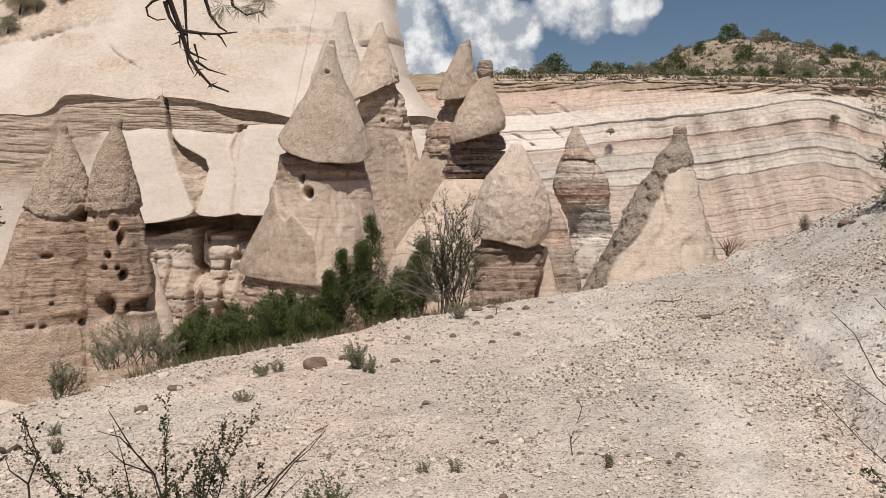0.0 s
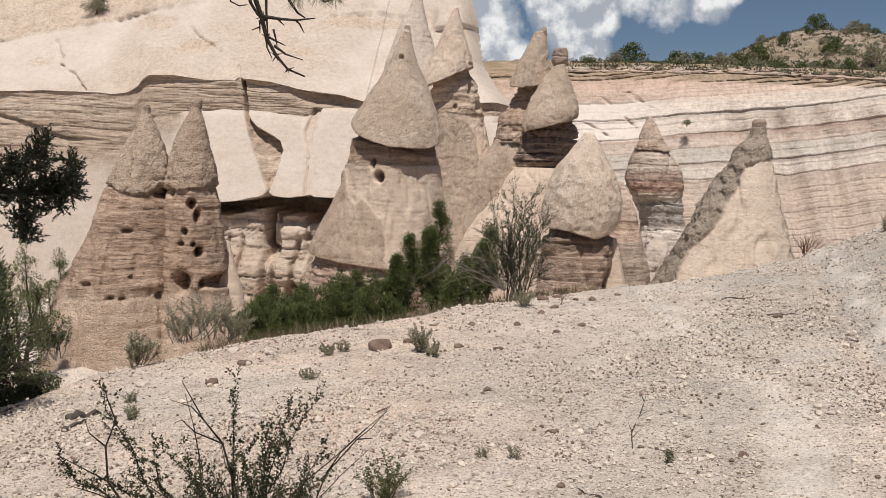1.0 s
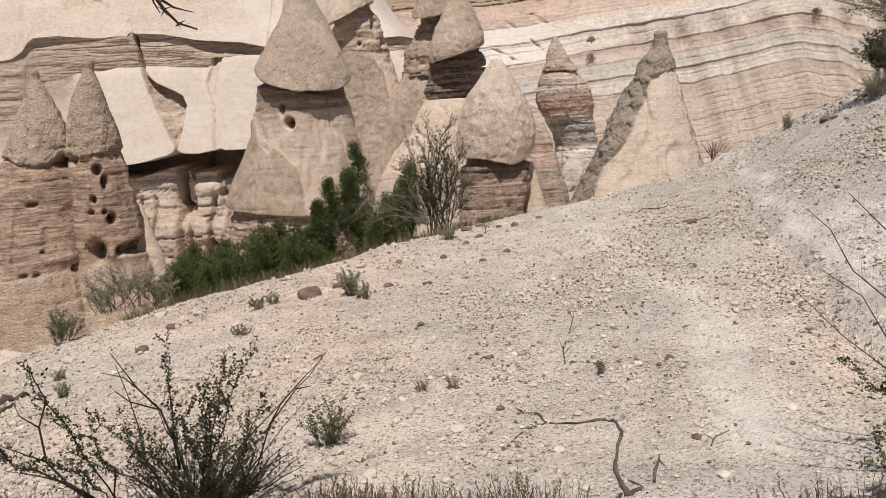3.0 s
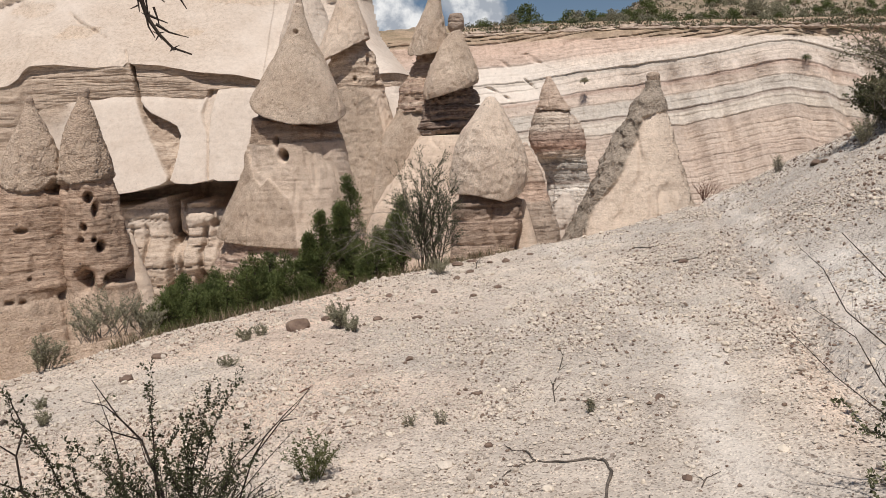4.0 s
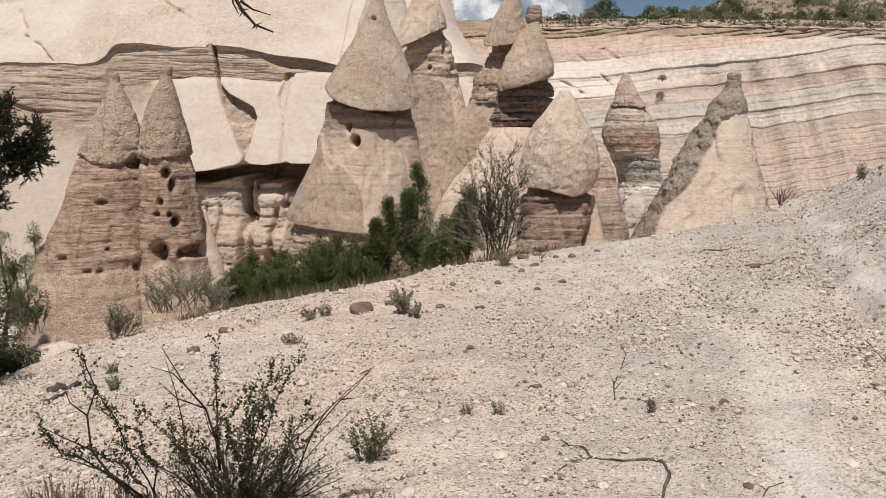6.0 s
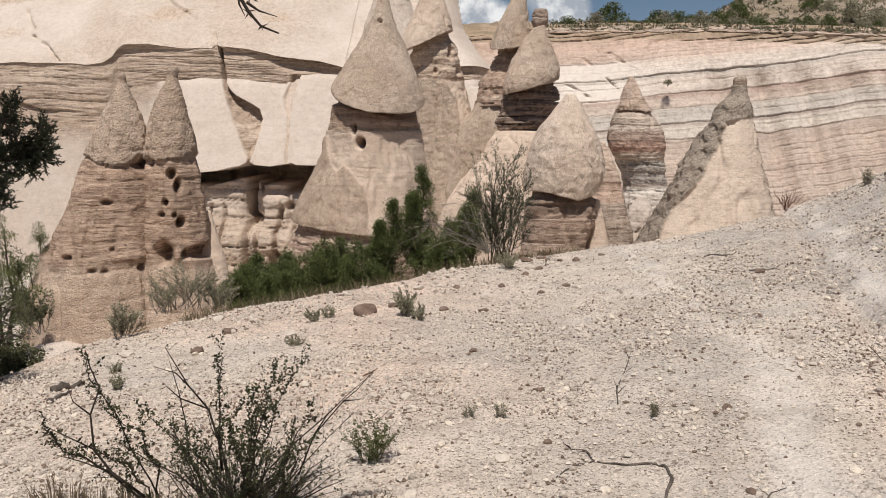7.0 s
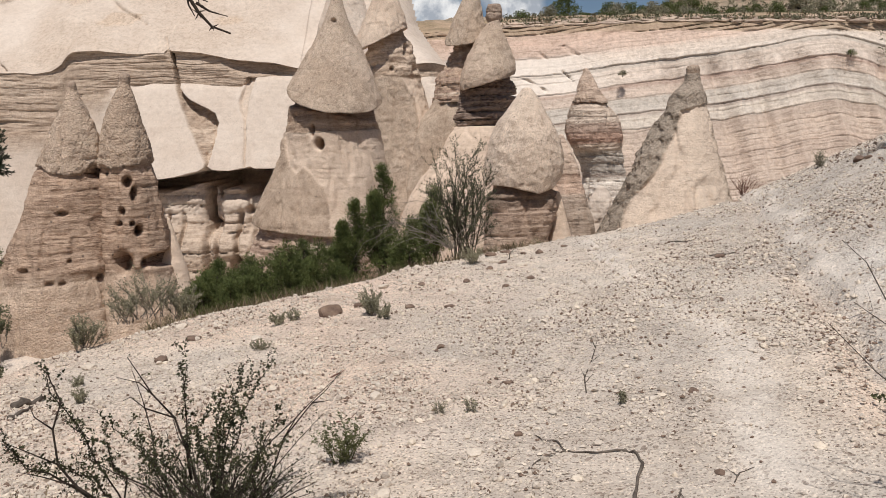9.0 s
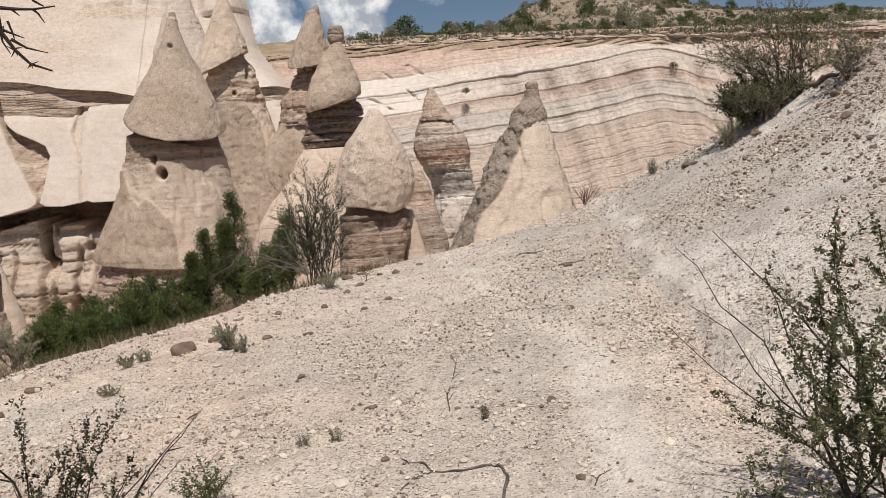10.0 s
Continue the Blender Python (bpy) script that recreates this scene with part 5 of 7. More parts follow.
def stem_with_twigs(wood, leaves, a, b, r, rng, twigs=6, twig_len=0.25, leafy=0.0, leaf=0.02, sag=0.06, start=0.25, wob=0.08, upward=0.4):
    """One stem with side twigs; leafy: leaves per metre of twig."""
    pts = bent(a, b, rng, sag, wob)
    wood.tube(pts, [r * (1 - 0.78 * i / (len(pts) - 1)) for i in range(len(pts))], 5)
    lines = [(pts, start)]
    total = (Vector(b) - Vector(a)).length
    for k in range(twigs):
        u = start + (1 - start) * (k + rng.random()) / max(twigs, 1)
        x = min(u, 0.985) * (len(pts) - 1)
        i = int(x)
        p = pts[i].lerp(pts[i + 1], x - i)
        way = (pts[i + 1] - pts[i]).normalized() * 0.7 + rvec(rng) * 0.8 + Vector((0, 0, upward))
        ln = twig_len * rng.uniform(0.4, 1.2) * (1.1 - 0.5 * u)
        q = p + way.normalized() * ln
        tp = bent(p, q, rng, 0, 0.12, 5)
        r2 = r * 0.38 * (1.15 - u)
        wood.tube(tp, [max(r2 * (1 - 0.2 * j), r * 0.06) for j in range(5)], 4)
        lines.append((tp, 0.1))
        if rng.random() < 0.7:
            m = tp[2]
            q2 = m + ((tp[3] - tp[2]).normalized() * 0.6 + rvec(rng) * 0.8).normalized() * ln * 0.55
            t2 = bent(m, q2, rng, 0, 0.12, 4)
            wood.tube(t2, [max(r2 * 0.5, r * 0.05)] * 4, 3)
            lines.append((t2, 0.0))
    if leafy:
        for line, s in lines:
            ln = sum((line[i + 1] - line[i]).length for i in range(len(line) - 1))
            for _ in range(int(ln * leafy * rng.uniform(0.6, 1.3))):
                x = (s + (1 - s) * rng.random()) * (len(line) - 1) * 0.999
                i = int(x)
                p = line[i].lerp(line[i + 1], x - i)
                w = (rvec(rng) + Vector((0, 0, 0.3))).normalized()
                sd = w.cross(rvec(rng)).normalized()
                k = leaf * rng.uniform(0.6, 1.3)
                leaves.leaf(p + w * leaf * 0.2, w, sd, k, k * 0.6)


def snap(p):
    """A foot point that is near the ground, set on it."""
    z = float(relief(p[0], p[1]))
    return (p[0], p[1], z) if abs(z - p[2]) < 0.25 else tuple(p)


def shrub(name, label, category, base, tips, wood_m, leaf_m, seed, r=0.012, twigs=7, twig_len=0.25, leafy=60.0, leaf=0.02, spread=0.05, sag=0.06, group="", wob=0.08):
    """tips: the ends of the main stems, with an own leafiness each."""
    rng = random.Random(seed)
    base = snap(base)
    ob = tagged(empty(name, base), label, category, group)
    inv = Vector(base)
    leaves = Soup()
    for k, tip in enumerate(tips):
        t, lf = Vector(tip[:3]), (tip[3] if len(tip) > 3 else 1.0)
        wood = Soup()
        a = Vector((rng.uniform(-spread, spread), rng.uniform(-spread, spread), -0.04))
        stem_with_twigs(wood, leaves, a, t - inv, r * rng.uniform(0.7, 1.1), rng, twigs, twig_len, leafy * lf, leaf, sag, wob=wob)
        stem = part("stem", wood.make("stem", wood_m), ob)
        if not leafy or group:
            tagged(stem, kind="stuff")
    if leaves.v:
        part("leaves", leaves.make("leaves", leaf_m), ob)
    return ob


def crown_tips(base, height, width, n, seed, low=0.35):
    rng = random.Random(seed)
    out = []
    for k in range(n):
        a = 2 * math.pi * (k + rng.uniform(-0.4, 0.4)) / n
        u = rng.uniform(low, 1.0)
        w = width * 0.5 * math.sqrt(max(0.05, 1 - (u - low) ** 2)) * rng.uniform(0.35, 1.0)
        out.append((base[0] + w * math.cos(a), base[1] + w * math.sin(a), base[2] + height * u * rng.uniform(0.85, 1.05)))
    return out


def spray(soup, p, rng, radius, n, length, width, up=0.5):
    """A clump of short scaly juniper twigs round a place."""
    p = Vector(p)
    for _ in range(n):
        d = rvec(rng)
        q = p + d * radius * rng.random() ** 0.5
        w = (d * 0.8 + rvec(rng) * 0.5 + Vector((0, 0, up))).normalized()
        sd = w.cross(rvec(rng)).normalized()
        k = length * rng.uniform(0.6, 1.3)
        soup.leaf(q, w, sd, k, width)


def juniper(label, base, height, width, seed, leaf_m, clumps=60, per=60, lobes=3, lean=(0, 0), clump_r=0.135, blade=0.055, bw=0.02, trunk=0.05, name="juniper"):
    """Upright juniper: a forked trunk, limbs, and a crown of many scaly clumps in several lobes."""
    rng = random.Random(seed)
    ob = tagged(empty(name, base), label, "juniper", "junipers in the ravine")
    wood, leaves = Soup(), Soup()
    tops = []
    for k in range(lobes):
        a = 2 * math.pi * k / lobes + rng.uniform(-0.5, 0.5)
        h = height * (1.0 if k == 0 else rng.uniform(0.6, 0.88))
        o = width * (0.08 if k == 0 else 0.28)
        tops.append(Vector((o * math.cos(a) + lean[0] * h, o * math.sin(a) + lean[1] * h, h)))
    for t in tops:
        pts = bent((0, 0, -0.1), t * 0.93, rng, 0, 0.05, 7)
        wood.tube(pts, [trunk * (1 - 0.85 * i / 6) for i in range(7)], 6)
        for c in range(int(clumps * 1.7) // lobes):
            u = 0.08 + 0.92 * rng.random() ** 0.8
            env = width * 0.34 * (math.sin(math.pi * min(1, u * 0.78 + 0.2)) ** 0.8) * (1 - 0.45 * u)
            x = u * 5.999
            i = int(x)
            core = pts[i].lerp(pts[i + 1], x - i) if i < 6 else pts[6]
            a = rng.uniform(0, 2 * math.pi)
            rr = env * rng.uniform(0.35, 1.1)
            p = core + Vector((rr * math.cos(a), rr * math.sin(a), rng.uniform(0, 0.12) * height))
            wood.tube([core, core.lerp(p, 0.6) + Vector((0, 0, 0.02)), p], [trunk * 0.2, trunk * 0.13, trunk * 0.06], 4)
            spray(leaves, p, rng, clump_r * rng.uniform(0.8, 1.35), int(per * 1.3), blade, bw)
    part("trunk", wood.make("trunk", M_TWIG), ob)
    part("crown", leaves.make("crown", leaf_m), ob)
    return ob


def dz_at(p):
    return (p[0], p[1], float(relief(p[0], p[1])))


# junipers in the ravine
for at, h, w, sd, lobes, n in [
    ((-1.749, 19.5, -3.343), 2.75, 1.25, 3, 3, 80), ((-2.402, 19.2, -3.423), 2.0, 0.95, 4, 2, 56),
    ((-0.56, 19.6, -3.495), 2.3, 1.2, 5, 3, 60), ((-1.074, 18.8, -3.352), 1.5, 1.2, 6, 3, 50),
]:
    juniper("dense dark green upright juniper rooted in the ravine", at, h, w, sd, M_JUNIPER, n, 115, lobes)
for k, (at, h, w) in enumerate([((-5.631, 18.2, -3.871), 0.9, 1.3), ((-5.176, 18.8, -3.999), 1.0, 1.4), ((-4.486, 18.6, -3.892), 1.1, 1.4), ((-3.876, 18.6, -3.764), 1.4, 1.3), ((-3.285, 19, -3.714), 1.3, 1.4), ((-2.73, 19.2, -3.555), 1.15, 1.3), ((-5.04, 19.8, -3.802), 1.0, 1.5), ((-5.693, 19.5, -3.745), 0.9, 1.4), ((-3.794, 20, -3.566), 1.1, 1.4)]):
    juniper("low bushy green juniper scrub in the ravine", at, 1.05 * h, w, 20 + k, M_JUNIPER, 52, 95, 4, clump_r=0.15)
for at, h, w, sd in [((-11.63, 20.5, -5.715), 3.5, 1.9, 41), ((-11.077, 18, -5.028), 3.2, 2.1, 42)]:
    juniper("dark green juniper beside the foot of the twin rocks", at, h, w, sd, M_JUNIPER, 60, 70, 4)
juniper("wide juniper with grey dead lower branches on the slope's edge", (-5.031, 6.832, -2.159), 1.95, 1.75, 45, M_JUNIPER_GREY, 110, 120, 6, clump_r=0.15, blade=0.06, bw=0.017)
juniper("dense dark juniper on the slope's edge", (-5.7, 7.9, -2.5), 1.8, 1.7, 50, M_JUNIPER, 80, 100, 5, clump_r=0.15, blade=0.06)
shrub("dead_branches", "grey fallen juniper limbs below the wide juniper", "dead branches", (-5.109, 7.078, -1.994), [(-4.515, 7.559, -1.617), (-4.635, 7.374, -2.071), (-4.816, 7.332, -1.788), (-4.437, 7.542, -1.891)], M_WOOD, M_SAGE, 46, r=0.04, twigs=7, twig_len=0.4, leafy=0, sag=0.1)
for at, h, w, sd in [((-4.92, 7.824, -2.418), 0.35, 0.7, 47), ((-4.881, 8.206, -2.434), 0.28, 0.5, 48), ((-7.518, 13.12, -3.18), 0.8, 0.9, 49)]:
    shrub("low_bush", "low olive-green bush at the slope's edge", "bush", at, crown_tips(at, h, w, 14, sd, 0.4), M_GREYTWIG, M_BANK, sd, r=0.008, twigs=9, twig_len=0.2, leafy=110, leaf=0.03, spread=0.12)

# bare grey bush on the crest, with bleached fallen branches
B_GREY = (0.125, 13.2, -1.766)
shrub("bare_bush", "grey half-dead bush with sparse leaves on the crest", "bush", B_GREY, [(-0.346, 13.2, -0.424), (-0.169, 13.2, -0.309), (0.071, 13.2, -0.486), (0.378, 13.4, -0.224), (0.426, 13.2, -0.132), (0.587, 13.2, -0.558), (0.659, 13.2, -0.914), (-0.427, 13.2, -0.825), (0.245, 13, -0.725), (-0.035, 12.9, -0.719), (0.518, 13.2, -1.272), (-0.337, 12.8, -1.233), (-0.125, 13.2, -1.003), (0.145, 13.5, -0.389), (0.268, 12.8, -0.973), (-0.262, 13.4, -0.656), (0.506, 13.4, -0.747), (0.009, 13.2, -0.114), (0.32, 13.2, -0.558), (-0.21, 12.9, -1.418), (0.448, 13, -0.988)], M_TWIG, M_JUNIPER_GREY, 51, r=0.0125, twigs=30, twig_len=0.42, leafy=75, leaf=0.021, spread=0.16, wob=0.13)
shrub("dead_branches", "bleached dead branches drooping beside the grey bush", "dead branches", (-0.079, 12.9, -1.682), [(-1.238, 12.7, -1.526), (-1.108, 12.7, -1.353), (-0.807, 12.7, -1.206), (-0.895, 12.7, -1.569), (-0.55, 12.7, -1.353), (-0.723, 12.7, -1.786), (-1.5, 12.8, -1.62), (-1.35, 12.6, -1.75), (-1.0, 12.5, -1.66), (-0.6, 12.9, -1.05), (-0.95, 12.9, -1.0), (-1.62, 12.7, -1.9), (-0.4, 12.6, -1.55), (0.6, 12.8, -1.5), (0.75, 12.9, -1.75)], M_GREYTWIG, M_SAGE, 52, r=0.0075, twigs=12, twig_len=0.42, leafy=0, sag=0.22, wob=0.14)

# the leafy bush in front
FRONT = (-1.203, 3.817, -1.956)
front = shrub("front_bush", "dark leggy bush with small green leaves on the gravel", "bush", FRONT, [
    (*(-0.967, 4.29, -1.177), 1.0), (*(-1.098, 4.138, -1.224), 1.2), (*(-1.326, 3.996, -1.103), 1.1), (*(-1.116, 3.798, -1.255), 1.0), (*(-1.422, 4, -1.343), 0.05), (*(-1.636, 4.088, -1.156), 0.1), (*(-0.631, 4.426, -1.288), 0.05), (*(-0.677, 4.068, -1.394), 0.12), (*(-0.868, 3.936, -1.358), 0.8), (*(-1.562, 3.626, -1.289), 0.9), (*(-1.381, 3.461, -1.321), 1.0), (*(-0.683, 3.589, -1.512), 0.1), (*(-0.683, 3.743, -1.667), 0.1), (*(-1.122, 3.461, -1.267), 0.8), (*(-0.878, 3.506, -1.335), 0.7), (*(-1.574, 3.374, -1.331), 0.5), *((*t, 0.1) for t in crown_tips(FRONT, 0.52, 1.2, 64, 155, 0.25))],
    M_BLACKTWIG, M_SHRUB, 55, r=0.0068, twigs=14, twig_len=0.2, leafy=190, leaf=0.017, spread=0.1, sag=0.03, wob=0.06)
side = shrub("front_bush", "low straggling side branch of small dark leaves", "bush", (-1.798, 4.233, -1.999), [(*(-1.87, 3.68, -1.025), 0.9), (*(-1.904, 3.35, -1.262), 0.8), (*(-1.773, 3.274, -1.332), 0.7), (*(-1.736, 3.562, -1.246), 0.6), (*(-1.495, 3.272, -1.383), 0.4)], M_BLACKTWIG, M_SHRUB, 56, r=0.006, twigs=14, twig_len=0.17, leafy=170, leaf=0.016, sag=0.05)



def bare_branches(ob, lines, mat, r):
    """Long leafless crooked branches of a bush."""
    foot = ob.location
    for k, line in enumerate(lines):
        s = Soup()
        pts = [Vector(p) - foot for p in line]
        rr = r if k == 0 else 0.6 * r
        s.tube(pts, [rr * (1 - 0.72 * i / (len(pts) - 1)) for i in range(len(pts))], 5)
        part("branch", s.make("branch", mat, True), ob)


bare_branches(front, [[(-1.33, 3.95, -1.68), (-1.34, 3.95, -1.53), (-1.39, 3.95, -1.36), (-1.49, 3.95, -1.24), (-1.53, 3.95, -1.17), (-1.6, 3.95, -1.05)], [(-1.39, 3.95, -1.36), (-1.53, 3.95, -1.31), (-1.6, 3.95, -1.25), (-1.64, 3.95, -1.27)], [(-1.49, 3.95, -1.24), (-1.55, 3.95, -1.18), (-1.66, 3.95, -1.15)], [(-0.94, 3.95, -1.69), (-0.86, 3.95, -1.48), (-0.71, 3.95, -1.3), (-0.64, 3.95, -1.24), (-0.56, 3.95, -1.14)], [(-0.86, 3.95, -1.48), (-0.79, 3.95, -1.37), (-0.66, 3.95, -1.24)], [(-0.71, 3.95, -1.3), (-0.63, 3.95, -1.29)], [(-1.02, 3.95, -1.87), (-0.92, 3.95, -1.71), (-0.79, 3.95, -1.64)], [(-0.93, 3.95, -1.82), (-0.81, 3.95, -1.75), (-0.72, 3.95, -1.71)]], M_BLACKTWIG, 0.0075)
bare_branches(side, [[(-1.62, 3.7, -1.72), (-1.78, 3.7, -1.6), (-1.86, 3.7, -1.49), (-1.87, 3.7, -1.32), (-1.82, 3.7, -1.19), (-1.86, 3.7, -1.09), (-1.88, 3.7, -1.01)], [(-1.86, 3.7, -1.49), (-1.99, 3.7, -1.43), (-2.12, 3.7, -1.37)], [(-1.87, 3.7, -1.32), (-1.95, 3.7, -1.26), (-1.97, 3.7, -1.2)], [(-1.78, 3.7, -1.6), (-1.93, 3.7, -1.55), (-2.06, 3.7, -1.52)]], M_BLACKTWIG, 0.0075)

# the bush by the bank
BANK = (2.325, 3.092, -1.598)
shrub("bank_bush", "tall green leafy bush with bare outer twigs", "bush", BANK, [
    (*(1.638, 3.523, -0.508), 0.0), (*(1.789, 3.459, -0.444), 0.02), (*(1.493, 3.308, -0.811), 0.0), (*(1.625, 3.375, -0.743), 0.02), (*(1.912, 3.249, -0.629), 0.5), (*(2.103, 3.044, -0.425), 1.0), (*(1.919, 2.884, -0.645), 1.1), (*(2.167, 2.877, -0.406), 1.2), (*(2.098, 2.653, -0.545), 1.2), (*(1.608, 2.932, -1.105), 0.9), (*(1.514, 2.671, -1.267), 0.9), (*(1.751, 2.809, -0.873), 1.2), (*(1.84, 2.543, -0.74), 1.2), (*(1.853, 2.392, -0.784), 1.2), (*(1.642, 2.571, -1.042), 1.1), (*(2.139, 2.594, -0.661), 1.0)],
    M_TWIG, M_BANK, 57, r=0.008, twigs=17, twig_len=0.26, leafy=190, leaf=0.019, spread=0.1, sag=0.02)

# big bush with a log on the bank's edge
RIDGE = (7.45, 12.2, 0.57)
shrub("ridge_bush", "grey-green brush with many thin stems on the ridge", "bush", RIDGE, [(6.14, 12.399999999999999, 1.32), (6.16, 12.2, 1.04), (6.48, 12.5, 1.4), (6.54, 12.2, 1.44), (6.83, 12.399999999999999, 1.49), (6.85, 12.0, 1.54), (7.22, 12.399999999999999, 1.72), (7.27, 12.2, 1.83), (7.67, 12.5, 1.93), (7.52, 12.0, 1.91), (7.88, 12.299999999999999, 1.86), (8.12, 12.5, 1.71), (8.04, 12.2, 1.46), (8.34, 12.399999999999999, 1.3), (8.39, 12.2, 1.1), (8.49, 12.399999999999999, 0.96), (6.98, 11.899999999999999, 1.31), (7.77, 12.6, 1.55), (7.52, 11.899999999999999, 1.37), (8.04, 12.5, 1.21), (7.1, 11.799999999999999, 1.17), (7.17, 12.5, 1.21), (6.65, 12.0, 1.05), (7.95, 12.0, 0.92)], M_TWIG, M_RIDGE, 58, r=0.011, twigs=20, twig_len=0.5, leafy=34, leaf=0.032, spread=0.3, sag=0.08, wob=0.1)
shrub("ridge_bush", "leaning grey-green brush low on the ridge", "bush", (7.06, 12.5, 0.19), crown_tips((7.06, 12.5, 0.19), 0.75, 1.3, 40, 59, 0.15), M_GREYTWIG, M_BANK, 59, r=0.007, twigs=10, twig_len=0.3, leafy=75, leaf=0.04, spread=0.25)
shrub("ridge_bush", "arching half-bare brush on the ridge", "bush", (7.30, 12.3, 0.57), [(6.04, 12.2, 1.19), (6.3, 12.2, 1.14), (6.21, 12.2, 1.33), (6.58, 12.2, 1.29), (6.43, 12.2, 1.06), (6.86, 12.2, 1.21)], M_GREYTWIG, M_SAGE, 60, r=0.016, twigs=12, twig_len=0.4, leafy=20, leaf=0.035, sag=0.14)
for k, at in enumerate([(6.77, 12.1, 0.29), (7.19, 12.1, 0.31), (7.57, 12.1, 0.39)]):
    shrub("ridge_bush", "low olive brush under the tall brush on the ridge", "bush", at, crown_tips(at, 0.42, 0.6, 26, 161 + k, 0.3), M_GREYTWIG, M_RIDGE, 161 + k, r=0.006, twigs=10, twig_len=0.22, leafy=60, leaf=0.03, spread=0.15)
shrub("ridge_bush", "small green bush at the top of the ridge", "bush", (7.578, 10.795, 0.606), crown_tips((7.578, 10.795, 0.606), 0.7, 1.1, 9, 61, 0.4), M_GREYTWIG, M_SAGE, 61, r=0.014, twigs=12, twig_len=0.35, leafy=60, leaf=0.04, spread=0.2)
shrub("rust_bush", "bare rust-coloured twiggy bush behind the crest", "bush", (5.879, 17.2, -1.447), crown_tips((5.879, 17.2, -1.447), 0.62, 0.85, 12, 62, 0.5), M_RED, M_RED, 62, r=0.012, twigs=12, twig_len=0.25, leafy=0, spread=0.08)

# sagebrush and tufts on the slope
SAGE = [((-4.263, 11.4, -2.346), 0.62, 1.1, 1.0), ((-4.534, 11.2, -2.382), 0.4, 0.7, 0.8), ((-3.905, 11.6, -2.427), 0.45, 0.7, 1.2), ((-4.038, 8.796, -2.175), 0.34, 0.5, 1.2), ((-0.939, 8.945, -1.934), 0.3, 0.28, 1.0), ((-0.769, 8.739, -1.919), 0.17, 0.26, 1.0), ((-1.939, 8.913, -2.007), 0.15, 0.25, 0.9), ((-1.825, 9.106, -2), 0.13, 0.2, 0.7), ((-1.918, 7.929, -2.005), 0.09, 0.24, 0.9), ((-3.105, 6.613, -2.096), 0.12, 0.2, 0.7), ((-3.362, 7.15, -2.116), 0.09, 0.12, 0.7), ((0.23, 12.118, -1.845), 0.24, 0.45, 0.9), ((-0.128, 5.467, -1.871), 0.09, 0.13, 0.25), ((0.071, 5.43, -1.858), 0.1, 0.14, 0.25), ((1.057, 5.248, -1.774), 0.1, 0.07, 0.3), ((6.517, 12.184, -0.269), 0.42, 0.32, 0.9), ((5.898, 13.685, -0.685), 0.3, 0.16, 0.3), ((3.944, 5.761, -1.078), 0.12, 0.1, 0.6)]
for k, (at, h, w, lf) in enumerate(SAGE):
    shrub("sagebrush", "small grey-green sagebrush on the gravel" if h < 0.36 else "rounded grey-green sagebrush beyond the crest", "sagebrush", at, crown_tips(at, h, w, 9 if h < 0.2 else 16, 70 + k, 0.5), M_GREYTWIG, M_SAGE, 70 + k, r=0.003 + 0.008 * h, twigs=7, twig_len=h * 0.45, leafy=lf * min(420, 70 / h), leaf=0.011 + 0.016 * h, spread=w * 0.15, group="sagebrush on the slope")
GREEN = (-0.685, 4.713, -1.917)
shrub("green_plant", "fresh green leafy weed on the gravel", "weed", GREEN, crown_tips(GREEN, 0.29, 0.38, 16, 95, 0.4), M_FRESH, M_FRESH, 95, r=0.004, twigs=7, twig_len=0.1, leafy=120, leaf=0.015, spread=0.05)


def tuft(label, at, n, height, width, mat, seed, seeds=0.0, blade=0.006):
    rng = random.Random(seed)
    at = snap(at)
    ob = tagged(empty("grass_clump", at), label, "grass", "grass clumps by the trail")
    s, heads = Soup(), Soup()
    for _ in range(n):
        a, rr = rng.uniform(0, 2 * math.pi), width * 0.5 * rng.random() ** 0.5
        p = Vector((rr * math.cos(a), rr * math.sin(a), -0.02))
        h = height * rng.uniform(0.5, 1.15)
        out = Vector((math.cos(a), math.sin(a), 0)) * rng.uniform(0, 0.4) + rvec(rng) * 0.15
        tip = p + Vector((0, 0, h)) + out * h * 0.8
        mid = p.lerp(tip, 0.5) + Vector((0, 0, h * 0.1)) - out * h * 0.1
        sd = Vector((math.sin(a * 3 + 1), math.cos(a * 3 + 1), 0)) * blade
        s.add([p - sd, p + sd, mid + sd * 0.8, mid - sd * 0.8, tip], [(0, 1, 2, 3), (3, 2, 4)])
        if rng.random() < seeds:
            for j in range(7):
                q = mid.lerp(tip, 0.35 + 0.65 * j / 6)
                heads.leaf(q, (rvec(rng) * 0.5 + Vector((0, 0, 1))).normalized(), sd.normalized(), 0.022, 0.008)
    tagged(part("grass", s.make("grass", mat), ob), kind="stuff")
    if heads.v:
        tagged(part("seed", heads.make("seed", M_GRASS), ob), kind="stuff")
    return ob


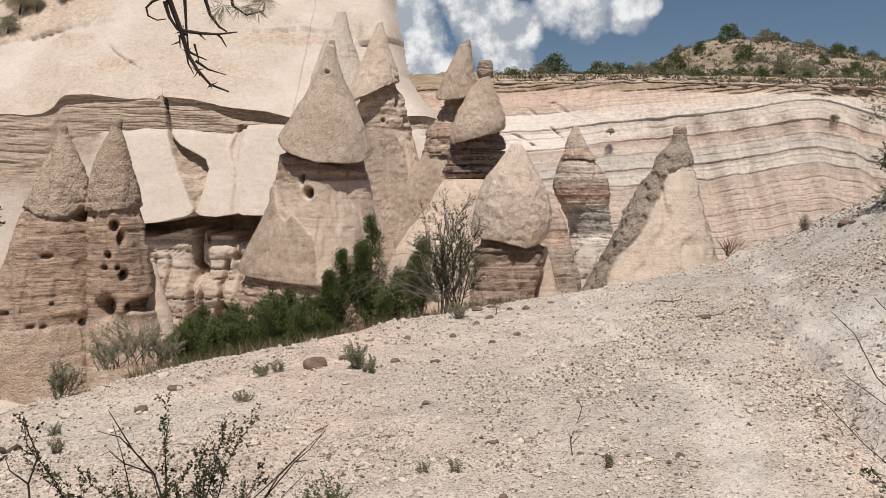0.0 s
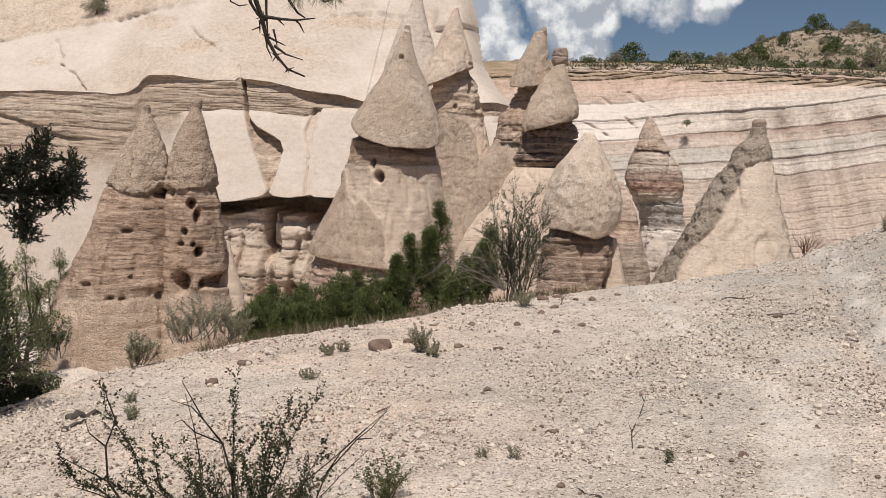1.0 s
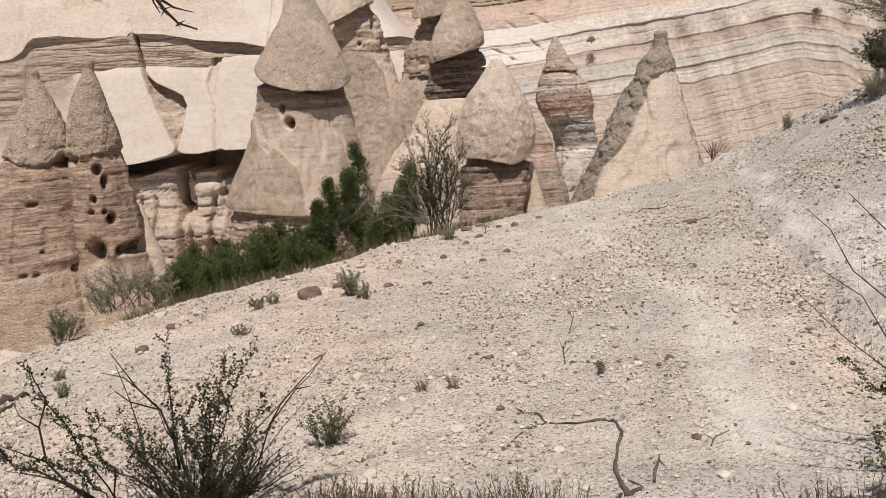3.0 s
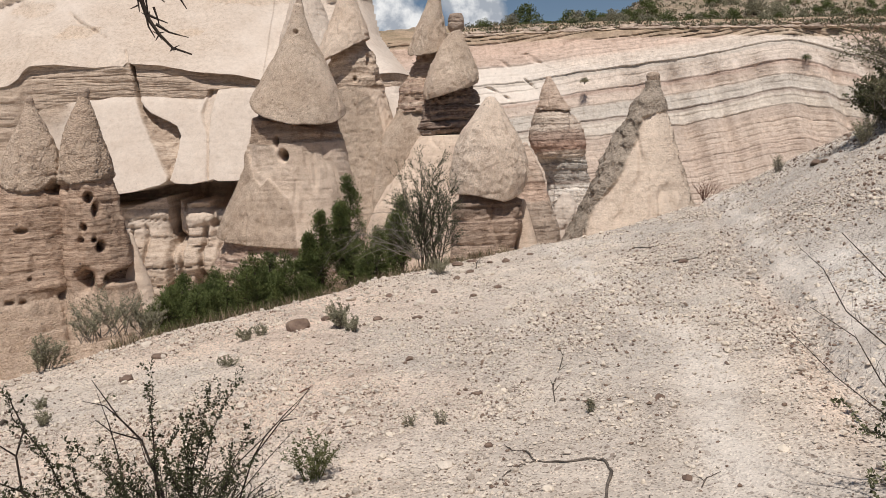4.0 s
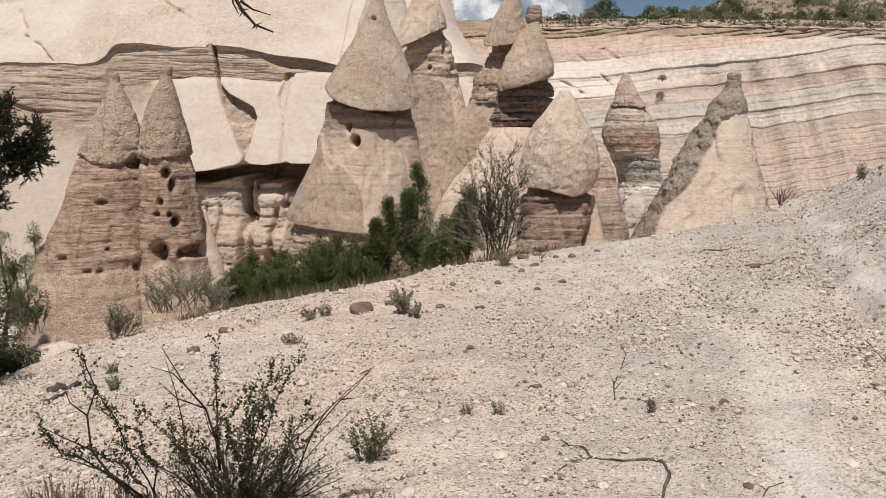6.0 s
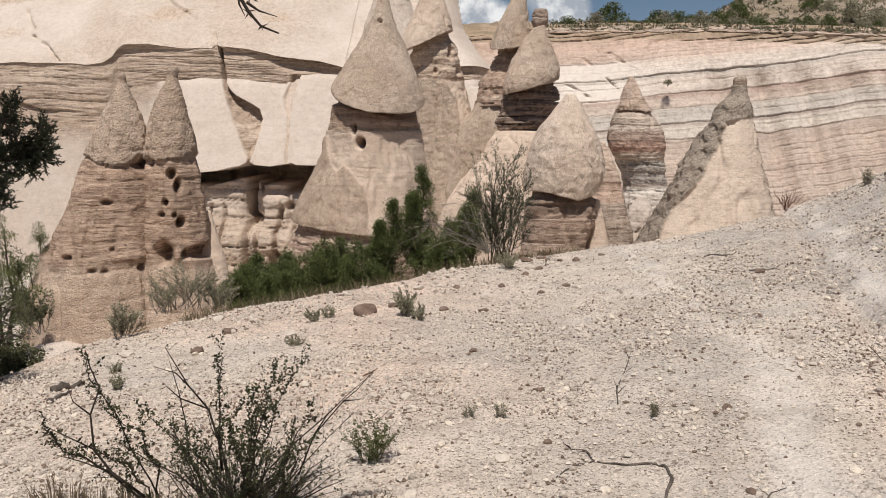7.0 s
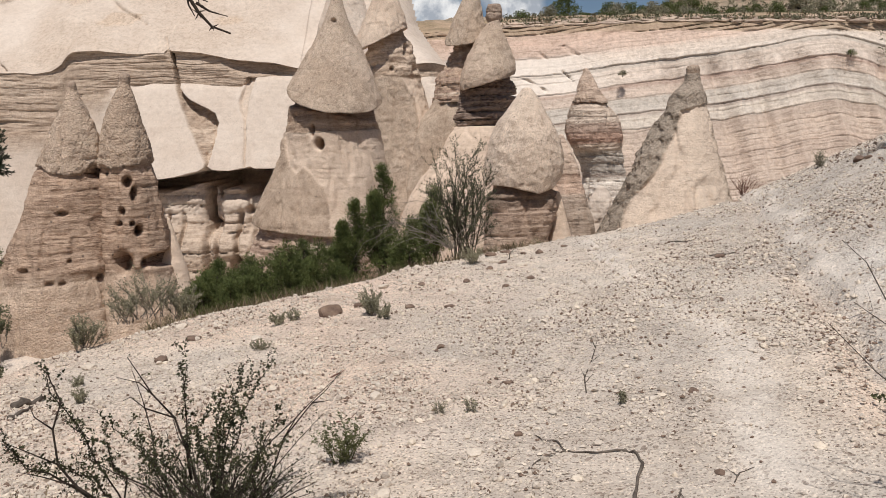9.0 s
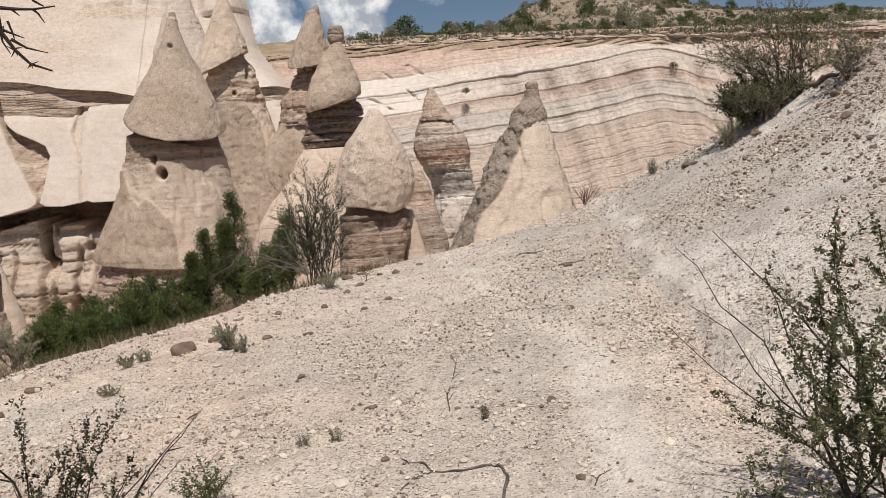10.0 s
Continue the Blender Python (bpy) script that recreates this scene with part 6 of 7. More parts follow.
NEAR_GRASS = [(-0.671, 3.627, -1.913), (-0.522, 3.632, -1.907), (-0.342, 3.573, -1.888), (-0.181, 3.501, -1.877), (-0.013, 3.423, -1.863), (0.152, 3.405, -1.848), (0.3, 3.356, -1.837), (0.438, 3.277, -1.83), (-0.584, 3.578, -1.905), (-0.421, 3.537, -1.898), (-0.26, 3.489, -1.889), (0.073, 3.378, -1.861), (1.376, 2.916, -1.742), (1.479, 2.901, -1.727), (1.588, 2.9, -1.719)]
for k, at in enumerate(NEAR_GRASS):
    tuft("green and straw-coloured grass with seed heads", at, 240 if k < 12 else 46, 0.2 if k < 12 else 0.24, 0.34, M_NEARGRASS if k < 12 else M_GREENGRASS, 200 + k, 0.3, 0.0026)
for k, at in enumerate([(-2.342, 4.213, -2.042), (-2.022, 4.124, -2.013), (-1.695, 4.068, -1.99), (-1.49, 3.895, -1.976), (-2.143, 4.083, -2.022), (-1.816, 3.986, -1.999)]):
    tuft("dry pinkish grass clump", at, 90, 0.16, 0.28, M_GRASS, 230 + k, 0.2, 0.003)


def grass_strip():
    """Dry and green grass on the ravine side of the crest."""
    rng = random.Random(7)
    for name, mat, n, label in (("grass", M_GREENGRASS, 9000, "green grass along the ravine edge"), ("dry_grass", M_GRASS, 8000, "dry straw-coloured grass along the ravine edge")):
        s = Soup()
        for _ in range(n):
            az = radians(rng.uniform(-21, 6))
            e = np.interp(math.degrees(az), [c[0] for c in CREST], [c[1] for c in CREST])
            d = e + rng.uniform(0.05, 1.0) * (4.5 if mat is M_GREENGRASS else 3.0)
            p = Vector((d * math.sin(az), d * math.cos(az), 0))
            p.z = float(ground_z(p.x, p.y)) - 0.03
            h = rng.uniform(0.07, 0.22)
            sd = Vector((rng.uniform(-1, 1), rng.uniform(-1, 1), 0)).normalized() * 0.007
            tip = p + Vector((rng.uniform(-0.12, 0.12), rng.uniform(-0.12, 0.12), h))
            s.add([p - sd, p + sd, tip], [(0, 1, 2)])
        tagged(new(name, s.make(name, mat)), label, "grass", kind="stuff")


grass_strip()

# the juniper by the camera, whose limbs reach into view
TREE = dz_at((-3.9, 2.6, 0))
tree = tagged(empty("trail_juniper", TREE), "dark juniper beside the trail with a dead hanging branch", "juniper")
O = Vector(TREE)
rng_t = random.Random(5)


def limb(name, pts, r0, r1, label="", sides=6):
    s = Soup()
    pts = [Vector(p) - O for p in pts]
    s.tube(pts, [r0 + (r1 - r0) * i / (len(pts) - 1) for i in range(len(pts))], sides)
    return part(name, s.make(name, M_BLACKTWIG), tree, label)


limb("trunk", [(-3.9, 2.6, TREE[2] - 0.2), (-3.85, 2.7, -1.2), (-3.95, 2.8, 0.0), (-3.8, 2.75, 1.2), (-3.85, 2.8, 2.4)], 0.16, 0.05, "gnarled dark trunk", 9)
hang = [(-0.997, 2.875, 0.991), (-0.969, 2.946, 0.788), (-0.954, 2.982, 0.663), (-0.923, 3.013, 0.556), (-0.909, 3.029, 0.486), (-0.879, 3.047, 0.429), (-0.84, 3.064, 0.381), (-0.778, 3.083, 0.357)]
limb("dead_branch", [(-3.85, 2.78, 1.7), (-2.9, 2.2, 2.1), (-1.75, 2.3, 2.1), *hang[:3]], 0.026, 0.0105)
twigs = Soup()


def twig(line, r):
    twigs.tube([Vector(p) - O for p in line], [0.75 * r * (1 - 0.7 * i / (len(line) - 1)) for i in range(len(line))], 5)


twig(hang[2:], 0.014)
twig([(-0.922, 3.012, 0.562), (-0.862, 3.031, 0.557), (-0.806, 3.046, 0.556), (-0.739, 3.062, 0.567)], 0.010)
twig([(-0.808, 3.046, 0.558), (-0.793, 3.052, 0.543), (-0.778, 3.061, 0.513)], 0.007)
twig([(-0.832, 2.99, 0.781), (-0.837, 3.015, 0.67), (-0.826, 3.028, 0.622), (-0.799, 3.044, 0.582), (-0.773, 3.053, 0.566)], 0.012)
twig([(-0.905, 3.03, 0.492), (-0.876, 3.04, 0.478), (-0.845, 3.051, 0.465)], 0.007)
twig([(-0.885, 3.04, 0.462), (-0.845, 3.056, 0.434), (-0.783, 3.075, 0.416)], 0.008)
twig([(-0.912, 3.026, 0.499), (-0.909, 3.034, 0.453), (-0.893, 3.045, 0.416)], 0.007)
twig([(-0.96, 2.977, 0.677), (-1.008, 2.966, 0.654), (-1.029, 2.963, 0.632), (-1.026, 2.97, 0.606), (-0.999, 2.982, 0.593), (-0.97, 2.99, 0.599)], 0.008)
twig([(-0.969, 2.978, 0.658), (-0.959, 2.992, 0.607), (-0.937, 3.007, 0.567), (-0.907, 3.02, 0.546)], 0.011)
twig([(-0.902, 2.984, 0.722), (-0.905, 3, 0.648), (-0.907, 3.015, 0.572), (-0.905, 3.03, 0.492)], 0.011)
twig([(-0.931, 3.012, 0.548), (-0.932, 3.02, 0.502)], 0.006)
twig([(-0.932, 3.016, 0.525), (-0.96, 3.009, 0.512)], 0.005)
twig([(-0.885, 3.031, 0.52), (-0.876, 3.04, 0.478), (-0.874, 3.045, 0.454)], 0.006)
twig([(-0.871, 3.028, 0.559), (-0.847, 3.039, 0.535)], 0.006)
twig([(-0.755, 3.018, 0.749), (-0.748, 3.041, 0.656), (-0.704, 3.058, 0.626), (-0.642, 3.068, 0.644)], 0.010)
twig([(-0.832, 2.99, 0.781), (-0.755, 3.018, 0.749), (-0.69, 3.037, 0.734)], 0.012)
for k in range(26):
    a = Vector(hang[2 + rng_t.randrange(5)]) + rvec(rng_t) * 0.006
    twig([a, a + rvec(rng_t) * 0.024], 0.004)
tagged(part("dead_twig", twigs.make("dead_twig", M_BLACKTWIG), tree, "bare black hanging twigs"), kind="stuff")
needles = Soup()
for p in [(-0.78, 3.033, 0.659), (-0.801, 3.032, 0.635), (-0.724, 3.048, 0.654), (-0.694, 3.053, 0.663), (-0.636, 3.062, 0.681), (-0.666, 3.061, 0.651)]:
    for _ in range(40):
        w = (rvec(rng_t) + Vector((0, 0, -0.6))).normalized()
        needles.leaf(Vector(p) - O, w, w.cross(rvec(rng_t)).normalized(), 0.067, 0.002)
part("needles", needles.make("needles", M_SAGE), tree, "dry thin needles")
arm = [(-2.054, 2.65, 0.011), (-1.936, 2.735, -0.08), (-1.849, 2.794, -0.079), (-1.757, 2.851, -0.107), (-1.676, 2.899, -0.099)]
limb("limb", [(-3.85, 2.75, 0.5), (-3.1, 2.7, 0.45), *arm], 0.036, 0.009)
sprays = Soup()
fol = Soup()
SPRAY = [(-1.662, 2.827, 0.081), (-1.683, 2.816, 0.035), (-1.737, 2.865, -0.005), (-1.77, 2.845, -0.035), (-1.696, 2.889, 0.004), (-1.784, 2.837, 0.006), (-1.618, 2.933, 0.007), (-1.604, 2.941, -0.043), (-1.626, 2.928, -0.08), (-1.65, 2.915, -0.059), (-1.609, 2.937, -0.102), (-1.66, 2.908, -0.11), (-1.709, 2.88, -0.098), (-1.686, 2.892, -0.141), (-1.756, 2.852, -0.086), (-1.742, 2.859, -0.138), (-1.759, 2.846, -0.189), (-1.728, 2.865, -0.19), (-1.751, 2.848, -0.23), (-1.737, 2.854, -0.266), (-1.817, 2.816, -0.044), (-1.826, 2.808, -0.094), (-1.838, 2.802, -0.013), (-1.877, 2.776, -0.052), (-1.894, 2.763, -0.111), (-1.797, 2.826, -0.126), (-1.691, 2.891, -0.068), (-1.644, 2.915, -0.147), (-1.932, 2.739, 0.009), (-1.95, 2.726, -0.069)]
for p in SPRAY:
    p = Vector(p)
    near_arm = min((Vector(a) for a in arm), key=lambda a: (a - p).length)
    sprays.tube([near_arm - O, near_arm.lerp(p, 0.6) - O, p - O], [0.0055, 0.004, 0.002], 4)
    for _ in range(26):
        q = p + rvec(rng_t) * 0.03 * rng_t.random() ** 0.5
        tip = q + (rvec(rng_t) + Vector((0.35, 0, 0.6))).normalized() * 0.05
        sprays.tube([p - O, q - O, tip - O], [0.002, 0.0014, 0.001], 3)
        for j in range(14):
            c = q.lerp(tip, j / 13)
            w = ((tip - q).normalized() + rvec(rng_t) * 0.8).normalized()
            fol.leaf(c - O, w, w.cross(rvec(rng_t)).normalized(), 0.016, 0.0055)
tagged(part("twig", sprays.make("twig", M_BLACKTWIG), tree), kind="stuff")
part("foliage", fol.make("foliage", M_JUNIPER_DARK), tree, "dark scaly juniper foliage")
crown = Soup()
for k in range(46):
    p = Vector((-3.9, 2.6, 1.4)) + Vector((rng_t.uniform(-1.2, 0.5), rng_t.uniform(-1.3, 0.5), rng_t.uniform(0, 1.8)))
    spray(crown, p - O, rng_t, 0.2, 60, 0.06, 0.014)
part("crown", crown.make("crown", M_JUNIPER), tree)

# ---- stones and dead wood ----
T_ICO = (1 + 5 ** 0.5) / 2
ICO_V = np.array([(-1, T_ICO, 0), (1, T_ICO, 0), (-1, -T_ICO, 0), (1, -T_ICO, 0), (0, -1, T_ICO), (0, 1, T_ICO), (0, -1, -T_ICO), (0, 1, -T_ICO), (T_ICO, 0, -1), (T_ICO, 0, 1), (-T_ICO, 0, -1), (-T_ICO, 0, 1)]) / 1.902
ICO_F = np.array([(0, 11, 5), (0, 5, 1), (0, 1, 7), (0, 7, 10), (0, 10, 11), (1, 5, 9), (5, 11, 4), (11, 10, 2), (10, 7, 6), (7, 1, 8), (3, 9, 4), (3, 4, 2), (3, 2, 6), (3, 6, 8), (3, 8, 9), (4, 9, 5), (2, 4, 11), (6, 2, 10), (8, 6, 7), (9, 8, 1)])


OCT_V = np.array([(1, 0, 0), (0, 1, 0), (-1, 0, 0), (0, -1, 0), (0, 0, 1), (0, 0, -1)], float)
OCT_F = np.array([(0, 1, 4), (1, 2, 4), (2, 3, 4), (3, 0, 4), (1, 0, 5), (2, 1, 5), (3, 2, 5), (0, 3, 5)])


def build_pebbles(name, n, shape_v, shape_f, base, most, seed, label, even=0.4, mat=None, bank=0.0):
    r = np.random.default_rng(seed)
    az = np.radians(r.uniform(-36, 42, n * 3))
    e = np.interp(np.degrees(az), [c[0] for c in CREST], [c[1] for c in CREST])
    d = 2.4 + (e + 0.3 - 2.4) * r.random(n * 3) ** 0.75
    x, y = d * np.sin(az), d * np.cos(az)
    clump = fbm(x * 0.7, y * 0.5, 0, 4, 91) + 0.6 * fbm(x * 2.2, y * 1.6, 0, 3, 92)
    keep = r.random(n * 3) < np.clip(even + 1.2 * clump + 0.25 * (x > rut_x(y)), 0.05, 1)
    bare = np.maximum(0.55 * np.exp(-((x - rut_x(y) - 0.12) / 0.2) ** 2), 0.6 * np.exp(-((x - 1.85 - 0.03 * (y - 5)) / 0.3) ** 2) * (y < 8))
    keep = keep & (r.random(n * 3) > bare)
    if bank:
        keep = r.random(n * 3) < np.clip(even + 0.5 * clump, 0, 1) * smooth(0.3, bank, x - rut_x(y))
    x, y, d = x[keep][:n], y[keep][:n], d[keep][:n]
    k, m = len(x), len(shape_v)
    size = np.clip(base * (1 - r.random(k)) ** -0.42, 0, most) * (0.85 + 0.03 * d)
    V = shape_v[None] * (0.65 + 0.7 * r.random((k, m, 1))) * size[:, None, None] * np.stack([0.8 + 0.7 * r.random(k), 0.8 + 0.7 * r.random(k), 0.7 + 0.5 * r.random(k)], -1)[:, None, :]
    a = r.random(k) * 6.28
    ca, sa = np.cos(a)[:, None], np.sin(a)[:, None]
    V = np.stack([V[..., 0] * ca - V[..., 1] * sa, V[..., 0] * sa + V[..., 1] * ca, V[..., 2]], -1)
    V = V + np.stack([x, y, relief(x, y) + size * 0.5], -1)[:, None, :]
    F = (shape_f[None] + m * np.arange(k)[:, None, None]).reshape(-1, 3)
    tagged(new(name, mesh_of(name, V.reshape(-1, 3), F, mat or M_STONE, shade=False)), label, "pebbles", kind="stuff")


build_pebbles("gravel", 62000, OCT_V, OCT_F, 0.0046, 0.013, 4, "fine angular tuff gravel on the slope", 0.5)
build_pebbles("pebbles", 9000, ICO_V, ICO_F, 0.0066, 0.022, 3, "loose angular pebbles of pale tuff on the slope")
build_pebbles("dark_pebbles", 15000, ICO_V, ICO_F, 0.0075, 0.024, 5, "dark brown stones strewn down the pale bank", 0.35, M_REDSTONE, 3.5)
# dark grains, partly standing in for the small shadows among pebbles
build_pebbles("dark_gravel", 17000, OCT_V, OCT_F, 0.0048, 0.014, 6, "fine dark grains and pebble-shadow specks on the slope", 0.2, M_REDSTONE)


def rock(label, at, size, seed, mat, flat=0.6, group="stones on the slope"):
    bm = bmesh.new()
    bmesh.ops.create_icosphere(bm, subdivisions=3 if size > 0.04 else 2, radius=1)
    rng = random.Random(seed)
    sx, sy = rng.uniform(0.75, 1.2), rng.uniform(0.75, 1.1)
    cuts = [(rvec(rng), rng.uniform(0.55, 0.85)) for _ in range(7)]
    for v in bm.verts:
        for nrm, k in cuts:
            o = v.co.dot(nrm) - k
            if o > 0:
                v.co -= nrm * o * 0.85
        v.co += v.co.normalized() * 0.09 * noise.fractal(v.co * 1.8 + Vector((seed, 0, 0)), 0.6, 2.0, 4)
        v.co = Vector((v.co.x * sx, v.co.y * sy, v.co.z * flat)) * size
    me = bpy.data.meshes.new("rock")
    bm.to_mesh(me)
    bm.free()
    me.materials.append(mat)
    ob = new("rock", me)
    at = snap(at)
    ob.matrix_basis = pose(at[0], at[1], at[2] + size * flat * 0.3, 0, 0, rng.uniform(0, 360))
    return tagged(ob, label, "rock", group)


rock("weathered brown rock half sunk in gravel", (-1.415, 9.186, -1.967), 0.14, 1, M_REDSTONE, 0.7)
rock("clean white angular stone on the gravel", (-0.597, 5.911, -1.907), 0.05, 2, M_STONE, 0.75)
BROWN_ROCKS = [(-0.061, 9.926, -1.865), (-0.448, 10.623, -1.894), (0.527, 12.74, -1.818), (0.875, 12.402, -1.786), (1.005, 12.556, -1.774), (0.758, 12.9, -1.79), (0.54, 12.052, -1.818), (-0.086, 9.069, -1.867), (-0.528, 9.232, -1.9), (-3.566, 7.848, -2.132), (-2.804, 8.665, -2.071), (-1.121, 9.457, -1.946), (0.892, 11.325, -1.786), (3.133, 9.907, -1.508), (1.65, 12.741, -1.705)]
for k, at in enumerate(BROWN_ROCKS):
    rock("brown weathered stone near the crest", at, random.Random(k).uniform(0.05, 0.1), 10 + k, M_REDSTONE if k % 3 else M_STONE, 0.5)
rng_c = random.Random(77)
for k in range(46):
    x = rng_c.uniform(-3.2, 1.3)
    y = np.interp(x, [-3.2, 0, 1.3], [9.4, 11.9, 12.6]) - 2.4 * rng_c.random() ** 1.6
    rock("brown weathered stone near the crest", (x, float(y), float(relief(x, y))), 0.02 + 0.06 * rng_c.random() ** 2.5, 500 + k, M_REDSTONE if k % 5 < 2 else M_STONE, 0.6)
PALE_ROCKS = [(0.365, 4.912, -1.833), (0.943, 3.499, -1.786), (-0.401, 4.211, -1.893), (-1.04, 6.235, -1.943), (-0.145, 7.213, -1.872), (0.877, 8.073, -1.787), (0.086, 4.658, -1.855), (1.141, 5.275, -1.762), (1.334, 4.135, -1.739), (2.122, 5.096, -1.649), (-0.815, 6.715, -1.923), (-1.389, 8.039, -1.969), (0.369, 6.031, -1.834), (0.615, 4.179, -1.815), (-0.265, 5.325, -1.881), (-1.794, 8.077, -1.998), (-2.705, 9.139, -2.064), (-2.77, 8.689, -2.069), (1.306, 3.639, -1.744), (1.868, 4.186, -1.683), (1.52, 5.281, -1.722), (0.677, 3.728, -1.809), (1.139, 3.243, -1.761), (0.983, 3.211, -1.781)]
for k, at in enumerate(PALE_ROCKS):
    rock("pale angular tuff stone on the gravel", at, random.Random(k + 50).uniform(0.022, 0.045), 40 + k, M_STONE if k % 4 else M_REDSTONE, 0.6)
RIDGE_ROCKS = [(6.947, 13.406, -0.127), (7.016, 12.918, -0.043), (7.226, 12.664, 0.115), (6.782, 11.812, -0.09), (7.744, 11.842, 0.596), (7.57, 11.168, 0.547), (7.556, 10.762, 0.589), (7.691, 10.708, 0.715), (6.058, 10.858, -0.413), (6.148, 12.589, -0.487), (7.085, 10.709, 0.227), (7.16, 11.516, 0.19), (7.7, 10.426, 0.759), (6.089, 12.771, -0.529), (7.26, 10.587, 0.376), (7.279, 12.332, 0.184), (6.619, 9.433, 0.039), (6.354, 9.849, -0.172), (6.025, 8.207, -0.224)]
for k, at in enumerate(RIDGE_ROCKS):
    rock("brown broken rock along the bank's ridge", at, random.Random(k + 90).uniform(0.04, 0.1), 80 + k, M_STONE if k % 6 == 5 else M_REDSTONE, 0.65)
rock("flat stone by the trail", (1.173, 3.017, -1.759), 0.05, 131, M_STONE, 0.4)
rock("reddish stone beside the grass", (0.784, 3.234, -1.794), 0.045, 132, M_REDSTONE, 0.65)
rock("rounded pinkish stone beside the trail", (1.061, 3.123, -1.769), 0.035, 133, M_STONE, 0.8)

# small dark dead tufts, added as plain stone-like lumps
TUFT_LUMPS = [(1.416, 4.981, -1.736), (0.919, 4.82, -1.787), (1.34, 4.113, -1.742), (1.041, 3.94, -1.773), (-0.361, 4.899, -1.888), (1.547, 4.141, -1.719), (0.304, 5.787, -1.842), (1.264, 5.727, -1.751), (0.045, 5.874, -1.858), (2.349, 6.149, -1.621), (-0.045, 10.167, -1.866), (0.72, 6.099, -1.804), (0.92, 5.422, -1.784), (1.168, 4.623, -1.761), (-0.522, 5.35, -1.902), (-0.895, 5.994, -1.929), (-0.308, 6.505, -1.887), (0.237, 5.221, -1.844), (1.104, 5.415, -1.764), (0.746, 4.887, -1.803), (2.333, 5.555, -1.625), (1.3, 5.464, -1.743), (-1.164, 8.562, -1.95), (-0.818, 8.051, -1.924), (0.201, 6.955, -1.849), (0.578, 7.191, -1.814), (-1.369, 7.085, -1.966), (2.144, 4.813, -1.651), (1.841, 5.259, -1.684), (-1.929, 6.269, -2.006), (-1.469, 6.296, -1.974), (1.832, 5.939, -1.686)]
for k, at in enumerate(TUFT_LUMPS):
    rock("small dark dead tuft shaped as a lump on the gravel", at, random.Random(k + 300).uniform(0.009, 0.02), 300 + k, M_REDSTONE, 0.6)


def stick(name, label, category, lines, r, mat, lift=0.02):
    """Dead wood: crooked tapering limbs lying on the ground."""
    lines = [[snap(p) for p in line] for line in lines]
    at = lines[0][0]
    ob = tagged(empty(name, at), label, category)
    for k, line in enumerate(lines):
        s = Soup()
        pts = [Vector((p[0], p[1], p[2] + lift * (0.6 if 0 < i < len(line) - 1 else 0.3))) - Vector(at) for i, p in enumerate(line)]
        rr = r * (1.0 if k == 0 else 0.55)
        fine = []
        rng = random.Random(k + len(line))
        for i in range(len(pts) - 1):
            for j in range(3):
                fine.append(pts[i].lerp(pts[i + 1], j / 3) + (rvec(rng) * rr * 0.7 if j else Vector()))
        fine.append(pts[-1])
        s.tube(fine, [rr * (1 - 0.7 * i / (len(fine) - 1)) * rng.uniform(0.7, 1.3) for i in range(len(fine))], 7)
        part("limb", s.make("limb", mat, True), ob)
    return ob


stick("dead_root", "crooked grey dead root lying on the gravel", "dead wood", [[(0.911, 3.623, -1.784), (0.836, 3.592, -1.791), (0.836, 3.726, -1.795), (0.855, 3.924, -1.794), (0.928, 4.181, -1.782), (0.981, 4.325, -1.778), (0.975, 4.436, -1.78), (0.928, 4.488, -1.784), (0.77, 4.513, -1.796), (0.601, 4.594, -1.817), (0.471, 4.496, -1.829), (0.375, 4.371, -1.838)], [(0.601, 4.594, -1.817), (0.568, 4.707, -1.814), (0.488, 4.755, -1.824), (0.452, 4.887, -1.824)], [(0.836, 3.726, -1.795), (0.882, 3.72, -1.785), (0.925, 3.644, -1.78)], [(0.815, 3.615, -1.799), (0.751, 3.512, -1.806)]], 0.0125, M_WOOD, 0.012)
stick("dead_stick", "short broken dead stick in the gravel", "dead wood", [[(0.987, 3.674, -1.78), (1.041, 3.824, -1.769), (1.087, 3.946, -1.771)], [(1.069, 3.906, -1.771), (1.084, 3.836, -1.766)]], 0.009, M_WOOD, 0.04)
stick("dead_log", "weathered split log on the slope", "dead wood", [[(-3.688, 6.644, -2.138), (-3.578, 6.705, -2.132), (-3.491, 6.8, -2.124)], [(-3.477, 6.219, -2.122), (-3.464, 6.368, -2.124), (-3.481, 6.572, -2.122)]], 0.045, M_WOOD, 0.04)
stick("dead_twig", "dark dead twig standing in the gravel", "dead wood", [[(0.878, 5.593, -1.786), (0.915, 5.905, -1.784), (1.052, 6.392, -1.772), (1.247, 7.202, -1.752)], [(0.915, 5.905, -1.784), (0.919, 6.136, -1.783)], [(1.002, 6.21, -1.774), (1.113, 6.426, -1.763)], [(1.126, 6.697, -1.761), (1.129, 6.989, -1.763)], [(0.905, 5.801, -1.783), (0.98, 5.939, -1.778)]], 0.006, M_TWIG, 0.012)
stick("dead_twig", "thin rusty dead twig on the gravel", "dead wood", [[(-1.044, 6.446, -1.94), (-0.97, 6.607, -1.935), (-0.94, 6.717, -1.932)], [(-0.823, 5.424, -1.924), (-0.737, 5.502, -1.919), (-0.679, 5.767, -1.912)]], 0.008, M_RED, 0.03)
stick("dead_twig", "thin dead twig near the crest", "dead wood", [[(0.777, 12.184, -1.797), (0.815, 12.6, -1.794), (0.888, 12.95, -1.79)], [(-0.15, 11.629, -1.874), (-0.116, 12.0, -1.87)]], 0.01, M_WOOD, 0.05)
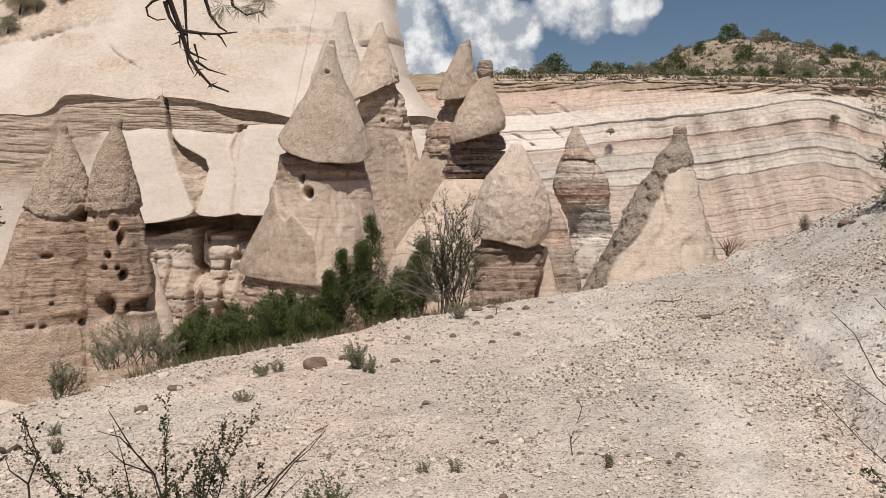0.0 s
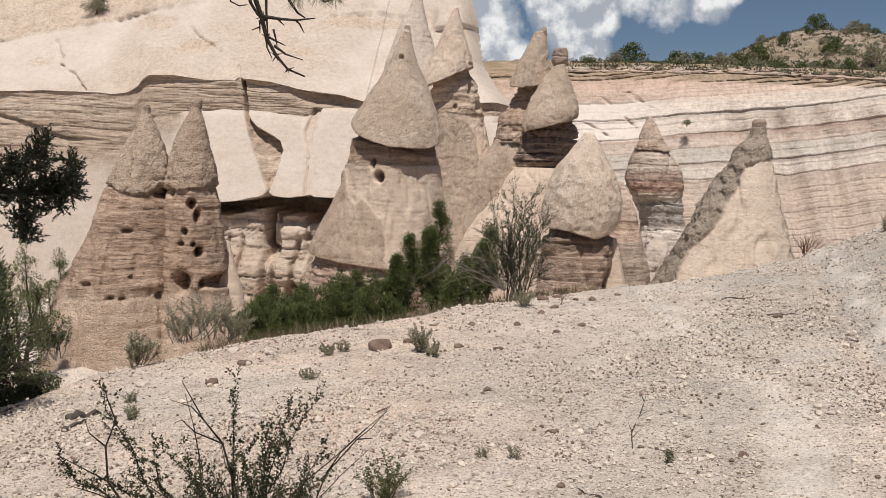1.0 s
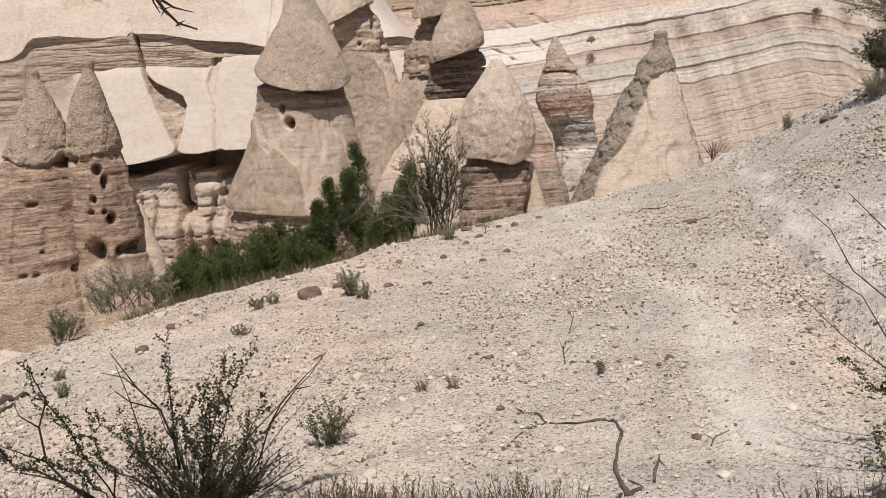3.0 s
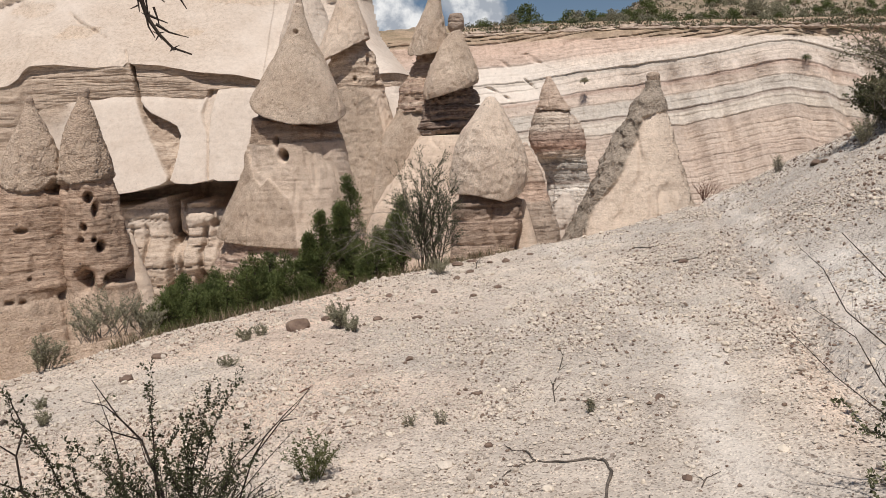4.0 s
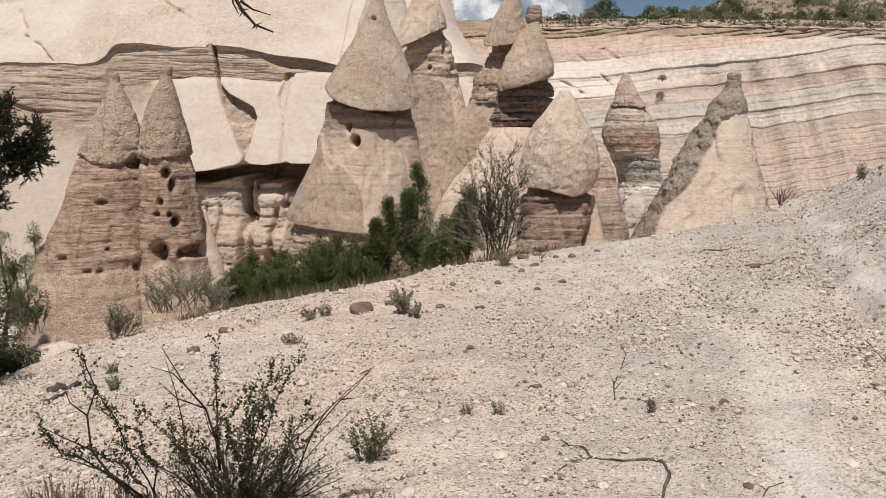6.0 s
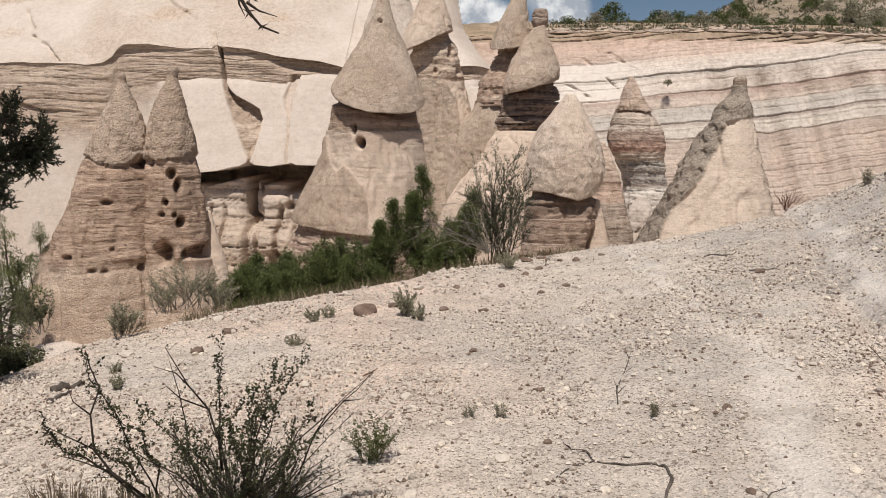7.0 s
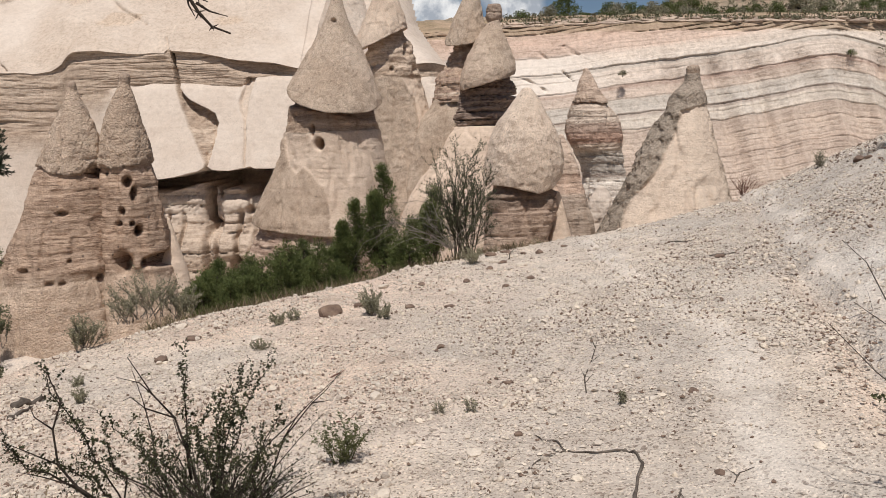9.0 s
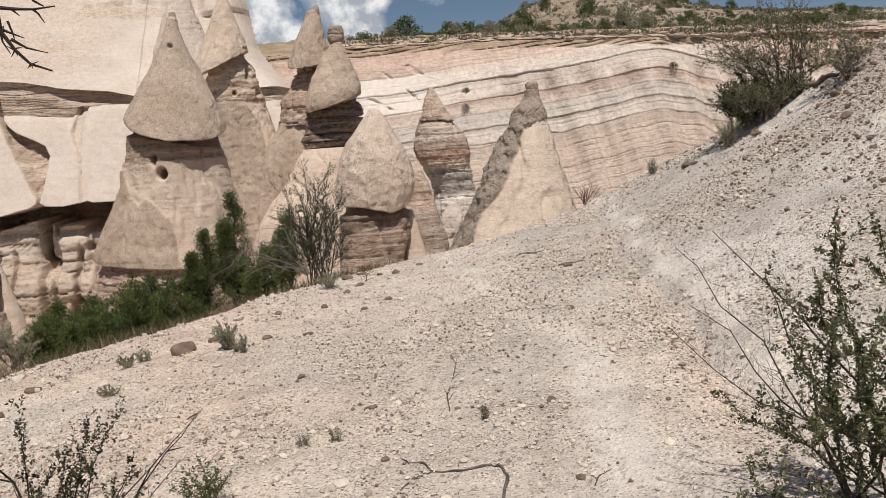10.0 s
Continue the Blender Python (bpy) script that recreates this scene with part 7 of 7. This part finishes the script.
stick("dead_twig", "short dark dead twigs on the gravel near the crest", "dead wood", [[(2.94, 11.47, -1.54), (3.05, 11.3, -1.53), (3.18, 11.25, -1.52)], [(3.0, 11.35, -1.53), (2.95, 11.2, -1.53)]], 0.014, M_WOOD, 0.03)
stick("dead_twig", "short dead twig lying flat on the gravel", "dead wood", [[(3.05, 10.05, -1.51), (3.2, 10.0, -1.5), (3.38, 10.06, -1.49)]], 0.014, M_WOOD, 0.02)
stick("dead_twig", "curled dead twig on the gravel", "dead wood", [[(1.36, 3.98, -1.73), (1.42, 4.08, -1.73), (1.5, 4.1, -1.72)], [(1.4, 4.05, -1.73), (1.38, 4.16, -1.73)]], 0.0045, M_WOOD, 0.015)
stick("dead_log", "old fallen log along the bank's ridge", "dead wood", [[(7.581, 11.595, 0.501), (7.715, 11.379, 0.638), (7.664, 10.853, 0.669)]], 0.05, M_WOOD, 0.08)

# ---- scrub on the mesa ----


def far_bush(seed, mat, n=1300):
    rng = random.Random(seed)
    s, wood = Soup(), Soup()
    ob = tagged(empty("mesa_bush"), "dark green juniper bush on the mesa", "bush", "bushes on the mesa")
    for k in range(3):
        wood.tube(bent((0, 0, -0.2), (rng.uniform(-0.2, 0.2), rng.uniform(-0.2, 0.2), 0.5), rng, 0, 0.1, 4), [0.03, 0.025, 0.02, 0.01], 4)
    for k in range(26):
        a, u = rng.uniform(0, 6.28), rng.random()
        r = 0.5 * math.sqrt(1 - u * u * 0.8) * rng.uniform(0.4, 1.0)
        spray(s, (r * math.cos(a), r * math.sin(a), 0.12 + 0.62 * u), rng, 0.2, n // 26, 0.085, 0.045)
    part("stem", wood.make("stem", M_TWIG), ob)
    part("crown", s.make("crown", mat), ob)
    return ob


def mesa_z(x, y):
    return float(relief(x, y))


BUSH = [far_bush(301, M_JUNIPER), far_bush(302, M_SAGE), far_bush(303, M_JUNIPER)]
rng_b = random.Random(12)
MESA = [((5.909, 7.851), 60, 1.7, 0), ((10.053, 11.043), 76, 2.0, 0), ((10.362, 8.853), 66, 0.9, 0), ((11.881, 8.112), 62, 1.6, 1), ((13.943, 11.043), 76, 1.6, 0), ((15.71, 11.143), 76, 1.4, 0), ((30.288, 17.375), 90, 2.0, 0), ((33.892, 16.377), 90, 1.6, 1), ((18.321, 7.909), 62, 1.4, 0), ((27.884, 11.743), 78, 1.8, 0), ((29.006, 10.367), 72, 2.0, 1), ((37.914, 12.614), 82, 1.5, 0), ((15.583, 8.585), 64, 1.2, 1), ((17.02, 8.243), 63, 1.2, 1), ((13.449, 8.112), 62, 1.0, 1), ((21.016, 11.043), 76, 1.4, 0), ((30.068, 9.849), 70, 1.6, 1), ((25.434, 13.472), 84, 1.2, 0), ((4.991, 8.194), 62, 1.3, 0), ((34.983, 15.789), 90, 1.4, 0)]
spots = [(p[0], y, s, k) for p, y, s, k in MESA]
for _ in range(190):
    y = rng_b.choice((rng_b.uniform(60, 68), rng_b.uniform(61, 94)))
    spots.append((rng_b.uniform(0.08, 0.72) * y, y, 0.3 + 0.9 * rng_b.random() ** 2, rng_b.randrange(3)))
for i, (x, y, s, k) in enumerate(spots):
    m = Matrix.LocRotScale((x, y, mesa_z(x, y) - 0.05), Euler((0, 0, rng_b.uniform(0, 6))), (s * 1.15, s * 1.15, s))
    copy_thing(BUSH[k], m)
for p, s, k in [((-27.786, 54.025, 10.077), 1.6, 1), ((-27.957, 56.046, 11.915), 1.8, 1), ((-25.094, 56.734, 12.54), 1.5, 0), ((-26.916, 56.203, 12.058), 1.3, 1), ((-12.121, 56.574, 12.394), 1.4, 1), ((-13.279, 56.734, 12.54), 1.2, 1)]:
    copy_thing(BUSH[k], Matrix.LocRotScale((p[0], p[1] + 0.3, p[2] - 0.1), None, (s, s, s * 0.8)))
for b, (x, y) in zip(BUSH, [(14, 70), (22, 66), (35, 72)]):
    b.matrix_basis = Matrix.LocRotScale((x, y, mesa_z(x, y) - 0.05), None, (1.1, 1.1, 1.0))


def rim_top(x, y):
    """The cliff's top between its rim and the mesa."""
    return interp(RIM, x) + (y - 53.6) / 4.2


def mesa_scrub():
    """Low grass and scrub dotted over the mesa and its hill."""
    for name, mat, count, seed, label in (("scrub", M_SCRUB, 3600, 31, "low grey-green scrub dotted over the mesa"), ("mesa_grass", M_GRASS, 1200, 32, "dry brown grass tufts on the mesa")):
        r = np.random.default_rng(seed)
        near = r.random(count) < 0.2
        y = np.where(near, r.uniform(58.5, 66, count), r.uniform(60, 96, count))
        x = r.uniform(0.06, 0.78, count) * y
        z = relief(x, y)
        edge = np.arange(count) % 14 == 0
        y = np.where(edge, r.uniform(54.4, 57.5, count), y)
        x = np.where(edge, r.uniform(3, 40, count), x)
        z = np.where(edge, rim_top(x, y), z)
        w = r.uniform(0.12, 0.4, count)
        k = 15
        c = np.stack([x, y, z], -1)[:, None] + np.stack([r.normal(0, 0.5, (count, k)), r.normal(0, 0.5, (count, k)), r.uniform(0, 0.7, (count, k))], -1) * w[:, None, None]
        d = r.normal(0, 1, (count, k, 3)) + np.array([0, 0, 1.4])
        d = d / np.linalg.norm(d, axis=-1, keepdims=True)
        e = np.cross(d, r.normal(0, 1, (count, k, 3)))
        e = e / np.linalg.norm(e, axis=-1, keepdims=True)
        V = np.stack([c, c + d * 0.1 + e * 0.04, c + d * 0.2, c + d * 0.1 - e * 0.04], 2).reshape(-1, 3)
        me = mesh_of(name, V, np.arange(len(V)).reshape(-1, 4), mat, shade=False)
        tagged(new(name, me), label, "scrub", kind="stuff")


def rim_slabs():
    """Broken brown slabs of the caprock along the cliff's rim."""
    r = np.random.default_rng(44)
    n = 900
    x = r.uniform(2, 46, n)
    y = 53.9 + 3.2 * r.random(n) ** 1.6
    z = rim_top(x, y) + 0.02
    size = 0.1 + 0.28 * r.random(n) ** 2.5
    V = ICO_V[None] * (0.75 + 0.5 * r.random((n, 12, 1))) * size[:, None, None] * np.stack([1.2 + r.random(n), 0.8 + 0.6 * r.random(n), 0.3 + 0.25 * r.random(n)], -1)[:, None, :]
    V = V + np.stack([x, y, z], -1)[:, None, :]
    F = (ICO_F[None] + 12 * np.arange(n)[:, None, None]).reshape(-1, 3)
    tagged(new("rim_slabs", mesh_of("rim_slabs", V.reshape(-1, 3), F, M_CAPROCK, shade=False)), "broken brown caprock slabs along the cliff rim", "rocks", kind="stuff")


rim_slabs()
mesa_scrub()

for p, k, sc in (((10.168, 51.4, 3.534), 1, 0.55), ((24.576, 53.2, 4.504), 2, 0.6)):
    copy_thing(BUSH[k], Matrix.LocRotScale((p[0], p[1], p[2] - 0.12), None, (sc, sc, sc * 0.7)))
